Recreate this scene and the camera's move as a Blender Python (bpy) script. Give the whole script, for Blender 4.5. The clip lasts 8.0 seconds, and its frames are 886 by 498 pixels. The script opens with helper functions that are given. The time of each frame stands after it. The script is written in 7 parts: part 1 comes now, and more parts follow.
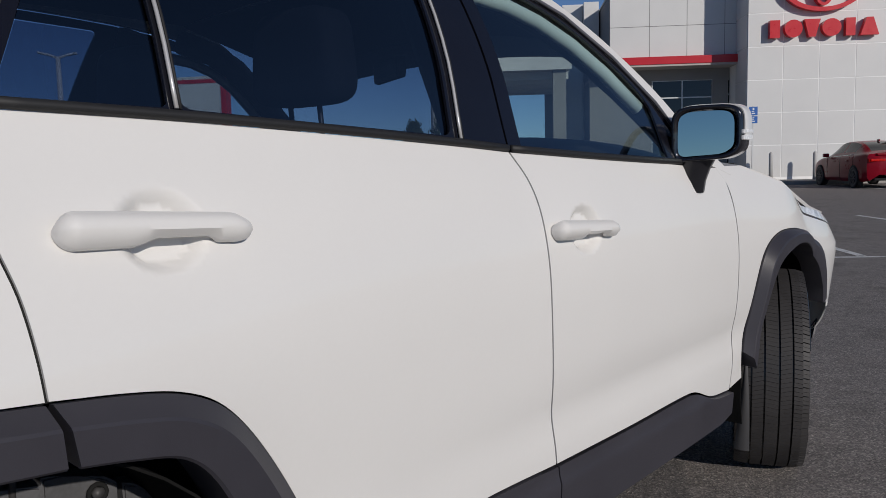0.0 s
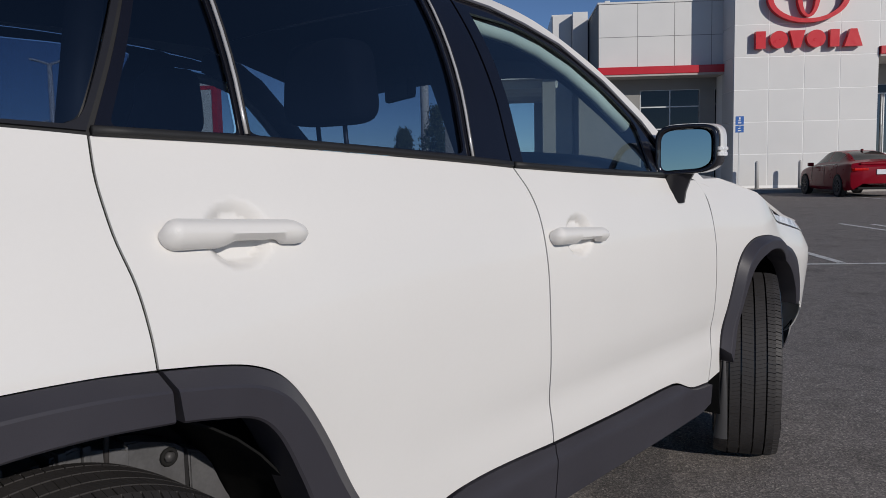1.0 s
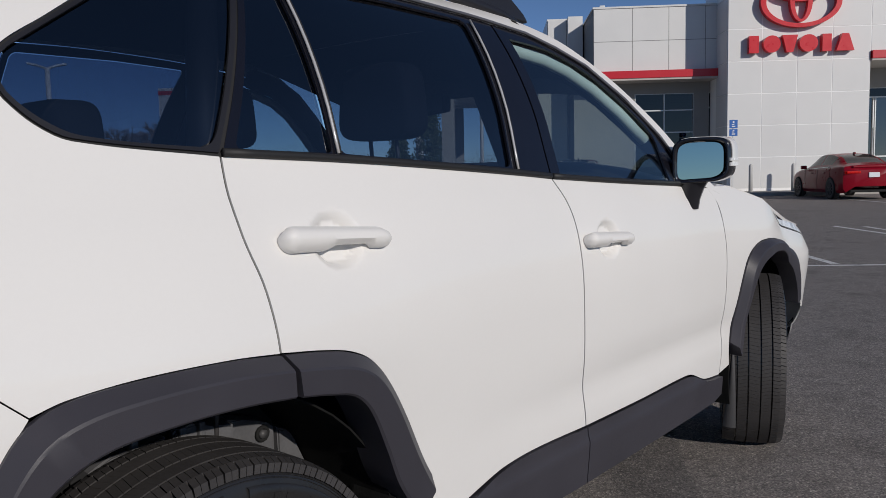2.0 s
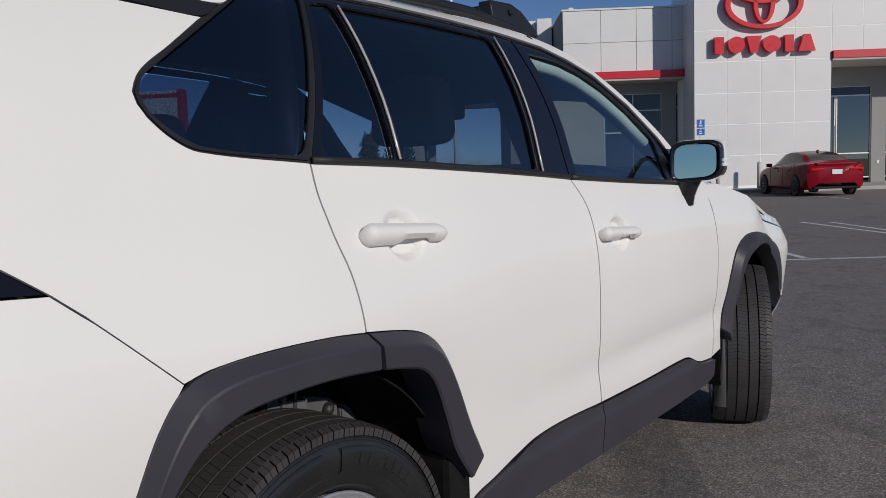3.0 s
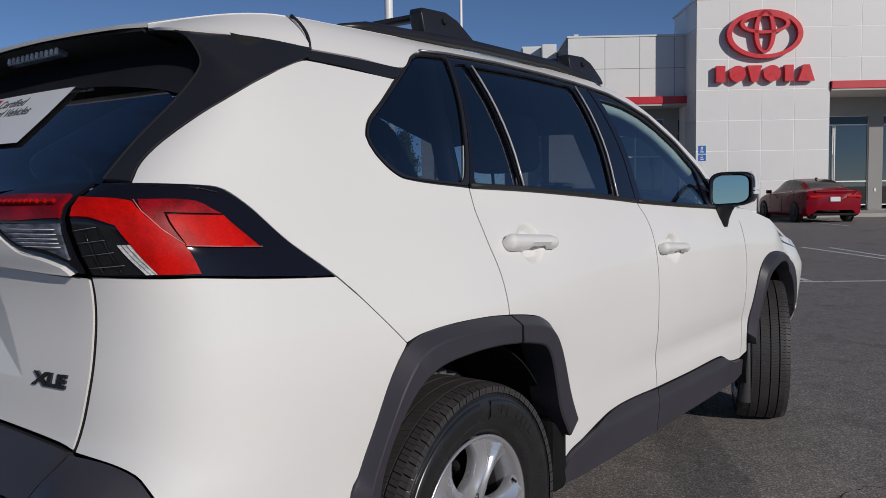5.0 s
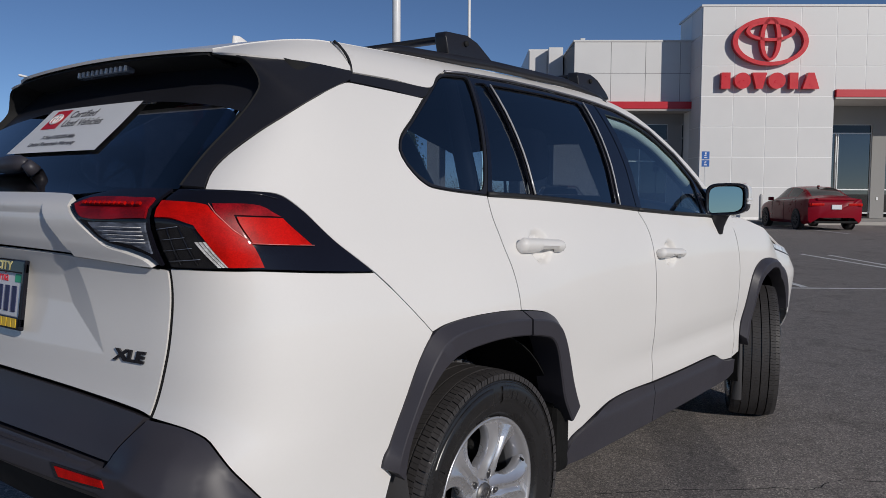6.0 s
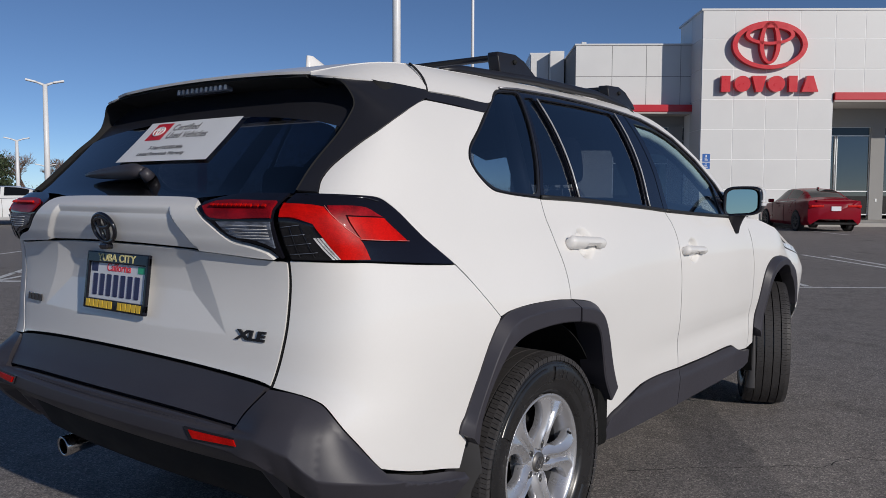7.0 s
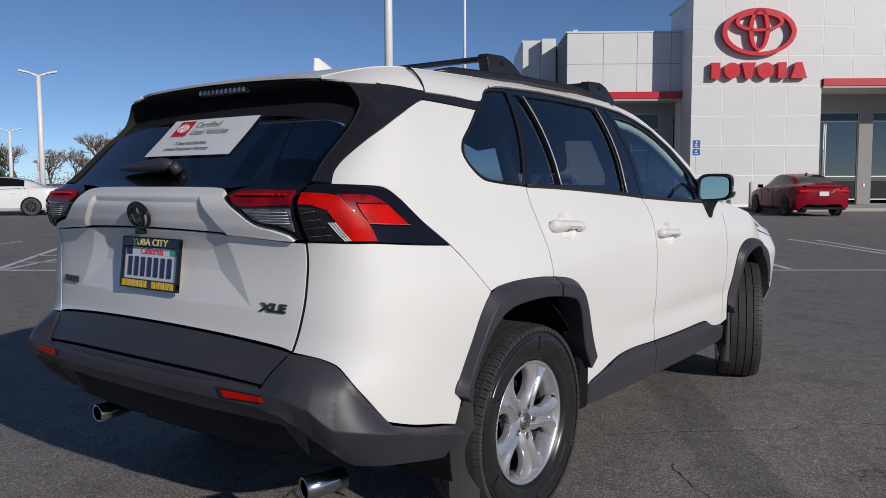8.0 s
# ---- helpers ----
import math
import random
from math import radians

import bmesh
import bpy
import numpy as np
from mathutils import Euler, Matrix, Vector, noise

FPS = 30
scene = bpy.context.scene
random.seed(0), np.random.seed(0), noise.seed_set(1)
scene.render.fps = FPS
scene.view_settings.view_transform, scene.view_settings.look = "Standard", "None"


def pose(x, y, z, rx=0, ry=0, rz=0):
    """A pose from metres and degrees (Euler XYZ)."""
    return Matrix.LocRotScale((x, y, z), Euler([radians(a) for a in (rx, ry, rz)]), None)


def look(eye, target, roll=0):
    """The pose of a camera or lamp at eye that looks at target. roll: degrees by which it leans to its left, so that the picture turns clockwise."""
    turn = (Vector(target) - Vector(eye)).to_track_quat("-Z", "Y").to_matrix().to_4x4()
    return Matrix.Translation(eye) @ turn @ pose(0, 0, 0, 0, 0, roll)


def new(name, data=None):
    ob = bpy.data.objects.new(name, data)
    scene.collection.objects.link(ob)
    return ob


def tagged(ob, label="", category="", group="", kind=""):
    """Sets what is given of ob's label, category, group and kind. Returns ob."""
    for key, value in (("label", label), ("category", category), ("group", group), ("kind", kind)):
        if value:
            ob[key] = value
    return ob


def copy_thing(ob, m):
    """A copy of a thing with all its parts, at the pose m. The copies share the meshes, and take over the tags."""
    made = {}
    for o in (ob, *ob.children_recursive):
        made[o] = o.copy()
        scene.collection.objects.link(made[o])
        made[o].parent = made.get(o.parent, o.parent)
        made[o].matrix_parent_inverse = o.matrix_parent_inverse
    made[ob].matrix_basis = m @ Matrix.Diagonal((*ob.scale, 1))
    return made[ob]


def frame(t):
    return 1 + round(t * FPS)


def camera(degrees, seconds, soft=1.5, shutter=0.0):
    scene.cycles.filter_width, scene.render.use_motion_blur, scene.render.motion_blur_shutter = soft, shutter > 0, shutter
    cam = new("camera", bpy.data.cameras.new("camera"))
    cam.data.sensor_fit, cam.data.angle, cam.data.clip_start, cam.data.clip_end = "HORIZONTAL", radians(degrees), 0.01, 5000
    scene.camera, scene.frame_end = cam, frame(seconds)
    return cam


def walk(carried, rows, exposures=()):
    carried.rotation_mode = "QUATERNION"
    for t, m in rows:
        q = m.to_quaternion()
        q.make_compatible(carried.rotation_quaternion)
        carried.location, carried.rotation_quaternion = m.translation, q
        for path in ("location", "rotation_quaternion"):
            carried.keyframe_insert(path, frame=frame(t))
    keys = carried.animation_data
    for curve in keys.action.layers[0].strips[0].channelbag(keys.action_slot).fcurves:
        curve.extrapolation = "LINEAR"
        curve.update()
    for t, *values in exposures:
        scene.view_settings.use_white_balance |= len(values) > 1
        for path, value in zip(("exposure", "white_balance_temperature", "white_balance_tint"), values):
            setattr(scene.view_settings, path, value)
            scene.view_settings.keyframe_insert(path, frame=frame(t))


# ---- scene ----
from mathutils.geometry import delaunay_2d_cdt

cam = camera(57.4, 8.0, 0.8)
PATH = [
    (0, (1.823, -0.259, 1.122), (0.513, 1.237, 0.908), -1.4),
    (0.5, (1.876, -0.347, 1.134), (0.577, 1.16, 0.929), -1.2),
    (1, (1.937, -0.471, 1.139), (0.647, 1.044, 0.942), -1.2),
    (1.5, (1.973, -0.59, 1.15), (0.686, 0.929, 0.955), -1.4),
    (2.8, (1.974, -0.944, 1.174), (0.734, 0.615, 0.992), -1.4),
    (3, (1.982, -0.999, 1.171), (0.761, 0.574, 0.982), -1.9),
    (3.5, (2.027, -1.148, 1.179), (0.809, 0.428, 0.996), -1.7),
    (4, (2.034, -1.285, 1.188), (0.813, 0.29, 1.017), -1.5),
    (4.5, (2.017, -1.458, 1.181), (0.797, 0.12, 1.029), -1.4),
    (5.8, (2.139, -1.795, 1.205), (0.925, -0.211, 1.066), 0.3),
    (6, (2.156, -1.838, 1.208), (0.936, -0.259, 1.067), 0.3),
    (6.5, (2.166, -2.012, 1.208), (0.941, -0.436, 1.072), 0.3),
    (7, (2.189, -2.197, 1.21), (0.972, -0.616, 1.075), 0.2),
    (7.5, (2.283, -2.324, 1.208), (1.073, -0.739, 1.066), 0.0),
    (8, (2.37, -2.448, 1.215), (1.167, -0.859, 1.05), -0.2),
]
walk(cam, [(t, look(eye, target, roll)) for t, eye, target, roll in PATH], [(0.0, -0.18), (0.6, -0.16), (1.5, -0.07), (3.0, -0.06), (4.0, -0.18), (4.5, -0.14), (6.0, -0.10), (6.5, -0.06), (7.0, 0.04), (8.0, 0.11)])

# ---- world, sun, exposure ----
SUN_ELEVATION, SUN_TURN = 21.5, -15.8  # degrees; turn from +x towards +y
world = bpy.data.worlds.new("sky")
scene.world = world
world.use_nodes = True
wn = world.node_tree.nodes
sky = wn.new("ShaderNodeTexSky")
sky.sky_type, sky.sun_disc = "NISHITA", False
sky.sun_elevation, sky.sun_rotation = radians(SUN_ELEVATION), radians(90 - SUN_TURN)
sky.air_density, sky.dust_density, sky.ozone_density = 0.48, 0.04, 3.8
wn["Background"].inputs["Strength"].default_value = 0.077
world.node_tree.links.new(sky.outputs["Color"], wn["Background"].inputs["Color"])
sun_data = bpy.data.lights.new("sun", "SUN")
sun_data.energy, sun_data.angle, sun_data.color = 3.0, radians(0.53), (1.0, 0.935, 0.865)
sun = new("sun", sun_data)
_ce = math.cos(radians(SUN_ELEVATION))
TO_SUN = Vector((_ce * math.cos(radians(SUN_TURN)), _ce * math.sin(radians(SUN_TURN)), math.sin(radians(SUN_ELEVATION))))
sun.matrix_world = look(tuple(TO_SUN * 60), (0, 0, 0))


# ---- materials ----
def nodes_of(name):
    m = bpy.data.materials.new(name)
    m.use_nodes = True
    nt = m.node_tree
    return m, nt, nt.nodes["Principled BSDF"]


def coords(nt, scale=1.0, kind="Object"):
    tc, mp = nt.nodes.new("ShaderNodeTexCoord"), nt.nodes.new("ShaderNodeMapping")
    mp.inputs["Scale"].default_value = (scale, scale, scale) if isinstance(scale, (int, float)) else scale
    nt.links.new(tc.outputs[kind], mp.inputs["Vector"])
    return mp.outputs["Vector"]


def noise_of(nt, vec, scale, detail=4.0, rough=0.55):
    n = nt.nodes.new("ShaderNodeTexNoise")
    n.inputs["Scale"].default_value, n.inputs["Detail"].default_value, n.inputs["Roughness"].default_value = scale, detail, rough
    nt.links.new(vec, n.inputs["Vector"])
    return n.outputs["Fac"]


def ramp(nt, fac, stops):
    r = nt.nodes.new("ShaderNodeValToRGB")
    while len(r.color_ramp.elements) < len(stops):
        r.color_ramp.elements.new(0.5)
    for e, (p, c) in zip(r.color_ramp.elements, stops):
        e.position, e.color = p, (*c, 1) if len(c) == 3 else c
    nt.links.new(fac, r.inputs["Fac"])
    return r.outputs["Color"]


def mixed(nt, fac, a, b, mode="MIX"):
    m = nt.nodes.new("ShaderNodeMix")
    m.data_type, m.blend_type = "RGBA", mode
    for sock, v in ((m.inputs["Factor"], fac), (m.inputs["A"], a), (m.inputs["B"], b)):
        if isinstance(v, bpy.types.NodeSocket):
            nt.links.new(v, sock)
        else:
            sock.default_value = v if isinstance(v, (int, float)) else (*v, 1)
    return m.outputs["Result"]


def bumped(nt, bsdf, height, strength, distance):
    b = nt.nodes.new("ShaderNodeBump")
    b.inputs["Strength"].default_value, b.inputs["Distance"].default_value = strength, distance
    nt.links.new(height, b.inputs["Height"])
    nt.links.new(b.outputs["Normal"], bsdf.inputs["Normal"])


def surface(name, base, rough=0.5, metal=0.0, coat=0.0, vary=0.12, scale=6.0, fine=120.0, bump=0.15, depth=0.0005, spec=0.5):
    """A plain material with variation at two scales."""
    m, nt, b = nodes_of(name)
    v = coords(nt)
    big, small = noise_of(nt, v, scale), noise_of(nt, v, fine, 3)
    lo, hi = tuple(c * (1 - vary) for c in base), tuple(min(1, c * (1 + vary)) for c in base)
    col = ramp(nt, big, [(0.3, lo), (0.7, hi)])
    col = mixed(nt, 0.25, col, ramp(nt, small, [(0.35, lo), (0.65, hi)]), "MIX")
    nt.links.new(col, b.inputs["Base Color"])
    rr = ramp(nt, big, [(0.3, (rough * 0.88,) * 3), (0.7, (min(1, rough * 1.12),) * 3)])
    nt.links.new(rr, b.inputs["Roughness"])
    b.inputs["Metallic"].default_value, b.inputs["Coat Weight"].default_value = metal, coat
    b.inputs["Coat Roughness"].default_value = 0.04
    b.inputs["Specular IOR Level"].default_value = spec
    if bump:
        bumped(nt, b, small, bump, depth)
    return m


def thin_glass(name, tint, gloss=0.05, rough=0.0):
    """A pane: tinted straight through, with a mirror gloss that grows at grazing angles."""
    m = bpy.data.materials.new(name)
    m.use_nodes = True
    nt = m.node_tree
    nt.nodes.clear()
    out, mix, tr, gl, lw = (nt.nodes.new("ShaderNode" + k) for k in ("OutputMaterial", "MixShader", "BsdfTransparent", "BsdfGlossy", "LayerWeight"))
    tr.inputs["Color"].default_value = (*tint, 1)
    gl.inputs["Roughness"].default_value = rough
    pw, sc = nt.nodes.new("ShaderNodeMath"), nt.nodes.new("ShaderNodeMath")
    pw.operation, sc.operation = "POWER", "MULTIPLY_ADD"
    pw.inputs[1].default_value, sc.inputs[1].default_value, sc.inputs[2].default_value = 3.0, 0.9, gloss
    for p, q in ((lw.outputs["Facing"], pw.inputs[0]), (pw.outputs[0], sc.inputs[0]), (sc.outputs[0], mix.inputs["Fac"]), (tr.outputs["BSDF"], mix.inputs[1]), (gl.outputs["BSDF"], mix.inputs[2]), (mix.outputs["Shader"], out.inputs["Surface"])):
        nt.links.new(p, q)
    return m


PAINT = surface("white_car_paint", (0.76, 0.745, 0.72), 0.55, spec=0.2, coat=0.7, vary=0.015, scale=2.0, bump=0.03, depth=0.0003)
PLASTIC = surface("grained_black_plastic", (0.042, 0.040, 0.049), 0.45, vary=0.12, scale=5, fine=700, bump=0.30, depth=0.0004, spec=0.40)
SATIN = surface("satin_black_panel", (0.018, 0.018, 0.022), 0.36, vary=0.1, bump=0.0, spec=0.42)
PIANO = surface("gloss_black_trim", (0.008, 0.008, 0.012), 0.12, coat=0.6, vary=0.1, bump=0.0)
SEAL = surface("rubber_window_seal", (0.014, 0.014, 0.015), 0.6, vary=0.1, fine=300)
BRIGHT = surface("dull_bright_strip", (0.62, 0.61, 0.60), 0.30, metal=0.4, vary=0.05, bump=0.0)
MOULDING = surface("dull_grey_moulding", (0.16, 0.16, 0.18), 0.30, metal=0.5, vary=0.08, bump=0.0)
CHROME = surface("brushed_bright_trim", (0.62, 0.62, 0.63), 0.18, metal=1.0, vary=0.05, bump=0.0)
# near-black puts the shade of arches, underbody and hollows into the colour; also seals
DARK = surface("shade_and_seal_black", (0.006, 0.006, 0.006), 0.85, vary=0.2, bump=0.0)
LINER = surface("felt_wheel_liner", (0.011, 0.011, 0.011), 0.95, vary=0.3, scale=30, fine=300, bump=0.6, depth=0.002, spec=0.1)
RUBBER = surface("tyre_rubber", (0.041, 0.038, 0.038), 0.62, vary=0.22, scale=9, fine=220, bump=0.3, depth=0.0008)
SIDEWALL = surface("glossy_tyre_sidewall", (0.018, 0.0175, 0.018), 0.27, vary=0.2, scale=12, fine=260, bump=0.2, depth=0.0006)
ALLOY = surface("silver_alloy", (0.58, 0.58, 0.60), 0.26, metal=0.7, vary=0.06, scale=8, fine=400, bump=0.05, coat=0.3)
STEEL = surface("grey_brake_steel", (0.16, 0.155, 0.15), 0.45, metal=0.8, vary=0.25, scale=20)
EXHAUST = surface("polished_exhaust_tip", (0.55, 0.55, 0.56), 0.16, metal=1.0, vary=0.1)
DARK_FLAP = surface("dark_mud_guard", (0.055, 0.054, 0.056), 0.5, vary=0.1, fine=400, bump=0.2)
SILVER_FLAP = surface("grey_mud_guard", (0.085, 0.083, 0.085), 0.5, vary=0.1, fine=400, bump=0.2)
TINT = thin_glass("privacy_glass", (0.32, 0.37, 0.46), 0.20)
FRONT_GLASS = thin_glass("green_window_glass", (0.80, 0.93, 0.94), 0.24)
SCREEN_GLASS = thin_glass("windscreen_glass", (0.86, 0.92, 0.92), 0.05)
REAR_GLASS = thin_glass("rear_screen_glass", (0.022, 0.026, 0.040), 0.05)
CLOTH = surface("black_seat_cloth", (0.016, 0.017, 0.022), 0.85, vary=0.25, scale=20, fine=500, bump=0.4, depth=0.001)
LINING = surface("grey_headlining", (0.10, 0.10, 0.10), 0.9, vary=0.1, fine=400)
CABIN = surface("dark_cabin_plastic", (0.02, 0.02, 0.022), 0.6, vary=0.15, fine=400)


def lens(name, base, cell, streak=1.0, rough=0.22, coat=0.35, low=0.55, high=1.30, spec=0.5):
    """Moulded lamp plastic: fine optics under a clear glossy face."""
    m, nt, b = nodes_of(name)
    v = coords(nt, (1.0, 1.0, streak))
    w = nt.nodes.new("ShaderNodeTexVoronoi")
    w.inputs["Scale"].default_value = cell
    nt.links.new(v, w.inputs["Vector"])
    big = noise_of(nt, v, 16.0, 3)
    lo, hi = tuple(c * low for c in base), tuple(min(1, c * high) for c in base)
    col = mixed(nt, 0.55, ramp(nt, w.outputs["Color"], [(0.15, lo), (0.85, hi)]), ramp(nt, big, [(0.40, lo), (0.60, hi)]))
    nt.links.new(col, b.inputs["Base Color"])
    b.inputs["Roughness"].default_value, b.inputs["Coat Weight"].default_value, b.inputs["Coat Roughness"].default_value = rough, coat, 0.03
    b.inputs["Specular IOR Level"].default_value = spec
    bumped(nt, b, w.outputs["Distance"], 0.10, 0.0008)
    return m


RED_LENS = lens("red_lamp_lens", (0.54, 0.005, 0.003), 420.0, 1.0, 0.40, 0.10, 0.65, 1.20, 0.10)
DEEP_RED = lens("deep_red_lamp_lens", (0.26, 0.004, 0.009), 420.0, 1.0, 0.4, 0.10, 0.45, 1.4, 0.15)
CLEAR_LENS = lens("smoked_clear_lens", (0.10, 0.115, 0.15), 40.0, 5.0, 0.25, 0.2, 0.35, 1.8)
REFLECTOR = lens("bright_reflector", (0.78, 0.78, 0.78), 300.0)
SMOKED = surface("smoked_black_lens", (0.012, 0.012, 0.014), 0.12, vary=0.3, scale=40, bump=0.0)
PINK_LENS = surface("pale_lens_line", (0.75, 0.22, 0.20), 0.25, vary=0.1, bump=0.0)
BLACK_LENS = surface("black_lamp_bezel", (0.008, 0.008, 0.013), 0.07, coat=0.0, vary=0.1, bump=0.0, spec=0.35)


# ---- mesh helpers ----
def mesh_from(name, verts, faces, smooth=True):
    me = bpy.data.meshes.new(name)
    me.from_pydata([tuple(v) for v in verts], [], faces)
    me.update()
    if smooth:
        me.shade_smooth()
    return me


def part(name, me, material, parent=None, label=""):
    """Links a mesh (or a bmesh) as one object under its thing or part."""
    if isinstance(me, bmesh.types.BMesh):
        bm, me = me, bpy.data.meshes.new(name)
        bm.to_mesh(me)
        bm.free()
    ob = new(name, me)
    if not me.materials:
        me.materials.append(material)
    if parent is not None:
        ob.parent = parent
        ob.matrix_parent_inverse = parent.matrix_world.inverted()
    if label:
        ob["label"] = label
    return ob


def thing(name, label, category, at=(0, 0, 0), turn=0.0, group="", kind=""):
    e = new(name)
    e.empty_display_size = 0.2
    e.matrix_world = pose(*at, 0, 0, turn)
    return tagged(e, label, category, group, kind)


def box(bm, lo, hi, bevel=0.0, m=None):
    """A bevelled block between two corners."""
    r = bmesh.ops.create_cube(bm, size=1.0)
    vs = r["verts"]
    for v in vs:
        v.co = Vector([(a + b) / 2 + c * (b - a) for a, b, c in zip(lo, hi, v.co)])
    if bevel:
        es = list({e for v in vs for e in v.link_edges})
        out = bmesh.ops.bevel(bm, geom=es, offset=bevel, segments=2, affect="EDGES", profile=0.6)
        vs = list({v for f in out["faces"] for v in f.verts} | {v for v in vs if v.is_valid})
    if m is not None:
        for v in vs:
            v.co = m @ v.co
    return vs


def boxes(*specs):
    bm = bmesh.new()
    for s in specs:
        box(bm, *s)
    return bm


def tube(points, radius, sides=10, cap=True):
    """A round bar along points; radius is a number or one for each point."""
    pts = [Vector(p) for p in points]
    rs = radius if isinstance(radius, (list, tuple)) else [radius] * len(pts)
    verts, faces = [], []
    for i, p in enumerate(pts):
        d = (pts[min(i + 1, len(pts) - 1)] - pts[max(i - 1, 0)]).normalized()
        a = d.orthogonal().normalized() if i == 0 else (a - d * a.dot(d)).normalized()
        b = d.cross(a)
        verts += [p + rs[i] * (math.cos(k) * a + math.sin(k) * b) for k in (2 * math.pi * j / sides for j in range(sides))]
    for i in range(len(pts) - 1):
        for j in range(sides):
            k = (j + 1) % sides
            faces.append((i * sides + j, i * sides + k, (i + 1) * sides + k, (i + 1) * sides + j))
    if cap:
        faces += [tuple(range(sides))[::-1], tuple((len(pts) - 1) * sides + j for j in range(sides))]
    return verts, faces


def spin(profile, n=64, closed=False):
    """Turns (x, radius) pairs about the x axis."""
    verts = [(x, r * math.cos(a), r * math.sin(a)) for a in (2 * math.pi * i / n for i in range(n)) for x, r in profile]
    k = len(profile)
    faces = [(i * k + j, i * k + (j + 1) % k, ((i + 1) % n) * k + (j + 1) % k, ((i + 1) % n) * k + j) for i in range(n) for j in range(k if closed else k - 1)]
    return verts, faces


def sheet(rows):
    """A grid of points as a smooth surface."""
    n = len(rows[0])
    faces = [(i * n + j, i * n + j + 1, (i + 1) * n + j + 1, (i + 1) * n + j) for i in range(len(rows) - 1) for j in range(n - 1)]
    return [p for r in rows for p in r], faces


def solid(verts, faces, depth, name="panel"):
    """Gives a surface thickness, inwards along its normals."""
    me = mesh_from(name, verts, faces)
    bm = bmesh.new()
    bm.from_mesh(me)
    bpy.data.meshes.remove(me)
    bmesh.ops.recalc_face_normals(bm, faces=bm.faces)
    bmesh.ops.solidify(bm, geom=bm.faces[:], thickness=depth)
    for f in bm.faces:
        f.smooth = True
    for e in bm.edges:
        if e.calc_face_angle(0) > radians(40):
            e.smooth = False
    return bm


def words(name, text, size, m, material, parent, depth=0.0008, width=None, bold=0.0):
    """Lettering in the built-in font, standing in the plane of m (x along the line, y up)."""
    cu = bpy.data.curves.new(name, "FONT")
    cu.body, cu.size, cu.extrude, cu.align_x, cu.offset = text, size, depth, "CENTER", bold
    ob = new(name, cu)
    bpy.context.view_layer.update()
    me = bpy.data.meshes.new_from_object(ob)
    bpy.data.objects.remove(ob)
    if width:
        xs = [v.co.x for v in me.vertices]
        k = width / (max(xs) - min(xs))
        for v in me.vertices:
            v.co.x *= k
    me.transform(m)
    me.materials.clear()
    return part(name, me, material, parent)


# ---- the car's skin ----
def curve(pts, v):
    """Smooth interpolation through (key, value) pairs, flat beyond the ends."""
    if v <= pts[0][0]: return pts[0][1]
    if v >= pts[-1][0]: return pts[-1][1]
    i = 0
    while v > pts[i + 1][0]: i += 1
    (a, p), (b, q) = pts[i], pts[i + 1]
    h = b - a
    d = (q - p) / h
    m0 = d if i == 0 else 0.5 * (d + (p - pts[i - 1][1]) / (a - pts[i - 1][0]))
    m1 = d if i + 2 == len(pts) else 0.5 * (d + (pts[i + 2][1] - q) / (pts[i + 2][0] - b))
    u = (v - a) / h
    return (p * (1 + 2 * u) + h * m0 * u) * (1 - u) ** 2 + (q * (3 - 2 * u) - h * m1 * (1 - u)) * u * u

SECTION = [(0.15, 0.80), (0.25, 0.855), (0.35, 0.872), (0.47, 0.885), (0.60, 0.898), (0.75, 0.913), (0.88, 0.917), (1.00, 0.905),
           (1.08, 0.885), (1.14, 0.860), (1.20, 0.838), (1.31, 0.797), (1.42, 0.740), (1.51, 0.680), (1.57, 0.630), (1.62, 0.560), (1.66, 0.45)]
REAR = [(0.20, -0.78), (0.30, -0.85), (0.40, -0.93), (0.50, -0.985), (0.58, -1.0), (0.64, -0.995), (0.72, -0.945), (0.85, -0.925), (0.98, -0.915), (1.05, -0.925),
        (1.10, -0.945), (1.17, -0.945), (1.21, -0.885), (1.31, -0.775), (1.435, -0.645), (1.52, -0.57), (1.60, -0.54)]
NOSE = [(0.20, 3.40), (0.35, 3.52), (0.60, 3.60), (0.80, 3.58), (0.95, 3.45), (1.02, 3.30)]
YC, YF, XR, LC = -0.42, 2.75, 0.60, 0.45
CROWN = 0.10
MID = YC - LC - XR

def corner(w, y0, x1, y1, slope, u, d):
    """One quarter turn of the plan, from the flank to the front or rear; d is -1 for the rear."""
    h, k = 0.72 * abs(y1 - y0), 0.90 * (w - x1)
    p = ((w, y0), (w, y0 + d * h), (x1 + k, y1 - d * slope * k), (x1, y1))
    c = ((1 - u) ** 3, 3 * u * (1 - u) ** 2, 3 * u * u * (1 - u), u ** 3)
    return sum(a * b[0] for a, b in zip(c, p)), sum(a * b[1] for a, b in zip(c, p))

def haunch(s, z):
    """The swell of the body over the wheels, and the hollow along the foot of the doors."""
    run = max(0.0, min(1.0, (s - 0.55) / 0.9)) * max(0.0, min(1.0, (2.35 - s) / 0.25))
    return -0.011 * run * math.exp(-((z - 0.575) / 0.055) ** 2) + math.exp(-((z - 0.86) / 0.17) ** 2) * (0.028 * math.exp(-(s / 0.42) ** 2) + 0.014 * math.exp(-((s - 2.6) / 0.40) ** 2))

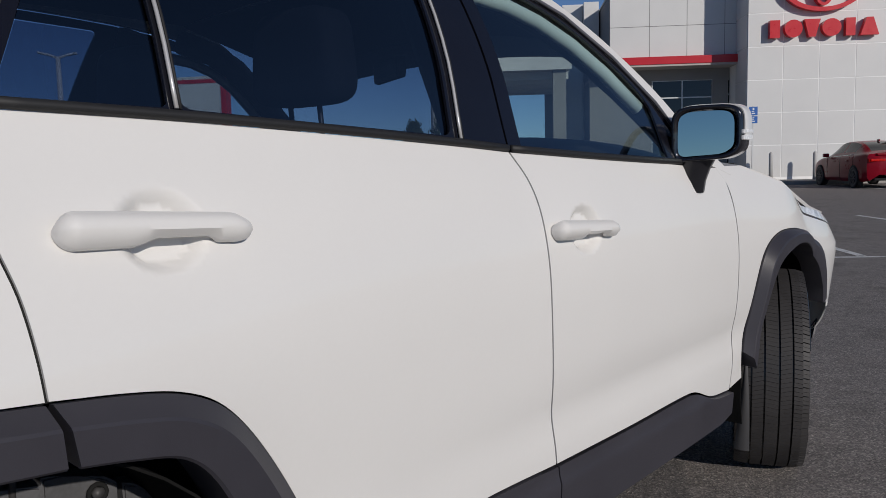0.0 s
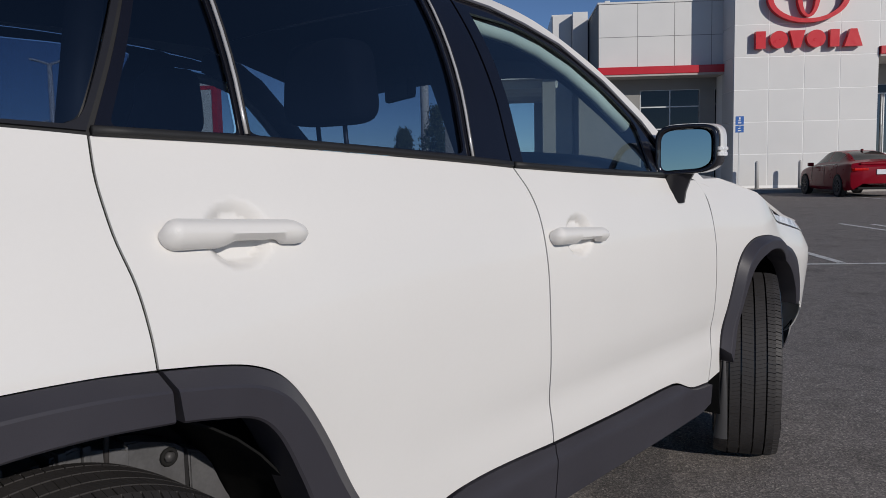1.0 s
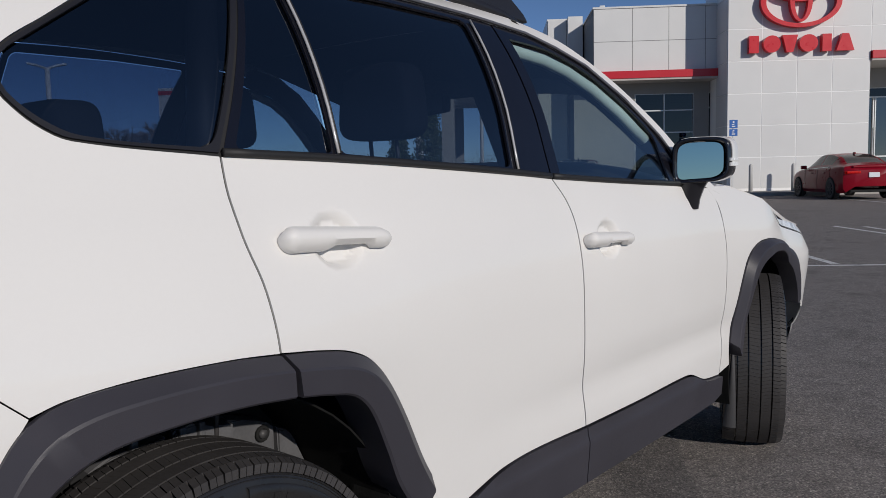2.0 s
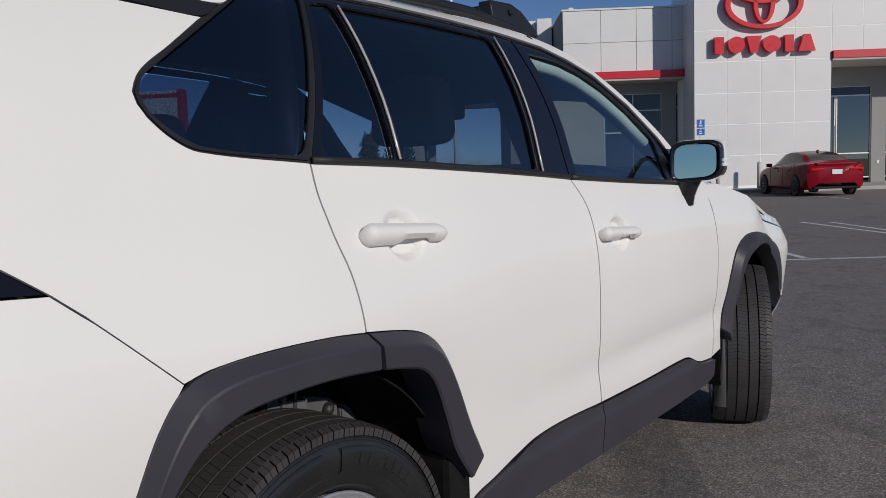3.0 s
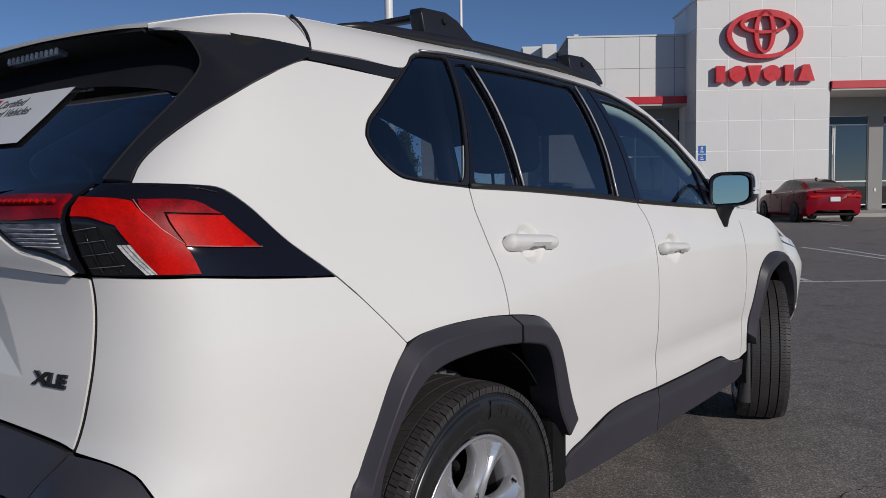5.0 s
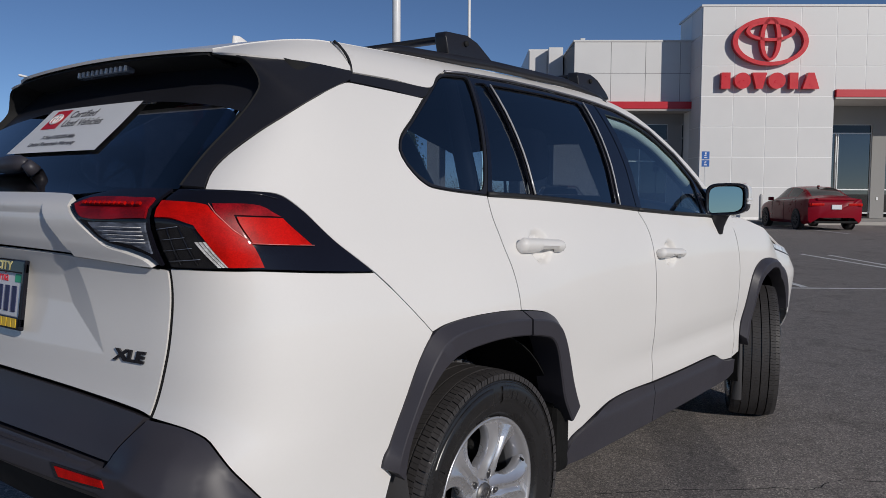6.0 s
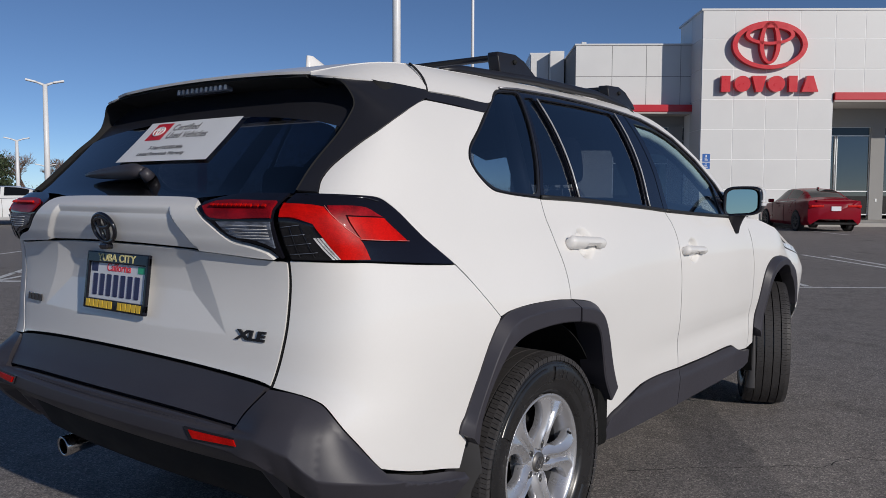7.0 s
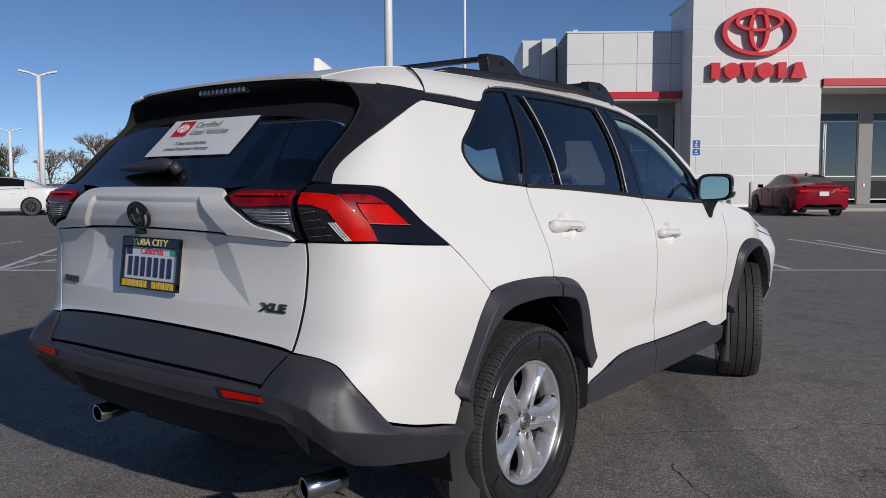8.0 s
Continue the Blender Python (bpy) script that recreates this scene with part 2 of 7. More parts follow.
def shell(s, z):
    """The car's skin: s runs along the flank (s is y there), round the corners and across the ends to the middle."""
    w = curve(SECTION, z) + haunch(s, z)
    if YC <= s <= YF:
        return w, s, z
    if s < YC:
        r, u = curve(REAR, z) + 0.012, (YC - s) / LC
        xr = min(XR, w - 0.06)
        y1 = r + CROWN * xr * xr
        if u <= 1:
            x, y = corner(w, YC, xr, y1, 2 * CROWN * xr, u, -1)
            return x, y, z
        x = xr * (1 - (u - 1) * LC / XR)
        return x, r + CROWN * x * x, z
    r, u = curve(NOSE, z), (s - YF) / LC
    y1 = r - 0.35 * XR * XR
    if u <= 1:
        x, y = corner(w, YF, XR, y1, 0.7 * XR, u, 1)
        return x, y, z
    x = XR - (u - 1) * LC
    return x, r - 0.35 * x * x, z


def skin(s, z, off=0.0, side=1):
    """A point of the skin, raised along its normal; left of the middle it is mirrored."""
    if s < 2 * MID - 3.5:
        s = 2 * MID - 3.5
    flip = s < MID
    q = 2 * MID - s if flip else s
    p = Vector(shell(q, z))
    if off:
        a, b = Vector(shell(q + 0.004, z)) - Vector(shell(q - 0.004, z)), Vector(shell(q, z + 0.004)) - Vector(shell(q, z - 0.004))
        p += off * a.cross(b).normalized()
    if flip:
        p.x = -p.x
    p.x *= side
    return p


def skin_frame(s, z, off=0.0, side=1):
    """A pose on the skin: x backwards along it, y up it, z out of it (for the right-hand flank)."""
    p, px, pz = skin(s, z, off, side), skin(s - 0.01, z, off, side), skin(s, z + 0.01, off, side)
    x = (px - p).normalized()
    n = x.cross(pz - p).normalized()
    if n.dot(Vector((p.x, 0, 0))) < 0 and abs(p.x) > 0.5:
        n = -n
    y = n.cross(x)
    return Matrix.Translation(p) @ Matrix((x, y, n)).transposed().to_4x4()


def inside(p, poly):
    x, y, hit = p[0], p[1], False
    for (a, b), (c, d) in zip(poly, poly[1:] + poly[:1]):
        if (b > y) != (d > y) and x < (c - a) * (y - b) / (d - b) + a:
            hit = not hit
    return hit


def rounded(poly, radii):
    """Rounds the corners of a polygon; radii is one number or a dict of corner: radius."""
    out, n = [], len(poly)
    for i in range(n):
        r = radii.get(i, 0) if isinstance(radii, dict) else radii
        p, a, b = Vector(poly[i]), Vector(poly[i - 1]), Vector(poly[(i + 1) % n])
        if not r:
            out.append(tuple(p))
            continue
        ra, rb = min(r, (a - p).length * 0.45), min(r, (b - p).length * 0.45)
        u, v = p + (a - p).normalized() * ra, p + (b - p).normalized() * rb
        for k in range(6):
            t = k / 5
            out.append(tuple(u * (1 - t) ** 2 + p * 2 * t * (1 - t) + v * t * t))
    return out


def inset(poly, d):
    """Moves a polygon's sides inwards by d (outwards where d is negative)."""
    area = sum(a[0] * b[1] - b[0] * a[1] for a, b in zip(poly, poly[1:] + poly[:1]))
    sg = 1 if area > 0 else -1
    out, n = [], len(poly)
    for i in range(n):
        p, a, b = Vector(poly[i]), Vector(poly[i - 1]), Vector(poly[(i + 1) % n])
        e, f = (p - a), (b - p)
        if e.length < 1e-6 or f.length < 1e-6:
            continue
        e.normalize(), f.normalize()
        n1, n2 = Vector((-e.y, e.x)) * sg, Vector((-f.y, f.x)) * sg
        k = max(0.35, 1 + n1.dot(n2))
        out.append(tuple(p + (n1 + n2) * d / k))
    return out


def flowing(poly):
    """Lets an outline run in curves through its gentle bends; sharp corners stay."""
    n, out = len(poly), []
    P = [Vector(p) for p in poly]
    P = [p for i, p in enumerate(P) if (p - P[i - 1]).length > 1e-5]
    n = len(P)

    def bend(i):
        e, f = P[i] - P[i - 1], P[(i + 1) % n] - P[i]
        return e.angle(f, 0.0)
    soft = [bend(i) < radians(44) and not any((P[i] - Vector(h)).length < 1e-4 for h in HARD) for i in range(n)]
    for i in range(n):
        a, b = P[i], P[(i + 1) % n]
        ln = (b - a).length
        ta = (b - P[i - 1]).normalized() * ln if soft[i] else (b - a)
        tb = (P[(i + 2) % n] - a).normalized() * ln if soft[(i + 1) % n] else (b - a)
        k = max(1, min(8, int(ln / 0.012)))
        for j in range(k):
            u = j / k
            h = (2 * u ** 3 - 3 * u * u + 1, u ** 3 - 2 * u * u + u, -2 * u ** 3 + 3 * u * u, u ** 3 - u * u)
            out.append(tuple(a * h[0] + ta * h[1] + b * h[2] + tb * h[3]))
    return out


def dense(poly, step):
    out = []
    for a, b in zip(poly, poly[1:] + poly[:1]):
        k = max(1, math.ceil(math.dist(a, b) / step))
        out += [(a[0] + (b[0] - a[0]) * i / k, a[1] + (b[1] - a[1]) * i / k) for i in range(k)]
    return out


def spaced(poly, least=0.0025):
    """Drops points that crowd their neighbours."""
    out = []
    for p in poly:
        if not out or math.dist(p, out[-1]) > least:
            out.append(p)
    while len(out) > 3 and math.dist(out[0], out[-1]) < least:
        out.pop()
    return out


def both(poly):
    """A polygon that starts and ends on the middle line, joined with its mirror image."""
    return poly + [(2 * MID - s, z) for s, z in poly[::-1]]


def panel(name, poly, material, parent, label="", off=0.0, holes=(), gap=0.0025, rim=0.006, side=1, step=0.04, shape=None, edge=0.022, detail=(), creases=()):
    """A piece of the skin: its outline (s, z), a turned-in rim, an optional shape(s, z) that raises or sinks it, and the lines on which that shape breaks."""
    outer = dense(spaced(inset(flowing(poly), gap)), edge)
    loops = [outer] + [dense(spaced(inset(flowing(h), -gap)), edge) for h in holes]
    pts, edges = [], []
    for lp in loops:
        k = len(pts)
        pts += [Vector(p) for p in lp]
        edges += [(k + i, k + (i + 1) % len(lp)) for i in range(len(lp))]
    kept = []
    for line in creases:
        run = [q for a, b in zip(line, line[1:]) for q in dense([a, b], 0.010)[:max(1, math.ceil(math.dist(a, b) / 0.010))]]
        last = None
        for q in run:
            if not (inside(q, inset(outer, 0.004)) and not any(inside(q, h) for h in loops[1:])):
                last = None
                continue
            pts.append(Vector(q))
            kept.append(q)
            if last is not None:
                edges.append((last, len(pts) - 1))
            last = len(pts) - 1
    s0, s1 = min(p[0] for p in outer), max(p[0] for p in outer)
    z0, z1 = min(p[1] for p in outer), max(p[1] for p in outer)
    core = [inset(outer, edge * 0.45)] + [inset(lp, -edge * 0.45) for lp in loops[1:]]

    def free(q):
        return inside(q, core[0]) and not any(inside(q, c) for c in core[1:])
    ns, nz = int((s1 - s0) / step) + 1, int((z1 - z0) / step) + 1
    for i in range(ns + 1):
        for j in range(nz + 1):
            q = (s0 + (i + 0.5 * (j % 2)) * step, z0 + j * step)
            if kept and min((q[0] - k[0]) ** 2 + (q[1] - k[1]) ** 2 for k in kept) < (0.45 * step) ** 2:
                continue
            if free(q) and not any(abs(q[0] - c[0]) < c[2] and abs(q[1] - c[1]) < c[3] for c in detail):
                pts.append(Vector(q))
    for c in detail:
        n1, n2 = int(2 * c[2] / c[4]), int(2 * c[3] / c[4])
        pts += [Vector(q) for q in ((c[0] - c[2] + (i + 0.5) * c[4], c[1] - c[3] + (j + 0.5) * c[4]) for i in range(n1) for j in range(n2)) if free(q)]
    vs, _, fs, _, _, _ = delaunay_2d_cdt(pts, edges, [], 0, 1e-6)
    keep = []
    for f in fs:
        cx, cz = sum(vs[i][0] for i in f) / 3, sum(vs[i][1] for i in f) / 3
        if inside((cx, cz), outer) and not any(inside((cx, cz), lp) for lp in loops[1:]):
            keep.append(f)
    def place(s, z):
        return skin(s, z, off + (shape(s, z) if shape else 0.0), side)
    co = [place(v[0], v[1]) for v in vs]
    h = 0.0015 if shape else 0.003
    smooth_n = [(place(v[0] + h, v[1]) - place(v[0] - h, v[1])).cross(place(v[0], v[1] + h) - place(v[0], v[1] - h)).normalized() for v in vs]
    bm = bmesh.new()
    own = bm.verts.layers.int.new("own")
    rimmed = bm.faces.layers.int.new("rimmed")
    bv = [bm.verts.new(c) for c in co]
    for k, v in enumerate(bv):
        v[own] = k
    for f in keep:
        try:
            bm.faces.new([bv[i] for i in (f if side > 0 else f[::-1])])
        except ValueError:
            pass
    for v in [v for v in bm.verts if not v.link_faces]:
        bm.verts.remove(v)
    bm.normal_update()
    # the skin's outside is where the car's middle is not
    out = sum((f.normal.dot(f.calc_center_median() - Vector((0, 1.3, 0.9))) * f.calc_area() for f in bm.faces), 0.0)
    if out < 0:
        bmesh.ops.reverse_faces(bm, faces=bm.faces[:])
        bm.normal_update()
    for f in bm.faces:
        f.smooth = True
    if rim:
        be = [e for e in bm.edges if e.is_boundary]
        nrm = {v: v.normal.copy() for e in be for v in e.verts}
        ext = bmesh.ops.extrude_edge_only(bm, edges=be)["geom"]
        for e in be:
            e.smooth = False
        newv = [g for g in ext if isinstance(g, bmesh.types.BMVert)]
        for v in newv:
            old = next((e.other_vert(v) for e in v.link_edges if e.other_vert(v) in nrm), None)
            if old is not None:
                v.co = v.co - nrm[old] * rim
        fresh = [g for g in ext if isinstance(g, bmesh.types.BMFace)]
        bmesh.ops.recalc_face_normals(bm, faces=fresh)
        for f in fresh:
            f[rimmed] = 1
    bm.normal_update()
    normals = []
    for f in bm.faces:
        for v in f.verts:
            n = smooth_n[v[own]]
            normals.append(f.normal.copy() if f[rimmed] else n if n.dot(f.normal) > 0 else -n)
    ob = part(name, bm, material, parent, label)
    ob.data.normals_split_custom_set([tuple(n) for n in normals])
    for k in ("own", "rimmed"):
        ob.data.attributes.remove(ob.data.attributes[k])
    return ob


# ---- outlines on the skin, as (s, z) ----
FLARE_OUT = [(-0.392, 0.522), (-0.428, 0.555), (-0.425, 0.585), (-0.383, 0.695), (-0.342, 0.80), (-0.302, 0.855), (-0.25, 0.876), (-0.144, 0.884), (0.00, 0.882), (0.094, 0.873), (0.19, 0.861),
             (0.257, 0.846), (0.31, 0.82), (0.36, 0.77), (0.42, 0.685), (0.485, 0.575), (0.512, 0.535), (0.505, 0.51), (0.468, 0.475)]
FLARE_IN = [(0.41, 0.49), (0.385, 0.560), (0.34, 0.648), (0.285, 0.738), (0.24, 0.778), (0.17, 0.797), (0.10, 0.810), (0.00, 0.818), (-0.11, 0.818), (-0.22, 0.805), (-0.288, 0.768), (-0.345, 0.690), (-0.378, 0.60), (-0.388, 0.53)]
FRONT_OUT = [(2.245, 0.46), (2.213, 0.51), (2.240, 0.66), (2.277, 0.79), (2.32, 0.838), (2.40, 0.868), (2.50, 0.874), (2.61, 0.865), (2.70, 0.845), (2.775, 0.80), (2.83, 0.70), (2.868, 0.565), (2.872, 0.48), (2.85, 0.45)]
FRONT_IN = [(2.845, 0.49), (2.812, 0.64), (2.752, 0.757), (2.665, 0.808), (2.56, 0.824), (2.48, 0.820), (2.40, 0.800), (2.345, 0.768), (2.305, 0.70), (2.275, 0.60), (2.262, 0.50)]
GAP_REAR = [(0.07, 1.197), (0.064, 1.13), (0.067, 1.06), (0.083, 0.99), (0.091, 0.925), (0.095, 0.874)]
GAP_MID = [(1.045, 1.140), (1.075, 1.085), (1.092, 1.03), (1.102, 0.94), (1.110, 0.81), (1.131, 0.65), (1.156, 0.53), (1.170, 0.463)]
def nose_lean(s, z):
    """How far the upper nose leans in from the plain shell."""
    u = max(0.0, min(1.0, (s - 2.50) / 0.45))
    return -0.36 * max(0.0, z - 0.76) * u * u * (3 - 2 * u)


GAP_FRONT = [(2.03, 1.088), (2.055, 1.03), (2.078, 0.95), (2.10, 0.80), (2.125, 0.62), (2.142, 0.50), (2.14, 0.405)]
ROCKER_TOP = [(0.478, 0.365), (0.52, 0.395), (0.60, 0.415), (0.70, 0.443), (0.79, 0.463), (0.93, 0.470), (1.170, 0.463), (1.50, 0.460), (1.80, 0.462), (1.88, 0.455), (2.00, 0.415), (2.14, 0.402)]
Q_OUT = [(-0.262, 1.315), (-0.235, 1.352), (-0.16, 1.402), (-0.058, 1.468), (0.00, 1.503), (0.075, 1.547), (0.13, 1.567), (0.27, 1.578), (0.07, 1.199), (-0.17, 1.219), (-0.215, 1.240), (-0.25, 1.275), (-0.2605, 1.296)]
Q_IN = [(-0.250, 1.313), (-0.236, 1.338), (-0.20, 1.364), (0.03, 1.510), (0.11, 1.553), (0.245, 1.566), (0.066, 1.222), (0.04, 1.213), (-0.155, 1.228), (-0.205, 1.250), (-0.242, 1.285)]
STRIP = [(-0.315, 1.513), (-0.16, 1.512), (0.004, 1.506), (-0.058, 1.470), (-0.20, 1.478), (-0.345, 1.484)]
FIN_EDGE = [(-0.758, 1.212), (-0.774, 1.248), (-0.762, 1.287), (-0.712, 1.338), (-0.655, 1.372), (-0.575, 1.409), (-0.488, 1.440), (-0.36, 1.482)]
LAMP_TIP, DIAG_END = (-0.446, 1.022), (-0.297, 0.864)
HARD = (LAMP_TIP, (-0.42, 0.977), DIAG_END, (-0.421, 0.450), (-0.580, 0.530))
LAMP_TOP = [(-0.494, 1.094), (-0.529, 1.160), (-0.565, 1.190), (-0.604, 1.203), (-0.755, 1.209)]
LOW_EDGE = [(-0.421, 0.450), (-0.451, 0.468), (-0.516, 0.497), (-0.580, 0.530), (-0.645, 0.625), (-0.726, 0.698), (-0.765, 0.716), (-0.80, 0.724)]
SEAM = [(-0.842, 0.730), (-0.826, 0.85), (-0.821, 0.95), (-0.815, 1.045)]
TRIM_TOP = [(0.27, 1.580), (0.54, 1.586), (0.80, 1.580), (1.00, 1.570), (1.09, 1.562)]
TRIM_FRONT = [(1.095, 1.561), (1.24, 1.546), (1.36, 1.515), (1.48, 1.470), (1.62, 1.375), (1.76, 1.262), (1.88, 1.135), (1.90, 1.100)]
PILLAR_TOP = [(1.10, 1.613), (1.24, 1.598), (1.36, 1.570), (1.47, 1.527), (1.60, 1.445), (1.71, 1.362), (1.81, 1.285), (1.90, 1.213), (2.00, 1.140), (2.10, 1.075)]



car = thing("suv", "white compact SUV with black cladding and steered front wheels", "car")


def handle_dish(sc, zc):
    def f(s, z):
        d = math.sqrt(((s - sc) / 0.066) ** 2 + ((z - zc) / 0.056) ** 2)
        return -0.020 * min(1.0, (1 - d) / 0.35) ** 1.5 if d < 1 else 0.0
    return f


def evenly(pts, n):
    """n + 1 points at even steps along an open line that runs in curves."""
    (a0, b0), (a1, b1), (a2, b2), (a3, b3) = pts[0], pts[1], pts[-2], pts[-1]
    loop = flowing(pts + [(a3 - 9 * (b3 - b2), b3 + 9 * (a3 - a2)), (a0 - 9 * (b1 - b0), b0 + 9 * (a1 - a0))])
    end = next(i for i, p in enumerate(loop) if math.dist(p, pts[-1]) < 1e-6)
    line = loop[:end + 1]
    run = [0.0]
    for p, q in zip(line, line[1:]):
        run.append(run[-1] + math.dist(p, q))
    out = []
    for k in range(n + 1):
        t = run[-1] * k / n
        i = max(0, min(len(line) - 2, next((m for m in range(len(run)) if run[m] >= t - 1e-9), 1) - 1))
        u = (t - run[i]) / max(1e-9, run[i + 1] - run[i])
        out.append((line[i][0] + (line[i + 1][0] - line[i][0]) * u, line[i][1] + (line[i + 1][1] - line[i][1]) * u))
    return out


def flare(name, outer, inner, side, n=44, ends=1.0):
    """Wheel arch trim: a narrow sloping face, a broad flat one and an edge turned in to the liner."""
    A, B = evenly(outer, n), evenly(inner, n)
    rows = []
    for k, (p, q) in enumerate(zip(A, B)):
        thick = 1 - (1 - ends) * max(0.0, min(1.0, (k / n - 0.45) / 0.35))
        mid = lambda t: (p[0] + (q[0] - p[0]) * t, p[1] + (q[1] - p[1]) * t)
        rows.append([skin(*mid(t), o * thick if o > 0 else o, side) for t, o in ((0.0, -0.004), (0.0, 0.006), (0.06, 0.011), (0.30, 0.034), (0.36, 0.036), (0.94, 0.036), (1.0, 0.032), (1.02, 0.0), (1.03, -0.06))])
    bm = bmesh.new()
    v = [[bm.verts.new(c) for c in r] for r in rows]
    for i in range(n):
        for k in range(len(rows[0]) - 1):
            bm.faces.new((v[i][k], v[i][k + 1], v[i + 1][k + 1], v[i + 1][k]))
    bm.faces.new(v[0]), bm.faces.new(v[-1][::-1])
    bmesh.ops.recalc_face_normals(bm, faces=bm.faces[:])
    for f in bm.faces:
        f.smooth = True
    for e in bm.edges:
        if e.calc_face_angle(0) > radians(24):
            e.smooth = False
    return part(name, bm, PLASTIC, car, "grained black wheel arch trim")


def flank(side):
    # quarter panel
    poly = GAP_REAR + [(0.0, 0.882), (-0.144, 0.884), (-0.25, 0.876), DIAG_END, (-0.42, 0.977), LAMP_TIP] + LAMP_TOP + FIN_EDGE + [(-0.345, 1.484), (-0.20, 1.478), (-0.058, 1.470)] + [Q_OUT[2], Q_OUT[1], Q_OUT[0], Q_OUT[12], Q_OUT[11], Q_OUT[10], Q_OUT[9]]
    panel("quarter_panel", poly, PAINT, car, side=side, gap=0.0019)
    # upper rear corner of the bumper, body coloured
    low = [DIAG_END, (-0.342, 0.80), (-0.383, 0.695), (-0.425, 0.585), (-0.428, 0.555), (-0.400, 0.525)] + LOW_EDGE
    panel("bumper_corner", low + SEAM + [(-0.70, 1.043), (-0.634, 1.042), LAMP_TIP, (-0.42, 0.977)], PAINT, car, side=side, gap=0.0003)
    panel("roof_strip", STRIP, SATIN, car, "satin black strip", side=side, off=0.001)
    # roof side and windscreen pillar
    up = [(-0.29, 1.606), (0.4, 1.622), (1.0, 1.620)] + PILLAR_TOP + [(2.10, 1.06), (1.99, 1.088)] + TRIM_FRONT[::-1] + TRIM_TOP[::-1] + [Q_OUT[6], Q_OUT[5], (0.004, 1.506), (-0.16, 1.512), (-0.315, 1.513)]
    panel("roof_side", up, PAINT, car, side=side)
    # flares
    flare("rear_flare", FLARE_OUT[1:9] + [(0.091, 0.8735)], [(-0.386, 0.518)] + FLARE_IN[-2:6:-1] + [(0.098, 0.8095)], side)
    flare("door_flare", [(0.099, 0.873)] + FLARE_OUT[10:17], [(0.112, 0.8072)] + FLARE_IN[5:0:-1] + [(0.452, 0.474)], side)
    flare("front_flare", FRONT_OUT[1:12], [(2.262, 0.455)] + FRONT_IN[-2:0:-1] + [(2.838, 0.55)], side, 60, 0.3)
    # rocker cladding
    k = [p for p in ROCKER_TOP if p[0] <= 1.170]
    panel("rocker_cladding", [(0.452, 0.312), (0.6, 0.303), (1.178, 0.300)] + k[::-1], PLASTIC, car, side=side, shape=rocker, rim=0.05, step=0.025)
    panel("rocker_cladding", [(1.178, 0.300), (2.06, 0.312), (2.15, 0.33)] + ROCKER_TOP[::-1][:-6] + [(1.170, 0.463)], PLASTIC, car, side=side, shape=rocker, rim=0.05, step=0.025)
    # doors
    rear = panel("rear_door", GAP_REAR + FLARE_OUT[10:18] + [(0.465, 0.47), (0.462, 0.37)] + k + GAP_MID[::-1][1:] + [(0.90, 1.152), (0.35, 1.186)], PAINT, car, side=side,
                 shape=handle_dish(0.268, 1.046), detail=[(0.268, 1.046, 0.09, 0.075, 0.007)])
    front = panel("front_door", GAP_MID[:-1] + [(1.170, 0.463)] + ROCKER_TOP[7:] + GAP_FRONT[::-1][1:] + [(1.90, 1.092), (1.74, 1.103)], PAINT, car, side=side,
                  shape=handle_dish(1.256, 0.970), detail=[(1.256, 0.970, 0.09, 0.075, 0.007)])
    for door, s0, s1, zc in ((rear, 0.130, 0.390, 1.047), (front, 1.118, 1.368, 0.972)):
        door_handle(door, s0, s1, zc, side)
    # dark seals behind the joints
    for line in (GAP_REAR, GAP_MID, GAP_FRONT, SEAM):
        pts = evenly(line, 40)
        rows = [[skin(p[0] + q, p[1], -0.0042, side) for q in (-0.009, 0.009)] for p in pts]
        part("joint_seal", mesh_from("joint_seal", *sheet(rows)), DARK, car)
    # window frames and glass
    small = [(0.108, 1.211), (0.274, 1.552), (0.345, 1.559), (0.321, 1.205)]
    main = [(0.342, 1.204), (0.367, 1.559), (0.70, 1.560), (0.965, 1.550), (0.885, 1.172)]
    frame_r = [(0.075, 1.199), (0.27, 1.580)] + TRIM_TOP[1:] + [(1.048, 1.142), (0.90, 1.154), (0.35, 1.188)]
    panel("window_frame", frame_r, PIANO, rear, "gloss black window surround", holes=[rounded(small, 0.012), rounded(main, 0.02)], off=-0.002, side=side, step=0.03, gap=0.002)
    panel("window", rounded(small, 0.012), TINT, rear, "dark tinted glass", off=-0.010, gap=0, rim=0, side=side, step=0.06)
    panel("window", rounded(main, 0.02), TINT, rear, "dark tinted glass", off=-0.010, gap=0, rim=0, side=side, step=0.06)
    pane = [(1.098, 1.150), (1.138, 1.520), (1.30, 1.508), (1.40, 1.480), (1.50, 1.432), (1.60, 1.362), (1.70, 1.280), (1.728, 1.24), (1.735, 1.122)]
    panel("window_frame", [(1.050, 1.141)] + TRIM_FRONT + [(1.74, 1.105)], PIANO, front, "gloss black window surround", holes=[pane], off=-0.002, side=side, step=0.03, gap=0.002)
    panel("window", pane, FRONT_GLASS, front, "pale green glass", off=-0.010, gap=0, rim=0, side=side, step=0.06)
    qt = panel("quarter_window_frame", Q_OUT, SATIN, car, "black window surround", holes=[rounded(Q_IN, {5: 0.01, 6: 0.03})], off=0.001, side=side, step=0.03)
    panel("window", rounded(Q_IN, {5: 0.01, 6: 0.03}), TINT, qt, "dark tinted glass", off=-0.006, gap=0, rim=0, side=side, step=0.06)
    loop = dense(Q_OUT + Q_OUT[:1], 0.03)
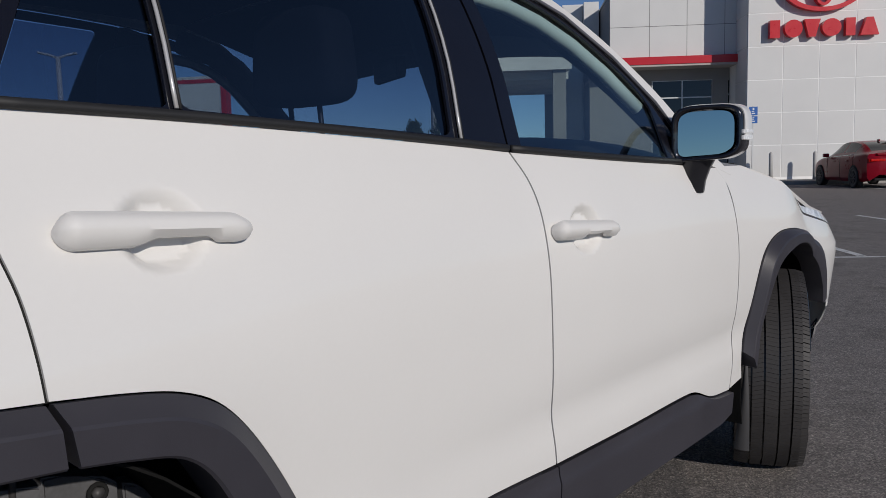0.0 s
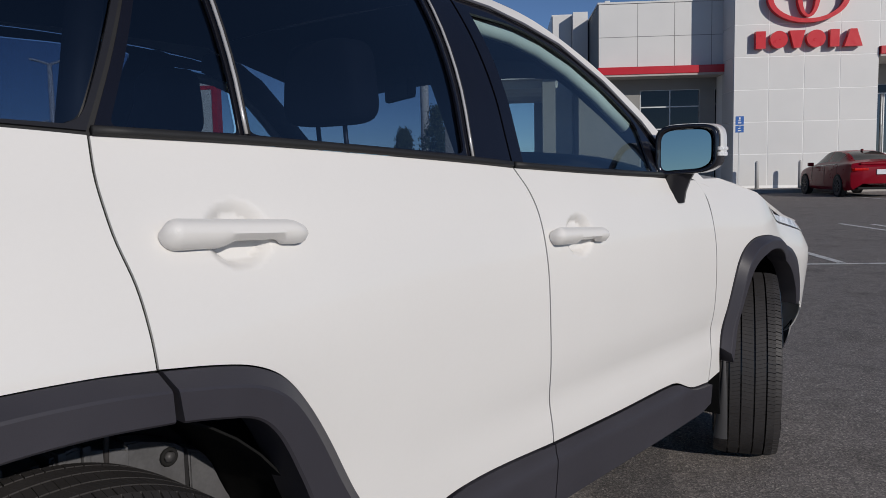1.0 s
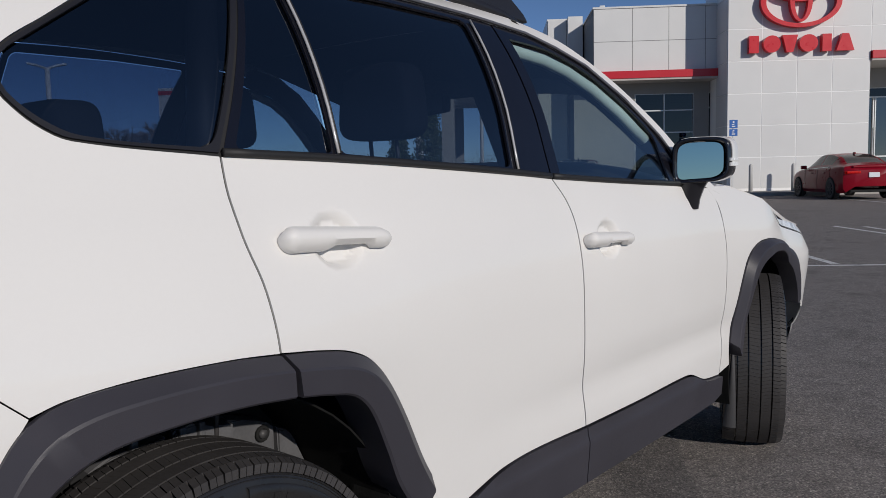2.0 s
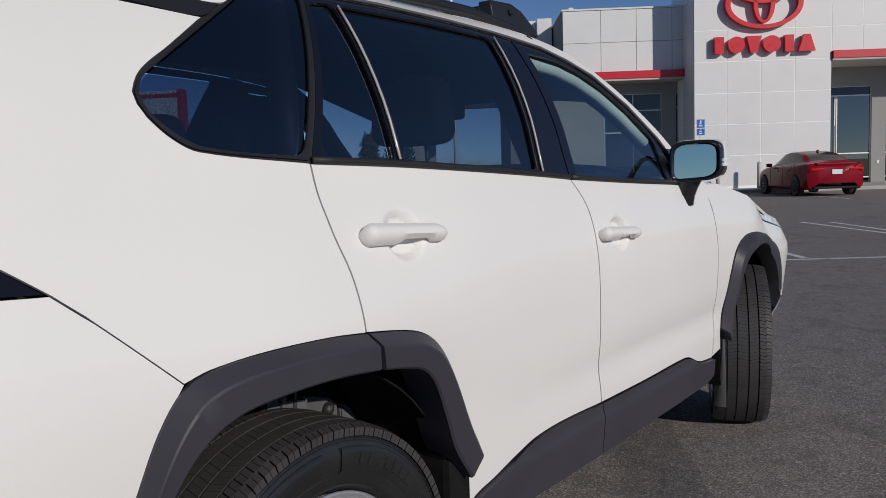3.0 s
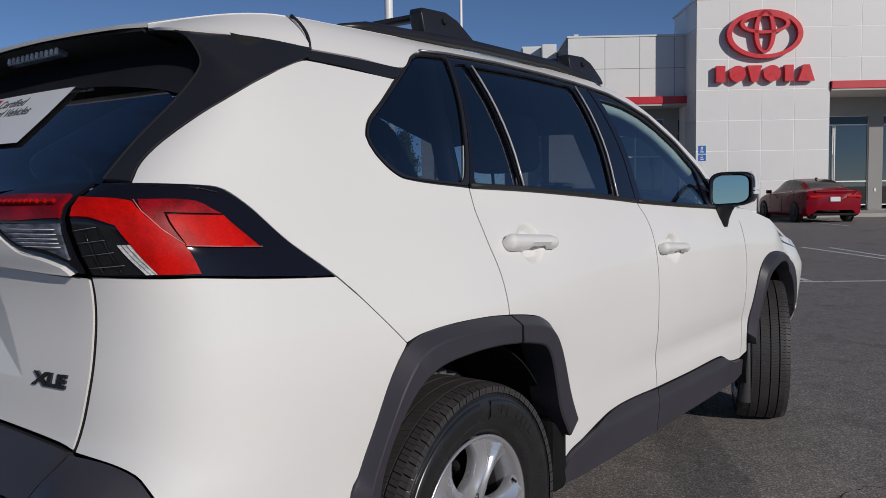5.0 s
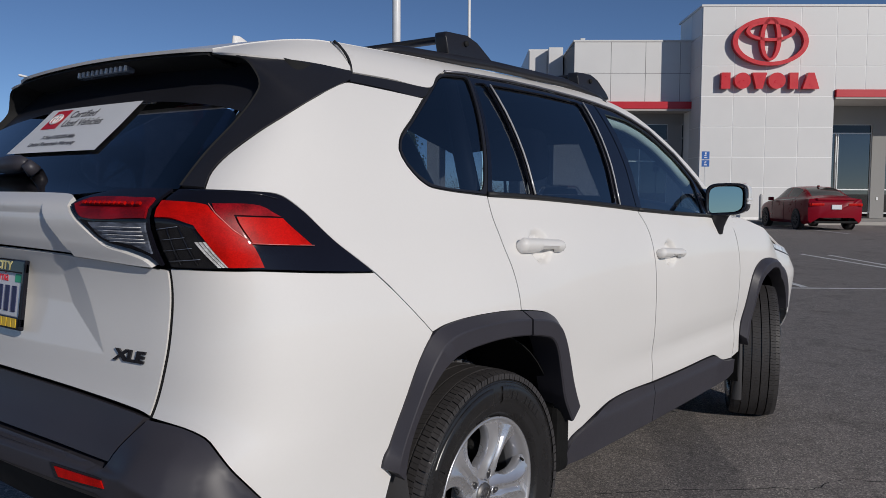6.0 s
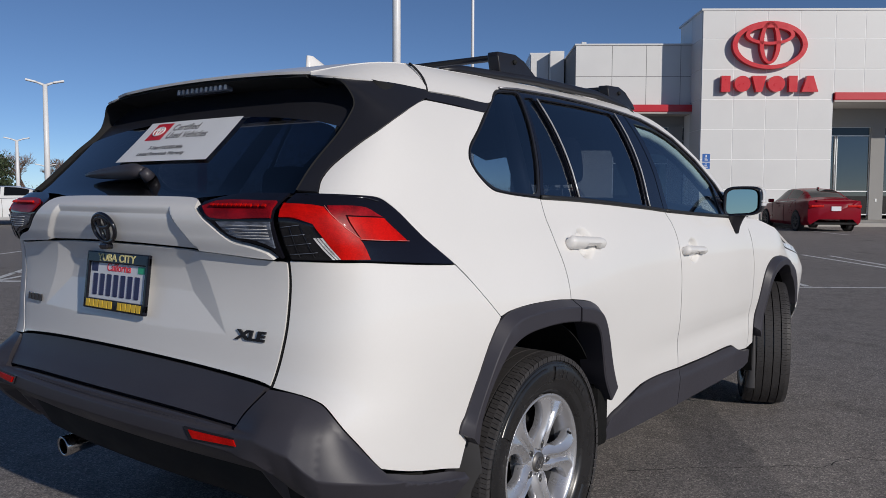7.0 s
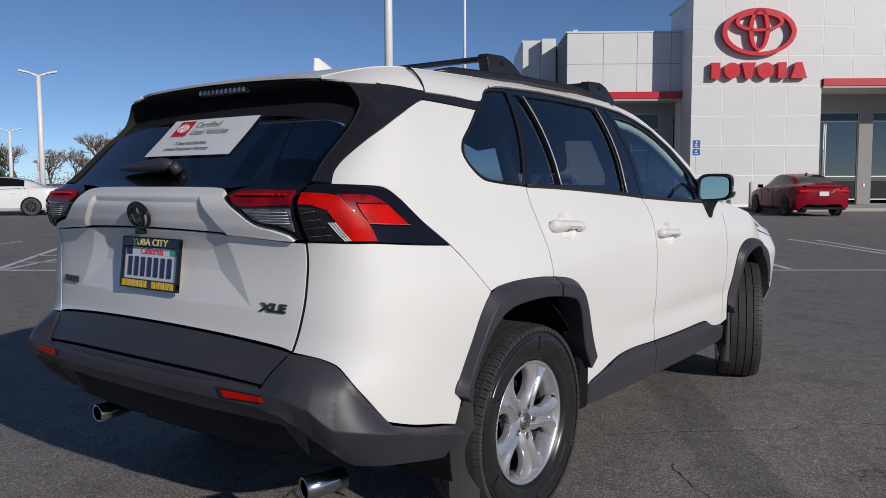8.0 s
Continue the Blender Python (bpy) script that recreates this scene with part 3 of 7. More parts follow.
    mid = (sum(p[0] for p in Q_OUT) / len(Q_OUT), sum(p[1] for p in Q_OUT) / len(Q_OUT))
    rows = [[skin(mid[0] + (p[0] - mid[0]) * k, mid[1] + (p[1] - mid[1]) * k, -0.004, side) for p in loop] for k in (0.955, 1.045)]
    part("joint_seal", mesh_from("joint_seal", *sheet(rows)), SEAL, qt)
    # bright strips and belt seals
    for door, a, b in ((rear, (0.331, 1.200), (0.356, 1.553)), (rear, (0.905, 1.163), (0.988, 1.552))):
        pts = [skin(a[0] + (b[0] - a[0]) * i / 8, a[1] + (b[1] - a[1]) * i / 8, 0.004, side) for i in range(9)]
        part("bright_strip", mesh_from("bright_strip", *tube(pts, 0.0032, 6)), BRIGHT, door, "bright metal strip")
        pts = [skin(a[0] + (b[0] - a[0]) * i / 8 + 0.007, a[1] + (b[1] - a[1]) * i / 8, 0.002, side) for i in range(9)]
        part("seal", mesh_from("seal", *tube(pts, 0.0026, 6)), SEAL, door)
    for door, line in ((rear, [(0.075, 1.201), (0.35, 1.190), (0.90, 1.156), (1.04, 1.145)]), (front, [(1.052, 1.144), (1.40, 1.124), (1.74, 1.108), (1.88, 1.104)])):
        pts = [skin(curve_x, curve(line, curve_x), 0.003, side) for curve_x in (line[0][0] + (line[-1][0] - line[0][0]) * i / 16 for i in range(17))]
        part("belt_seal", mesh_from("belt_seal", *tube(pts, 0.008, 6)), SEAL, door)
    gut = [skin(s, z + 0.002, 0.003, side) for s, z in [(0.14, 1.570)] + TRIM_TOP + TRIM_FRONT[1:-1]]
    part("drip_rail", mesh_from("drip_rail", *tube(gut, 0.0045, 6)), MOULDING, car, "dull grey moulding")
    # front wing
    wing = [(2.00, 1.086)] + GAP_FRONT[1:] + [(2.235, 0.42), (2.213, 0.51)] + FRONT_OUT[2:12] + [(2.885, 0.53), (2.94, 0.52), (2.98, 0.70), (2.97, 0.828), (2.79, 0.890), (2.655, 0.968), (2.62, 0.989), (2.50, 1.028), (2.33, 1.062), (2.20, 1.086), (2.10, 1.092)]
    panel("front_wing", wing, PAINT, car, side=side, shape=nose_lean)
    panel("headlamp", [(2.648, 0.980), (2.656, 0.969), (2.792, 0.892), (2.975, 0.830), (3.25, 0.775), (3.45, 0.79), (3.40, 0.825), (3.20, 0.862), (2.95, 0.885), (2.80, 0.927)], REFLECTOR, car, "clear headlamp", side=side, off=0.002, shape=nose_lean)
    # tail lamp, quarter half
    lamp = panel("tail_lamp", [LAMP_TIP] + LAMP_TOP + [(-0.811, 1.209), (-0.811, 1.049), (-0.634, 1.044)], BLACK_LENS, car, "red and smoked tail lamp", side=side, off=0.006, step=0.025)
    panel("red_lens", [(-0.806, 1.180), (-0.707, 1.173), (-0.690, 1.158), (-0.641, 1.100), (-0.636, 1.049), (-0.701, 1.052), (-0.733, 1.137), (-0.774, 1.150), (-0.806, 1.151)], RED_LENS, lamp, side=side, off=0.012, step=0.015, rim=0.006, gap=0.001)
    panel("red_lens", [(-0.653, 1.153), (-0.572, 1.148), (-0.538, 1.088), (-0.639, 1.096)], RED_LENS, lamp, side=side, off=0.012, step=0.015, rim=0.006, gap=0.001)
    panel("dark_lens", [(-0.704, 1.177), (-0.610, 1.174), (-0.572, 1.150), (-0.655, 1.155), (-0.639, 1.098), (-0.642, 1.103), (-0.6885, 1.1585)], DEEP_RED, lamp, side=side, off=0.010, step=0.015, rim=0.006, gap=0.001)
    panel("clear_lens", [(-0.806, 1.146), (-0.776, 1.145), (-0.740, 1.133), (-0.712, 1.052), (-0.806, 1.052)], SMOKED, lamp, "smoked dark lens", side=side, off=0.008, step=0.015, rim=0.006, gap=0.001)
    for i in range(3):
        panel("reversing_lens", [(-0.742 + 0.0075 * i, 1.105), (-0.7365 + 0.0075 * i, 1.105), (-0.7135 + 0.0075 * i, 1.053), (-0.719 + 0.0075 * i, 1.053)], REFLECTOR, lamp, "silver lens bar", side=side, off=0.011, step=0.01, rim=0.004, gap=0.0003)
    for i in range(4):
        z = 1.068 + 0.021 * i
        rib = [skin(-0.803 + (0.060 - 0.3 * (z - 1.068)) * k / 5, z + 0.001 * k, 0.0125, side) for k in range(6)]
        part("lamp_rib", mesh_from("lamp_rib", *tube(rib, 0.0006, 5)), CLEAR_LENS, lamp)
    for x in (-0.785, -0.762):
        rib = [skin(x + 0.10 * (1.135 - z) * (x > -0.77), z, 0.0105, side) for z in (1.135, 1.11, 1.085, 1.06)]
        part("lamp_rib", mesh_from("lamp_rib", *tube(rib, 0.0012, 5)), PIANO, lamp)

    # moulded lines of the red optics
    guide = [skin(s, z, 0.0128, side) for s, z in ((-0.707, 1.174), (-0.690, 1.158), (-0.664, 1.127), (-0.641, 1.100))]
    part("light_guide", mesh_from("light_guide", *tube(guide, 0.0011, 6)), PINK_LENS, lamp, "pale raised line")
    edge = [skin(s, z, 0.0128, side) for s, z in ((-0.641, 1.098), (-0.60, 1.094), (-0.537, 1.0885))]
    part("light_guide", mesh_from("light_guide", *tube(edge, 0.0009, 6)), PINK_LENS, lamp)
    top = [skin(s, z, 0.0075, side) for s, z in ((-0.78, 1.203), (-0.70, 1.201), (-0.62, 1.196), (-0.585, 1.188))]
    part("bezel_line", mesh_from("bezel_line", *tube(top, 0.0012, 6)), PIANO, lamp)


def rocker(s, z):
    return 0.006 + 0.010 * max(0.0, min(1.0, (0.450 - z) / 0.03))


def door_handle(door, s0, s1, zc, side):
    """A painted pull bar: bevelled faces, a finger slot under its middle and a cap at its rear end."""
    rows, n = [], 40
    for i in range(n + 1):
        u = 0.5 - 0.5 * math.cos(math.pi * i / n)
        s = s0 + (s1 - s0) * u
        fat = math.sqrt(max(0.0, 1 - ((0.085 - u) / 0.085) ** 2)) if u < 0.085 else math.sqrt(max(0.0, 1 - ((u - 0.87) / 0.13) ** 2)) if u > 0.87 else 1.0
        fat = max(fat, 0.03)
        h = (0.0200 - 0.0030 * u) * fat
        d = (0.036 - 0.006 * u) * (0.35 + 0.65 * fat)
        zm = zc - 0.012 * u + 0.004 - 0.004 * max(0.0, (u - 0.85) / 0.15)
        slot = max(0.0, min(1.0, (u - 0.36) / 0.09, (0.80 - u) / 0.06))
        low, back = -h * (1 - 0.42 * slot), 0.002 + 0.010 * slot
        sec = [(back, low), (back, 0.3 * h), (0.002, 0.72 * h), (0.6 * d, h), (0.92 * d, 0.62 * h), (d, 0.15 * h), (0.97 * d, -0.30 * h), (0.55 * d, low), (0.40 * d, low - 0.0005)]
        rows.append([skin(s, zm + z, o, side) for o, z in sec + sec[:1]])
    bm = bmesh.new()
    me = mesh_from("handle", *sheet(rows))
    bm.from_mesh(me)
    bpy.data.meshes.remove(me)
    bmesh.ops.remove_doubles(bm, verts=bm.verts[:], dist=0.0001)
    bmesh.ops.holes_fill(bm, edges=[e for e in bm.edges if e.is_boundary])
    bmesh.ops.recalc_face_normals(bm, faces=bm.faces[:])
    for e in bm.edges:
        if e.calc_face_angle(0) > radians(46):
            e.smooth = False
    part("handle", bm, PAINT, door, "white pull handle")


flank(1)
flank(-1)

# ---- tailgate ----
def scoop(s, z):
    """The sunk field round the number plate: a floor with sloping cheeks and a sloping brow."""
    e = abs(s - MID)
    cheek = (curve([(0.80, 0.50), (0.86, 0.465), (0.96, 0.41), (1.07, 0.36)], z) - e) / 0.095
    brow, foot = (1.062 - z) / 0.055, (z - 0.845) / 0.10
    return -0.013 * max(0.0, min(1.0, cheek, brow, foot))


hatch = panel("tailgate", both([(MID, 0.764), (-1.27, 0.7615), (-1.07, 0.754), (-0.87, 0.739)] + [(s - 0.0045, z) for s, z in SEAM[:-1]] + [(-0.8195, 1.043), (-1.07, 1.058), (MID, 1.066)]), PAINT, car,
              shape=scoop, step=0.0095, detail=[(MID + 0.40, 0.95, 0.12, 0.125, 0.0048), (MID - 0.40, 0.95, 0.12, 0.125, 0.0048)])


def garnish_shape(s, z):
    """A broad rim with a chamfered, sunk field inside."""
    e = abs(s - MID)
    d = min((0.300 + 1.0 * (1.163 - z) - e) * 0.70, 1.170 - z)
    return 0.0075 - 0.0125 * max(0.0, min(1.0, d / 0.013)) + 0.05 * (1.19 - z)


panel("upper_garnish", both([(MID, 1.071), (-1.07, 1.063), (-0.834, 1.049), (-0.848, 1.070), (-0.88, 1.082), (-0.946, 1.095), (-1.005, 1.130), (-1.072, 1.170), (-1.09, 1.189), (-1.16, 1.197), (MID, 1.199)]), PAINT, hatch, shape=garnish_shape, step=0.0046, rim=0.02)
panel("lower_trim", both([(MID, 0.651), (-1.27, 0.650), (-1.07, 0.646), (-0.877, 0.637), (-0.850, 0.730), (-0.87, 0.735), (-1.07, 0.750), (-1.27, 0.7575), (MID, 0.760)]), PLASTIC, hatch, "grained black lower panel", off=0.006, rim=0.03)
FIN_IN = [(-0.812, 1.214), (-0.820, 1.26), (-0.818, 1.30), (-0.806, 1.36)]
screen_edge = [(-0.80, 1.206), (-1.0, 1.211), (-1.10, 1.204), (-1.16, 1.201), (MID, 1.203)]
panel("rear_screen", both([(MID, 1.445), (-1.20, 1.440), (-0.95, 1.415), (-0.85, 1.39)] + [(s - 0.012, z) for s, z in FIN_IN[::-1]] + screen_edge[1:]), REAR_GLASS, hatch, "dark tinted rear glass", off=-0.004, gap=0.0, rim=0)
panel("screen_header", both([(MID, 1.575), (-1.0, 1.56), (-0.80, 1.545), (-0.80, 1.45), (-0.82, 1.392), (-0.95, 1.418), (-1.20, 1.443), (MID, 1.448)]), SATIN, hatch, "black panel under the spoiler", off=-0.012, rim=0)
for side in (1, -1):
    lamp = panel("inner_tail_lamp", [(-0.819, 1.208), (-0.96, 1.207), (-1.016, 1.198), (-1.060, 1.184), (-1.068, 1.170), (-1.003, 1.134), (-0.946, 1.099), (-0.87, 1.087), (-0.84, 1.074), (-0.828, 1.052), (-0.819, 1.052)], BLACK_LENS, hatch, "red and clear lamp", side=side, off=0.008, step=0.025)
    panel("red_lens", [(-0.823, 1.183), (-0.998, 1.183), (-1.045, 1.170), (-1.0, 1.147), (-0.823, 1.149)], DEEP_RED, lamp, side=side, off=0.014, step=0.015, rim=0.006, gap=0.001)
    panel("clear_lens", [(-0.825, 1.143), (-0.985, 1.141), (-0.94, 1.108), (-0.86, 1.096), (-0.828, 1.080)], CLEAR_LENS, lamp, "clear reversing lens", side=side, off=0.012, step=0.015, rim=0.006, gap=0.001)
    for i in range(5):
        z = 1.104 + 0.0075 * i
        rib = [skin(-0.83 - (0.085 + 1.3 * (z - 1.104)) * k / 5, z, 0.0165, side) for k in range(6)]
        part("lamp_rib", mesh_from("lamp_rib", *tube(rib, 0.0008, 5)), REFLECTOR, lamp)
    for i in range(11):
        part("red_light", boxes(((-0.006, -0.004, -0.003), (0.006, 0.004, 0.003), 0.001, skin_frame(-0.840 - 0.0160 * i, 1.170, 0.0185, side))), RED_LENS, lamp)

# spoiler: carries the roof back over the screen
LIP_W = 0.455
lip = lambda x: -0.640 + 0.10 * x * x
lipz = lambda x: 1.565 - 0.05 * x * x


def lip_end(side):
    return Vector((side * 0.492, -0.604, lipz(0.492)))


def wedge_edge(side):
    """The lower edge of the white spoiler, from the roof joint back to the end of the lip."""
    return [skin(-0.312, 1.514, 0.004, side), Vector((side * 0.640, -0.46, 1.526)), Vector((side * 0.583, -0.590, 1.533)), lip_end(side) + Vector((0, 0, -0.010))]


def through_points(pts, n):
    """n + 1 points at even steps along a smooth curve through points in space."""
    fine = []
    for i in range(len(pts) - 1):
        p0, p1, p2, p3 = pts[max(0, i - 1)], pts[i], pts[i + 1], pts[min(len(pts) - 1, i + 2)]
        for k in range(12):
            u = k / 12
            fine.append(0.5 * (2 * p1 + (p2 - p0) * u + (2 * p0 - 5 * p1 + 4 * p2 - p3) * u * u + (3 * p1 - p0 - 3 * p2 + p3) * u ** 3))
    fine.append(pts[-1])
    run = [0.0]
    for a, b in zip(fine, fine[1:]):
        run.append(run[-1] + (b - a).length)
    out, i = [], 0
    for k in range(n + 1):
        d = run[-1] * k / n
        while i < len(fine) - 2 and run[i + 1] < d:
            i += 1
        out.append(fine[i].lerp(fine[i + 1], min(1.0, (d - run[i]) / max(1e-9, run[i + 1] - run[i]))))
    return out


top_rows, n = [], 26
for j in range(11):
    u = j / 10
    row = []
    for i in range(n + 1):
        q = -1 + 2 * i / n
        x1 = q * LIP_W
        a = Vector((q * 0.578, -0.293, 1.606 + 0.012 * (1 - q * q)))
        b = Vector((x1, lip(x1), lipz(x1))) if abs(q) < 0.999 else lip_end(1 if q > 0 else -1)
        p = a.lerp(b, u)
        p.z += 0.012 * math.sin(math.pi * u ** 0.8)
        row.append(p)
    top_rows.append(row)
part("spoiler", solid(*sheet(top_rows), 0.008), PAINT, hatch, "white roof spoiler")
for side in (1, -1):
    rows, low = [], through_points(wedge_edge(side), 10)
    for j in range(11):
        u = j / 10
        p = Vector(top_rows[j][-1 if side > 0 else 0]) + Vector((0, 0, -0.002))
        q = low[j]
        rows.append([p.lerp(q, k / 4) + Vector((side * 0.010, -0.004, 0.002)) * math.sin(math.pi * k / 4) * (1 - u) for k in range(5)])
    part("spoiler_side", solid(*sheet(rows), 0.006), PAINT, hatch, "white spoiler end")
    # pillar fin: from the body's edge to the edge of the hollow under the spoiler, and along the spoiler to the roof
    outer = through_points([skin(s, z, 0.004, side) for s, z in FIN_EDGE + [(-0.335, 1.490)]], 48)
    rim_in = [skin(s, z, 0.006, side) for s, z in FIN_IN] + [Vector((side * x, y, z)) for x, y, z in ((0.648, -0.612, 1.415), (0.640, -0.580, 1.458), (0.620, -0.582, 1.498), (0.586, -0.592, 1.527))]
    edge_in = through_points(rim_in, 34)
    back = through_points([rim_in[-1]] + [p + Vector((-side * 0.003, 0, 0.003)) for p in wedge_edge(side)[1::-1]], 14)
    inner = edge_in + back[1:]
    rows = []
    for a, b in zip(outer, inner):
        d = (b - a).length
        rows.append([a.lerp(b, k / 8) + Vector((side * 0.5, -0.4, 0.25)).normalized() * 0.03 * d * math.sin(math.pi * k / 8) for k in range(9)])
    fin_ob = part("side_fin", solid(*sheet(rows), 0.006), SATIN, hatch, "satin black pillar fin")
    hollow = through_points(rim_in + [lip_end(side) + Vector((0, 0, -0.012))], 40)
    wall = [[p, p + Vector((-side * 0.010, 0.010, -0.001)), p + Vector((-side * 0.05, 0.09, -0.005))] for p in hollow]
    part("fin_return", solid(*sheet(wall), 0.004), DARK, fin_ob)
    panel("pillar_inner", [(s + 0.035, z - 0.015) for s, z in FIN_EDGE] + [(-0.36, 1.53), (-0.90, 1.545)] + [(s - 0.05, z) for s, z in FIN_IN[::-1]], DARK, hatch, side=side, off=-0.014, rim=0)
under = [[(q * LIP_W, lip(q * LIP_W) + 0.010 + 0.20 * k / 4, lipz(q * LIP_W) - 0.010 - 0.034 * (k / 4) ** 0.6) for q in (-1.05 + 2.1 * i / 20 for i in range(21))] for k in range(5)]
part("spoiler_underside", solid(*sheet(under), 0.006), DARK, hatch, "black spoiler underside")
m = Matrix.Translation((0, lip(0) + 0.040, lipz(0) - 0.030)) @ Euler((radians(-8), 0, 0)).to_matrix().to_4x4()
brake = part("high_brake_light", boxes(((-0.13, -0.012, -0.010), (0.13, 0.012, 0.010), 0.004, m)), CLEAR_LENS, hatch, "grey high brake light")
part("brake_light_ribs", boxes(*[((-0.12 + 0.024 * i, -0.016, -0.007), (-0.112 + 0.024 * i, -0.011, 0.007), 0, m) for i in range(11)]), REFLECTOR, brake)

# ---- lower rear bumper ----


CREASE = [(0.0, 0.592), (0.48, 0.588), (0.60, 0.584), (0.645, 0.572), (0.682, 0.518), (0.709, 0.426), (0.73, 0.33)]
CREASE_AT = [(0.33, 0.730), (0.426, 0.709), (0.518, 0.682), (0.572, 0.645), (0.584, 0.60)]
CORNER_CREASE = [(0.58, 0.628), (0.655, 0.619), (0.707, 0.600), (0.735, 0.567), (0.757, 0.546), (0.826, 0.530), (0.913, 0.505), (1.06, 0.440)]
CORNER_TOP = [(0.58, 0.738), (0.68, 0.724), (0.703, 0.711), (0.786, 0.660), (0.860, 0.575), (0.884, 0.540), (0.908, 0.524), (1.06, 0.450)]


def along(line, x):
    """A value on a line of straight runs."""
    if x <= line[0][0]:
        return line[0][1]
    for (a, b), (c, d) in zip(line, line[1:]):
        if x <= c:
            return b + (d - b) * (x - a) / (c - a)
    return line[-1][1]


def bumper_shape(s, z):
    """A proud band with the reflectors, faceted corners with an undercut, and a deep hollow between them."""
    e = abs(s - MID)
    zt, zc = sum(along(CORNER_TOP, e + 0.008 * k) for k in range(-3, 4)) / 7, along(CORNER_CREASE, e)
    up = 0.004 + 0.046 * max(0.0, min(1.0, (zt - z) / max(0.02, zt - zc)))
    w = max(0.0, min(1.0, (e - 0.585) / 0.075))
    w = w * w * (3 - 2 * w)
    if e > 0.62 and z < zc:
        up -= 0.50 * (zc - z) * max(0.0, min(1.0, (e - 0.62) / 0.05))
    band = 0.034 - 0.024 * max(0.0, min(1.0, (z - 0.624) / 0.008))
    out = band * (1 - w) + up * w
    dv = min(along(CREASE, e) - z, (along(CREASE_AT, z) - e) / 0.9)
    if dv > 0:
        out -= 0.052 * min(1.0, dv / 0.024) + 0.50 * max(0.0, dv - 0.024)
    return out


def on_both(line):
    """A line given by its distance from the middle, on the right half and on the left."""
    return [[(MID + g * e, z + d) for e, z in line] for g in (1, -1) for d in (-0.004, 0.0, 0.004)]


FOOT = [(0.0, 0.566), (0.48, 0.562), (0.585, 0.558), (0.620, 0.548), (0.660, 0.505), (0.687, 0.42), (0.705, 0.345)]
bump = panel("rear_bumper", both([(MID, 0.322), (-1.0, 0.328), (-0.80, 0.356), (-0.76, 0.370), (-0.70, 0.377), (-0.586, 0.375), (-0.52, 0.366), (-0.462, 0.352), (-0.440, 0.347)] + LOW_EDGE + [(-0.846, 0.727),
                                  (-0.874, 0.632), (-1.07, 0.641), (-1.27, 0.645), (MID, 0.646)]), PLASTIC, car, "grained black lower bumper", shape=bumper_shape, step=0.0095, rim=0.072, creases=on_both(CREASE) + on_both(FOOT) + on_both(CORNER_CREASE[1:]) + on_both([(0.0, 0.628), (0.57, 0.628)]))
for side in (1, -1):
    panel("reflector", [(-0.858, 0.617), (-1.010, 0.618), (-0.990, 0.598), (-0.850, 0.601)], RED_LENS, bump, "red reflector", off=0.042, side=side, step=0.02)
    panel("reflector_surround", [(-0.846, 0.620), (-1.030, 0.622), (-1.004, 0.594), (-0.840, 0.597)], PIANO, bump, side=side, off=0.0385, rim=0.004)
step_pad = [[(x, -1.006 + CROWN * x * x + 0.02 * k, 0.628 + 0.010 * (1 - (x / 0.6) ** 2) + 0.002 * k) for x in (-0.58 + 1.16 * i / 20 for i in range(21))] for k in range(4)]
part("bumper_step", solid(*sheet(step_pad), 0.012), PLASTIC, bump)
for x, y, yaw in ((0.645, -0.850, 20), (-0.585, -0.790, 0)):
    me = mesh_from("exhaust_tip", *spin([(0.0, 0.028), (-0.004, 0.033), (0.0, 0.036), (0.13, 0.033), (0.13, 0.027), (0.0, 0.028)], 28))
    turn = Matrix.Translation((x, y, 0.316)) @ Euler((0, radians(-4), radians(90 - yaw))).to_matrix().to_4x4()
    me.transform(turn)
    tip = part("exhaust_tip", me, EXHAUST, car, "polished exhaust tip")
    part("bore", mesh_from("bore", *tube([turn @ Vector((0.05, 0, 0)), turn @ Vector((0.06, 0, 0))], 0.028, 16)), DARK, tip)
# underbody blocks, with their shade painted as near-black
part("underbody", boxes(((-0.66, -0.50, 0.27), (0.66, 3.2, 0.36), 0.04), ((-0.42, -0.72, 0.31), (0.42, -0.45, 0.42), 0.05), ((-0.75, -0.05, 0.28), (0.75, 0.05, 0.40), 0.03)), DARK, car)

# ---- roof, rails, screen, bonnet ----
roof_rows = []
EDGE_Z, MIDLINE = [(-0.29, 1.606), (0.4, 1.622), (1.0, 1.620), (1.24, 1.598)], [(-0.29, 1.619), (0.2, 1.643), (0.7, 1.655), (1.1, 1.654), (1.30, 1.632)]
for i in range(25):
    y = -0.288 + 1.53 * i / 24
    ze = curve(EDGE_Z, y)
    xe = curve(SECTION, ze)
    row = []
    for j in range(21):
        q = -1 + j / 10
        yy = y + 0.07 * (1 - q * q) * max(0.0, (y - 0.7) / 0.54)
        row.append((xe * q, yy, ze + (curve(MIDLINE, yy) - ze) * (1 - abs(q) ** 2.4)))
    roof_rows.append(row)
part("roof", solid(*sheet(roof_rows), 0.012), PAINT, car)
screen_rows = []
for s, z in PILLAR_TOP[1:]:
    x = curve(SECTION, z)
    u = (s - 1.24) / 0.86
    screen_rows.append([(x * q, s + (0.07 + 0.16 * u) * (1 - q * q), z + (0.047 - 0.02 * u) * (1 - q * q)) for q in (-1 + j / 10 for j in range(21))])
part("windscreen", mesh_from("windscreen", *sheet(screen_rows)), SCREEN_GLASS, car, "clear windscreen")
hood_rows = []
HOOD_EDGE = [(2.06, 1.090), (2.20, 1.089), (2.33, 1.065), (2.50, 1.031), (2.62, 0.992), (2.80, 0.928), (2.95, 0.888), (3.20, 0.865), (3.40, 0.828)]
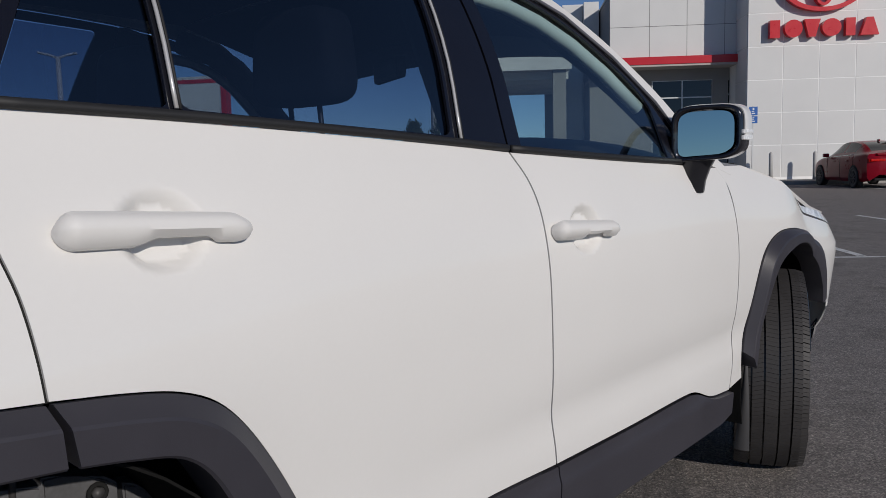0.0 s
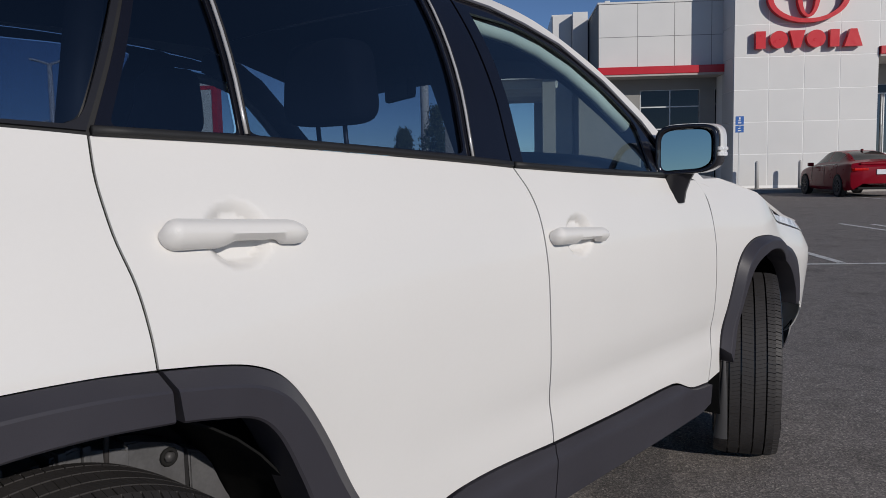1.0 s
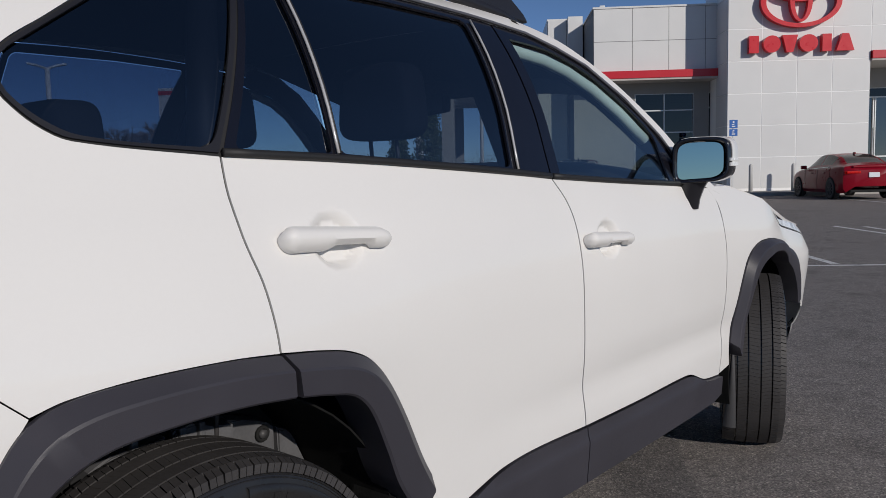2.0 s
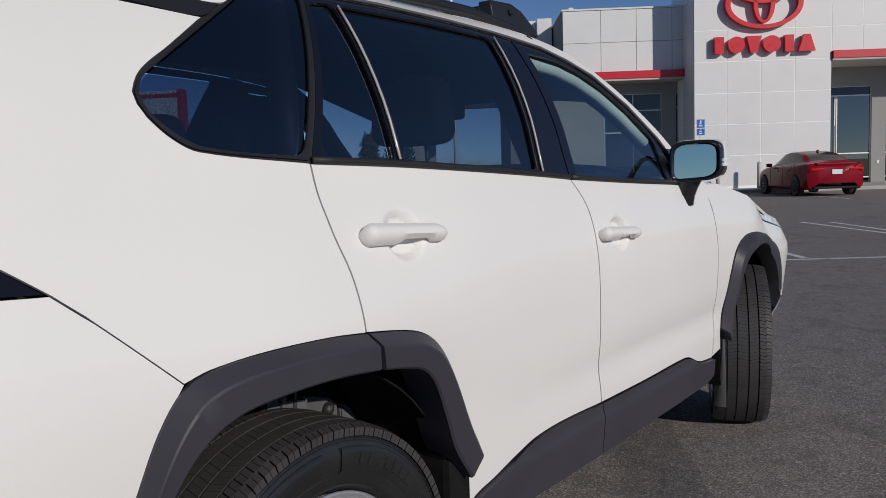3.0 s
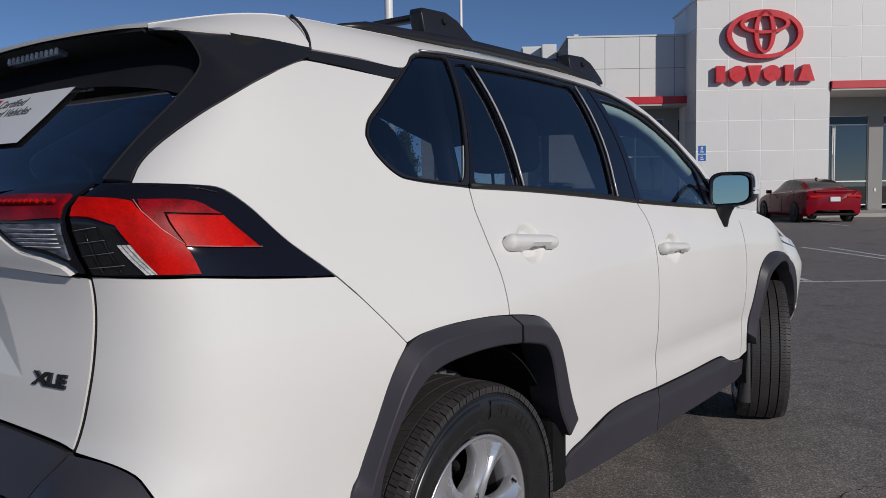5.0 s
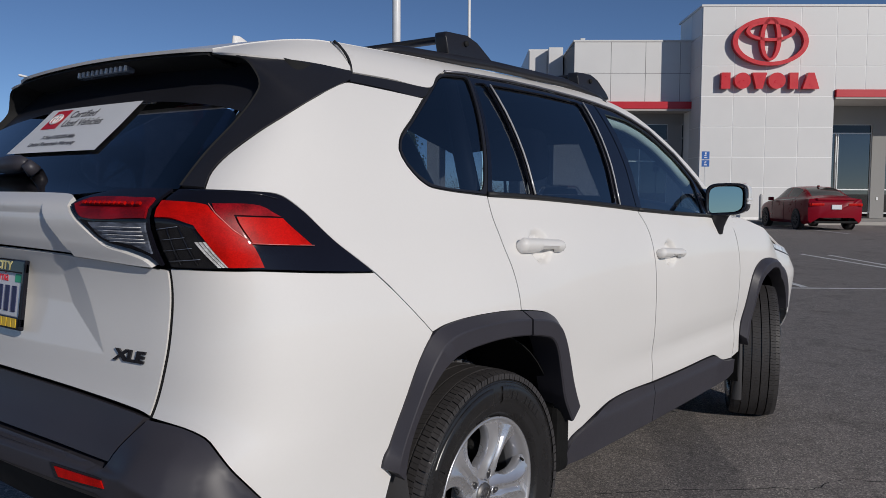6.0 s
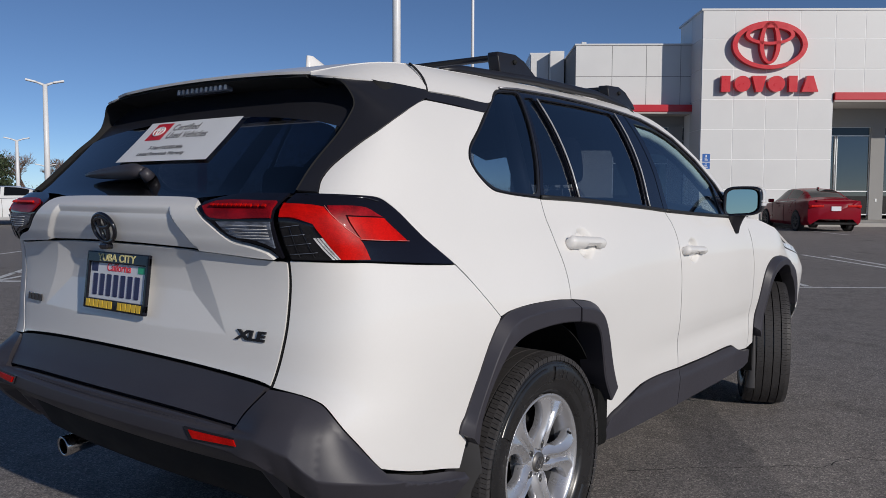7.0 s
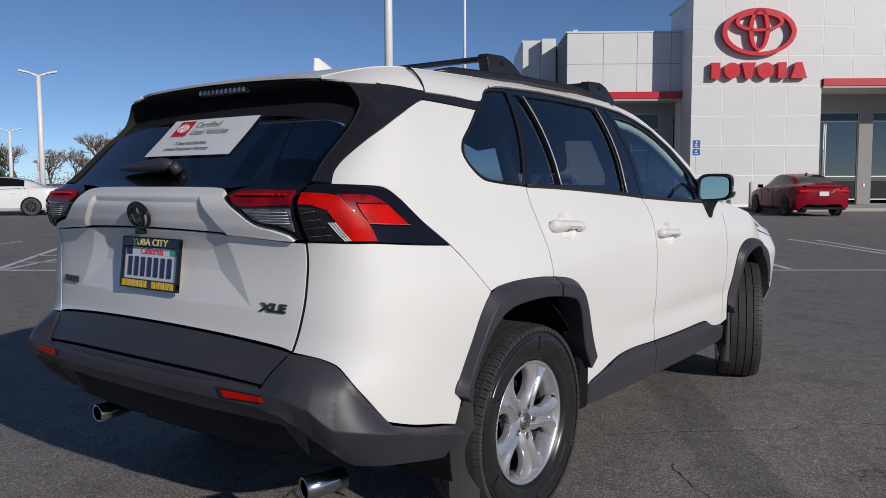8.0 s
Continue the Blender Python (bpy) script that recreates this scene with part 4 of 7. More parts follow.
for s, z in HOOD_EDGE:
    p = skin(s, z, nose_lean(s, z))
    u = (s - 2.06) / 1.34
    hood_rows.append([(p[0] * q, p[1] + 0.20 * (1 - q * q) * (1 - 0.2 * u), z + (0.030 + 0.05 * u) * (1 - q ** 4)) for q in (-1 + j / 10 for j in range(21))])
part("bonnet", solid(*sheet(hood_rows), 0.012), PAINT, car)
FMID = YF + LC + XR
front_poly = [(2.945, 0.50), (2.985, 0.70), (2.975, 0.825), (3.25, 0.77), (3.46, 0.785), (FMID, 0.80), (FMID, 0.36), (3.10, 0.36)]
for side in (1, -1):
    panel("front_bumper", front_poly, PAINT, car, side=side, shape=nose_lean)
    panel("grille", [(3.41, 0.825), (3.46, 0.79), (FMID, 0.805), (FMID, 0.86)], PLASTIC, car, side=side, shape=nose_lean)
    panel("chin", [(3.04, 0.43), (3.10, 0.355), (FMID, 0.355), (FMID, 0.24), (3.09, 0.24), (3.04, 0.34)], PLASTIC, car, side=side)
for side in (1, -1):
    rail = [(side * 0.560, -0.10, 1.612), (side * 0.560, 0.0, 1.626), (side * 0.556, 0.5, 1.643), (side * 0.556, 1.0, 1.641), (side * 0.568, 1.24, 1.614), (side * 0.580, 1.36, 1.584)]
    part("roof_rail", mesh_from("roof_rail", *tube(rail, [0.008, 0.015, 0.017, 0.017, 0.014, 0.006], 10)), SATIN, car, "satin black roof rail")
for y, zc in ((0.335, 1.716), (1.21, 1.690)):
    bar = []
    for i in range(25):
        q = -1 + i / 12
        c = (q * 0.50, y, zc)
        bar.append([(c[0], y + 0.036 * math.cos(a), c[2] + 0.011 * math.sin(a)) for a in (2 * math.pi * k / 12 for k in range(13))])
    cb = part("cross_bar", mesh_from("cross_bar", *sheet(bar)), SATIN, car, "black roof cross bar")
    for side in (1, -1):
        bm = bmesh.new()
        prof = [(-0.085, -0.082), (0.185, -0.082), (0.160, -0.058), (0.075, -0.010), (0.030, 0.010), (-0.085, 0.006), (-0.100, -0.010)]
        vs = [[bm.verts.new((side * (0.545 + dx - 0.012 * (b > 0)), y + a, zc + b)) for a, b in prof] for dx in (-0.030, 0.018)]
        bm.faces.new(vs[0]), bm.faces.new(vs[1][::-1])
        for i in range(len(prof)):
            k = (i + 1) % len(prof)
            bm.faces.new((vs[0][i], vs[0][k], vs[1][k], vs[1][i]))
        bmesh.ops.recalc_face_normals(bm, faces=bm.faces[:])
        bmesh.ops.bevel(bm, geom=bm.edges[:], offset=0.007, segments=2, affect="EDGES", profile=0.6)
        for f in bm.faces:
            f.smooth = True
        foot = part("bar_foot", bm, SATIN, cb)
        part("lock", mesh_from("lock", *tube([(side * 0.556, y + 0.01, zc - 0.022), (side * 0.566, y + 0.01, zc - 0.022)], 0.009, 12)), DARK, cb)
seam_line = [(q * 0.576, -0.2905, 1.6035 + 0.012 * (1 - abs(q) ** 2.2)) for q in (-1 + k / 12 for k in range(25))]
part("roof_seam", mesh_from("roof_seam", *tube(seam_line, 0.0045, 6)), SEAL, car)
for side in (1, -1):
    part("roof_seam", mesh_from("roof_seam", *tube([skin(-0.286 - 0.030 * u * u, 1.605 - 0.092 * u, 0.001, side) for u in (k / 8 for k in range(9))], 0.0045, 6)), SEAL, car)
# aerial fin
fin = []
for i in range(9):
    u = i / 8
    z = 1.612 + 0.094 * u
    y0, y1, w = -0.172 + 0.012 * u, 0.02 - 0.150 * u ** 1.6, 0.030 * (1 - 0.75 * u)
    fin.append([(w * math.sin(a), (y0 + y1) / 2 + (y1 - y0) / 2 * math.cos(a), z) for a in (2 * math.pi * k / 16 for k in range(17))])
part("aerial_fin", mesh_from("aerial_fin", *sheet(fin)), PAINT, car, "white shark-fin aerial")

# ---- door mirrors ----
MIRROR = surface("silvered_mirror", (0.40, 0.50, 0.50), 0.01, metal=1.0, vary=0.0, bump=0.0)


def oval(cx, cz, gx, gz, a):
    """A rounded square outline, taller on its outer side."""
    ca, sa = math.cos(a), math.sin(a)
    return cx + gx * math.copysign(abs(ca) ** 0.42, ca), cz + gz * math.copysign(abs(sa) ** 0.42, sa) * (1 - (0.42 * max(0.0, 0.5 + 0.5 * ca) - 0.06 if sa < 0 else 0.10 * max(0.0, -ca)))


def mirror_ring(y, k, shift, side, a0=0.0, a1=2 * math.pi, n=40):
    out = []
    for i in range(n + 1):
        a = a0 + (a1 - a0) * i / n
        x, z = oval(0.940 - shift, 1.176, 0.084 * k, 0.078 * k, a)
        out.append((side * x, y + 0.35 * (x - 0.90), z))
    return out


for side in (1, -1):
    rows = [mirror_ring(y, k, sh, side) for y, k, sh in ((1.806, 0.83, 0.0), (1.790, 0.85, 0.0), (1.786, 0.98, 0.0), (1.795, 1.0, 0.0), (1.84, 1.0, 0.0), (1.875, 0.90, 0.012), (1.90, 0.62, 0.03), (1.91, 0.25, 0.05))]
    mir = part("door_mirror", mesh_from("door_mirror", *sheet(rows)), PIANO, car, "mirror with white cap and black housing")
    cap = [mirror_ring(y, k, sh, side, math.pi * -0.02, math.pi * 0.98) for y, k, sh in ((1.800, 1.02, -0.002), (1.84, 1.03, -0.003), (1.877, 0.94, 0.010), (1.905, 0.66, 0.03), (1.917, 0.28, 0.05))]
    part("mirror_cap", solid(*sheet(cap), 0.003), PAINT, mir, "white cap")
    gl = [Vector(p) + Vector((0, 0.014 * (p[2] - 1.176), 0)) for p in mirror_ring(1.798, 0.80, 0.004, side)[:-1]]
    part("mirror_glass", mesh_from("mirror_glass", gl, [tuple(range(len(gl)))], False), MIRROR, mir, "silvered mirror glass")
    sig = boxes(((-0.010, -0.030, 0.0), (0.008, 0.035, 0.011), 0.003, Matrix.Translation((side * 1.022, 1.862, 1.176))), ((-0.010, -0.030, -0.016), (0.008, 0.030, -0.004), 0.003, Matrix.Translation((side * 1.022, 1.862, 1.176))))
    part("indicator", sig, REFLECTOR, mir, "clear indicator")
    arm = []
    for u in (0, 0.35, 0.7, 1.0):
        cx, cy, cz = 0.872 + 0.030 * u ** 2, 1.862 - 0.02 * u, 1.022 + 0.095 * u
        arm.append([(side * (cx + (0.036 + 0.012 * u) * math.cos(a)), cy + (0.040 + 0.012 * u) * math.sin(a), cz) for a in (2 * math.pi * k / 14 for k in range(15))])
    part("mirror_arm", mesh_from("mirror_arm", *sheet(arm)), SATIN, mir)

# ---- inner shell, so that no gap shows daylight ----


def inner_shell():
    rows = []
    for z in (0.36, 0.50, 0.65, 0.80, 0.95, 1.08, 1.12):
        row = []
        for i in range(61):
            s = 2.30 - (2.30 - MID) * i / 60
            row.append(skin(s, z, -0.055))
        left = [Vector((-p.x, p.y, p.z)) for p in row[-2::-1]]
        rows.append(row + left)
    return rows


rows = inner_shell()
vid, verts, faces = {}, [], []
for i, row in enumerate(rows):
    for j, p in enumerate(row):
        if (p.y ** 2 + (p.z - 0.40) ** 2 > 0.42 ** 2) and ((p.y - 2.69) ** 2 + (p.z - 0.40) ** 2 > 0.42 ** 2):
            vid[i, j] = len(verts)
            verts.append(p)
for i in range(len(rows) - 1):
    for j in range(len(rows[0]) - 1):
        q = [(i, j), (i, j + 1), (i + 1, j + 1), (i + 1, j)]
        if all(k in vid for k in q):
            faces.append([vid[k] for k in q])
part("inner_body", mesh_from("inner_body", verts, faces), DARK, car)
ARC0 = {0.0: -0.08, 2.69: 0.13}
for cy in (0.0, 2.69):
    for side in (1, -1):
        liner = [[(side * x, cy + 0.440 * math.cos(a), 0.37 + 0.440 * math.sin(a)) for a in (math.pi * (ARC0[cy] + (1.08 - ARC0[cy]) * k / 28) for k in range(29))] for x in (0.58, 0.66, 0.74, 0.82, 0.872)]
        part("wheel_liner", solid(*sheet(liner), 0.004), LINER, car, "felt wheel arch liner")
        # inner wall of the arch, its deep shade painted near-black
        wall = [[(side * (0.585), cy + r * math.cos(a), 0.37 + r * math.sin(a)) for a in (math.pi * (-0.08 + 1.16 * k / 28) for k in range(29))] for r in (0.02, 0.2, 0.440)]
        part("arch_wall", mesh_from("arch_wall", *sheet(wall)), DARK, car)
INNER_STEEL = surface("painted_inner_steel", (0.10, 0.10, 0.105), 0.55, vary=0.25, scale=14, fine=160, bump=0.2)
# pressed plates, strap and bolt inside the rear arch
for side in (1, -1):
    for top in ([(0.205, 0.40), (0.205, 0.678), (0.235, 0.672), (0.262, 0.664), (0.300, 0.650), (0.318, 0.636), (0.318, 0.40)],
                [(0.326, 0.40), (0.326, 0.632), (0.350, 0.622), (0.372, 0.600), (0.398, 0.535), (0.425, 0.490), (0.425, 0.40)],
                [(0.060, 0.40), (0.060, 0.700), (0.100, 0.706), (0.140, 0.692), (0.190, 0.682), (0.190, 0.40)],
                [(-0.10, 0.40), (-0.10, 0.672), (-0.06, 0.690), (0.025, 0.694), (0.045, 0.696), (0.045, 0.40)]):
        bm = bmesh.new()
        depth = 0.03 if top[0][0] > 0.1 else 0.07
        outer = [bm.verts.new((side * (0.60 + depth), y, z)) for y, z in top]
        inner = [bm.verts.new((side * 0.60, y, z + 0.006)) for y, z in top]
        bm.faces.new(outer)
        for k in range(len(top) - 1):
            bm.faces.new((outer[k], outer[k + 1], inner[k + 1], inner[k]))
        bmesh.ops.bevel(bm, geom=[e for e in bm.edges if len(e.link_faces) == 2 and outer[0].co.x == e.verts[0].co.x == e.verts[1].co.x], offset=0.004, segments=2, affect="EDGES")
        bmesh.ops.recalc_face_normals(bm, faces=bm.faces)
        part("arch_plate", bm, INNER_STEEL, car, "grey pressed steel plate")
    for y in (-0.02, 0.075, 0.115):
        part("plate_rib", boxes(((side * 0.655 - 0.025, y - 0.007, 0.60), (side * 0.655 + 0.025, y + 0.007, 0.708), 0.004)), INNER_STEEL, car)
    ring = [(side * 0.635, 0.283 + 0.014 * math.cos(a), 0.632 + 0.014 * math.sin(a)) for a in (2 * math.pi * k / 12 for k in range(13))]
    part("plate_bolt", mesh_from("plate_bolt", *tube([(side * 0.628, 0.283, 0.632), (side * 0.642, 0.283, 0.632)], 0.010, 6)), DARK_FLAP, car)
    part("bolt_washer", mesh_from("bolt_washer", *tube(ring, 0.004, 6, False)), DARK, car)
    part("brake_hose", mesh_from("brake_hose", *tube([(side * 0.66, 0.150, 0.60), (side * 0.675, 0.150, 0.72), (side * 0.66, 0.146, 0.80)], 0.005, 8)), RUBBER, car, "black rubber hose")
for side in (1, -1):
    for (x0, y0, x1, y1), zt, zb, mt in (((0.815, -0.412, 0.902, -0.380), 0.535, 0.170, DARK_FLAP), ((0.822, 2.300, 0.872, 2.285), 0.49, 0.15, SILVER_FLAP)):
        rows = []
        for k in range(9):
            u = k / 8
            z = zt + (zb - zt) * u
            sink = 0.05 * math.sin(math.pi * 0.5 * u) * (1 if y0 < 0 else 0.6)
            rows.append([(side * (x0 + (x1 - x0) * q + (0.045 if y0 > 0 else -0.012) * (1 - u) * (1 - q)), y0 + (y1 - y0) * q + sink + 0.018 * q * q, z) for q in (i / 6 for i in range(7))])
        part("mud_guard", solid(*sheet(rows), 0.005), mt, car, "grey mud guard")
    # plastic sill end in the darker liner colour, which paints its shade
    part("sill_end", boxes(((side * 0.82 - 0.07, 0.405, 0.30), (side * 0.82 + 0.07, 0.49, 0.52), 0.02)), LINER, car)

# ---- wheels ----
# alloy darkened for painted shade in barrel and pockets; also the saloons' dark rims
DARK_ALLOY = surface("shade_and_dark_rim_alloy", (0.07, 0.07, 0.075), 0.45, metal=0.5, vary=0.1)


def wheel(name, m, side):
    """Tyre with cut tread, alloy rim with five split spokes, hub cap, nuts and brake disc; the outer face is +x."""
    hub = thing("w", "", "wheel")
    hub.name = name
    for k in ("category",):
        del hub[k]
    hub.parent = car
    prof = [(-0.088, 0.226), (-0.100, 0.236), (-0.113, 0.265), (-0.117, 0.290), (-0.113, 0.318), (-0.104, 0.338), (-0.092, 0.3425), (0.092, 0.3425), (0.104, 0.338), (0.1135, 0.318), (0.1165, 0.300), (0.1175, 0.296), (0.117, 0.288), (0.1145, 0.265), (0.109, 0.245), (0.1085, 0.240), (0.100, 0.234), (0.088, 0.222)]
    tyre = part("tyre", mesh_from("tyre", *spin(prof, 96)), SIDEWALL, hub, "black tyre")
    verts, faces = [], []

    def block(x0, x1, a0, a1, r0, r1, skew=0.0):
        k = len(verts)
        for x, da in ((x0, -skew), (x1, skew)):
            for a in (a0 + da, a1 + da):
                for r in (r0, r1):
                    rr = r - 0.0042 * (abs(x) / 0.10) ** 6
                    verts.append((x, rr * math.cos(a), rr * math.sin(a)))
        for f in ((0, 1, 3, 2), (4, 6, 7, 5), (0, 4, 5, 1), (2, 3, 7, 6), (1, 5, 7, 3)):
            faces.append([k + i for i in f])
    nblk = 76
    for x0, x1, skew, gapf in ((-0.113, -0.092, 0.006, 0.12), (-0.092, -0.066, 0.006, 0.08), (-0.0605, -0.0255, -0.012, 0.03), (-0.020, 0.020, 0.010, 0.02), (0.0255, 0.0605, -0.012, 0.03), (0.066, 0.092, 0.006, 0.08), (0.092, 0.113, 0.006, 0.12)):
        for i in range(nblk):
            a0, a1 = 2 * math.pi * i / nblk, 2 * math.pi * (i + 1 - gapf) / nblk
            am = (a0 + a1) / 2
            block(x0, x1, a0, am - 0.0016, 0.339, 0.3545, skew)
            block(x0, x1, am + 0.0016, a1, 0.339, 0.3545, skew)
    part("tread", mesh_from("tread", verts, faces, False), RUBBER, tyre, "ribbed tread")
    # raised pads, bars and lettering blocks on the sidewall
    for a0, a1 in ((58, 116), (-8, 50), (238, 296), (172, 230)):
        rows = []
        for x, rr, trim in ((0.1165, 0.313, 0.0), (0.1196, 0.310, 0.5), (0.1200, 0.294, 0.7), (0.1194, 0.270, 0.7), (0.1140, 0.262, 0.0)):
            rows.append([(x, rr * math.cos(a), rr * math.sin(a)) for a in (radians(a0 + trim + (a1 - a0 - 2 * trim) * k / 16) for k in range(17))])
        part("sidewall_pad", mesh_from("sidewall_pad", *sheet(rows)), SIDEWALL, tyre)
    for rr in (0.322, 0.327):
        part("sidewall_rib", mesh_from("sidewall_rib", *tube([(0.1125 - (rr - 0.322) * 0.45, rr * math.cos(a), rr * math.sin(a)) for a in (2 * math.pi * k / 72 for k in range(73))], 0.0011, 5, False)), SIDEWALL, tyre)
    for j in range(2):
        for i in range(7):
            a = radians(38 - 5.2 * i + 180 * j)
            if i == 2:
                continue
            mm = Euler((a - math.pi / 2, 0, 0)).to_matrix().to_4x4() @ Matrix.Translation((0.1199, 0, 0.288))
            part("sidewall_mark", boxes(((-0.0012, -0.0085, -0.0115), (0.0015, 0.0085, 0.0115), 0.0, mm)), SIDEWALL, tyre)
    rim = part("rim", mesh_from("rim", *spin([(0.050, 0.198), (0.075, 0.209), (0.090, 0.2215), (0.0965, 0.2225), (0.0975, 0.216), (0.090, 0.209), (0.078, 0.2015), (0.055, 0.190), (0.03, 0.187)], 72)), ALLOY, hub, "silver five-spoke alloy rim")
    # barrel coloured dark in place of the shade behind the spokes
    part("barrel", mesh_from("barrel", *spin([(-0.09, 0.205), (-0.088, 0.222), (-0.075, 0.219), (-0.06, 0.200), (0.05, 0.198), (0.03, 0.187), (-0.055, 0.187), (-0.09, 0.205)], 72)), DARK_ALLOY, rim, "inner barrel darkened to paint its shade")
    # added near-black disc that paints the shade behind the spoke holes
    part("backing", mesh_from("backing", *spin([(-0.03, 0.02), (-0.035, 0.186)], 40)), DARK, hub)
    for i in range(5):
        rot = Euler((2 * math.pi * i / 5 + radians(14), 0, 0)).to_matrix().to_4x4()
        rows = []
        for k in range(15):
            u = k / 14
            r = 0.040 + (0.208 - 0.040) * u
            w = curve([(0.04, 0.034), (0.075, 0.042), (0.10, 0.035), (0.13, 0.038), (0.16, 0.050), (0.185, 0.080), (0.208, 0.138)], r)
            xo = 0.066 + 0.016 * math.sin(u * 2.2) + 0.004 * u
            cut = 0.003 * max(0.0, min(1.0, (u - 0.25) / 0.3))
            sec = [(-1.0, -0.030), (-1.0, -0.011), (-0.94, -0.006), (-0.46, 0.000), (-0.36, 0.005), (-0.28, 0.004), (-0.15, -cut), (0.15, -cut), (0.28, 0.004), (0.36, 0.005), (0.46, 0.000), (0.94, -0.006), (1.0, -0.011), (1.0, -0.030)]
            rows.append([rot @ Vector((xo + b, w * a, r)) for a, b in sec])
        bm = solid(*sheet(rows), 0.004)
        part("spoke", bm, ALLOY, rim)
    part("hub_face", mesh_from("hub_face", *spin([(0.02, 0.078), (0.052, 0.076), (0.064, 0.066), (0.066, 0.040), (0.074, 0.034), (0.075, 0.0)], 40)), ALLOY, rim)
    cap = part("centre_cap", mesh_from("centre_cap", *spin([(0.072, 0.033), (0.079, 0.031), (0.080, 0.0)], 32)), STEEL, rim, "dark grey centre cap")
    bm = bmesh.new()
    for rx, rz in ((0.022, 0.016), (0.007, 0.015), (0.013, 0.005)):
        ell = [(0.0805, rx * math.cos(a), rz * math.sin(a) + (0.006 if rz < 0.01 else 0)) for a in (2 * math.pi * k / 20 for k in range(21))]
        v, f = tube(ell, 0.0016, 5, False)
        bv = [bm.verts.new(q) for q in v]
        for q in f:
            bm.faces.new([bv[t] for t in q])
    part("cap_emblem", bm, CHROME, rim, "bright emblem of plain ovals")
    for i in range(5):
        a = 2 * math.pi * i / 5 + radians(14)
        c = Vector((0, 0.062 * -math.sin(a), 0.062 * math.cos(a)))
        up, sd = Vector((0, -math.sin(a), math.cos(a))), Vector((0, -math.cos(a), -math.sin(a)))
        lip = [c + Vector((0.076, 0, 0)) + up * 0.021 * math.cos(t) + sd * 0.014 * math.sin(t) for t in (2 * math.pi * k / 18 for k in range(19))]
        part("nut_pocket_lip", mesh_from("nut_pocket_lip", *tube(lip, 0.003, 6, False)), ALLOY, rim)
        # flat dark face paints the shade of a sunk pocket
        part("nut_pocket", mesh_from("nut_pocket", [p + Vector((0.0012, 0, 0)) for p in lip[:-1]], [tuple(range(18))], False), DARK_ALLOY, rim, "shaded nut pocket")
        part("wheel_nut", mesh_from("wheel_nut", *tube([(0.060, c.y, c.z), (0.079, c.y, c.z)], 0.0065, 6)), STEEL, rim)
    # disc and caliper carry the same painted shade
    part("brake_disc", mesh_from("brake_disc", *spin([(-0.02, 0.06), (0.0, 0.06), (0.0, 0.145), (-0.02, 0.145)], 48, True)), DARK, hub)
    part("caliper", boxes(((-0.06, 0.08, -0.05), (0.03, 0.16, 0.10), 0.015)), DARK, hub)
    part("valve", mesh_from("valve", *tube([(0.08, 0.185, -0.06), (0.095, 0.178, -0.058)], 0.004, 6)), DARK, rim)
    bpy.context.view_layer.update()
    for o in hub.children_recursive:
        o.matrix_parent_inverse = Matrix.Identity(4)
    hub.matrix_parent_inverse = Matrix.Identity(4)
    hub.matrix_basis = m
    return hub


R_WHEEL = wheel("wheel", pose(0.805, 0.006, 0.3545, 35), 1)
copy_thing(R_WHEEL, pose(0.800, 2.69, 0.3545, 40, 0, 22))
copy_thing(R_WHEEL, pose(-0.805, 0, 0.3545, 70, 0, 180))
copy_thing(R_WHEEL, pose(-0.800, 2.69, 0.3545, 0, 0, 202))

# ---- cabin ----
PALE_TRIM = surface("pale_pillar_trim", (0.78, 0.80, 0.74), 0.8, vary=0.05, fine=400)


def seat(x, y, z, front):
    bm = bmesh.new()
    box(bm, (x - 0.25, y, z), (x + 0.25, y + 0.52, z + 0.16), 0.05)
    box(bm, (x - 0.24, -0.06, 0.0), (x + 0.24, 0.06, 0.66 if front else 0.58), 0.05, Matrix.Translation((0, y + 0.02, z + 0.08)) @ Euler((radians(14 if front else 10), 0, 0)).to_matrix().to_4x4())
    st = part("seat", bm, CLOTH, car, "black cloth seat")
    h = bmesh.new()
    w, hh = (0.135, 0.21) if front else (0.12, 0.15)
    top = Matrix.Translation((x + (0.03 if front and x > 0 else 0), y - (0.14 if front else 0.10), z + (0.907 if front else 0.745)))
    bmesh.ops.create_uvsphere(h, u_segments=24, v_segments=16, radius=1.0)
    for v in h.verts:
        sq = [math.copysign(abs(c) ** 0.42, c) for c in v.co]
        v.co = top @ Vector((sq[0] * w * (1.0 - 0.10 * sq[2]), sq[1] * 0.055, sq[2] * hh / 2))
    for f in h.faces:
        f.smooth = True
    part("headrest", h, CLOTH, st, "black headrest")
    for dx in (-0.05, 0.05):
        part("headrest_post", mesh_from("headrest_post", *tube([top @ Vector((dx, 0, -hh / 2 + 0.01)), top @ Vector((dx, 0.01, -hh / 2 - 0.10))], 0.006, 8)), STEEL, st)


for x in (0.36, -0.36):
    seat(x, 1.06, 0.45, True)
for x in (0.33, 0.0, -0.33):
    seat(x, 0.14, 0.50, False)
part("cabin_floor", boxes(((-0.60, -0.72, 0.38), (0.60, -0.30, 0.42)), ((-0.84, 0.50, 0.36), (0.84, 2.2, 0.42)), ((-0.57, -0.30, 0.37), (0.57, 0.50, 0.42))), CABIN, car)
part("boot_trim", boxes(((-0.56, -0.80, 0.42), (0.56, 0.0, 0.72), 0.02)), CABIN, car)
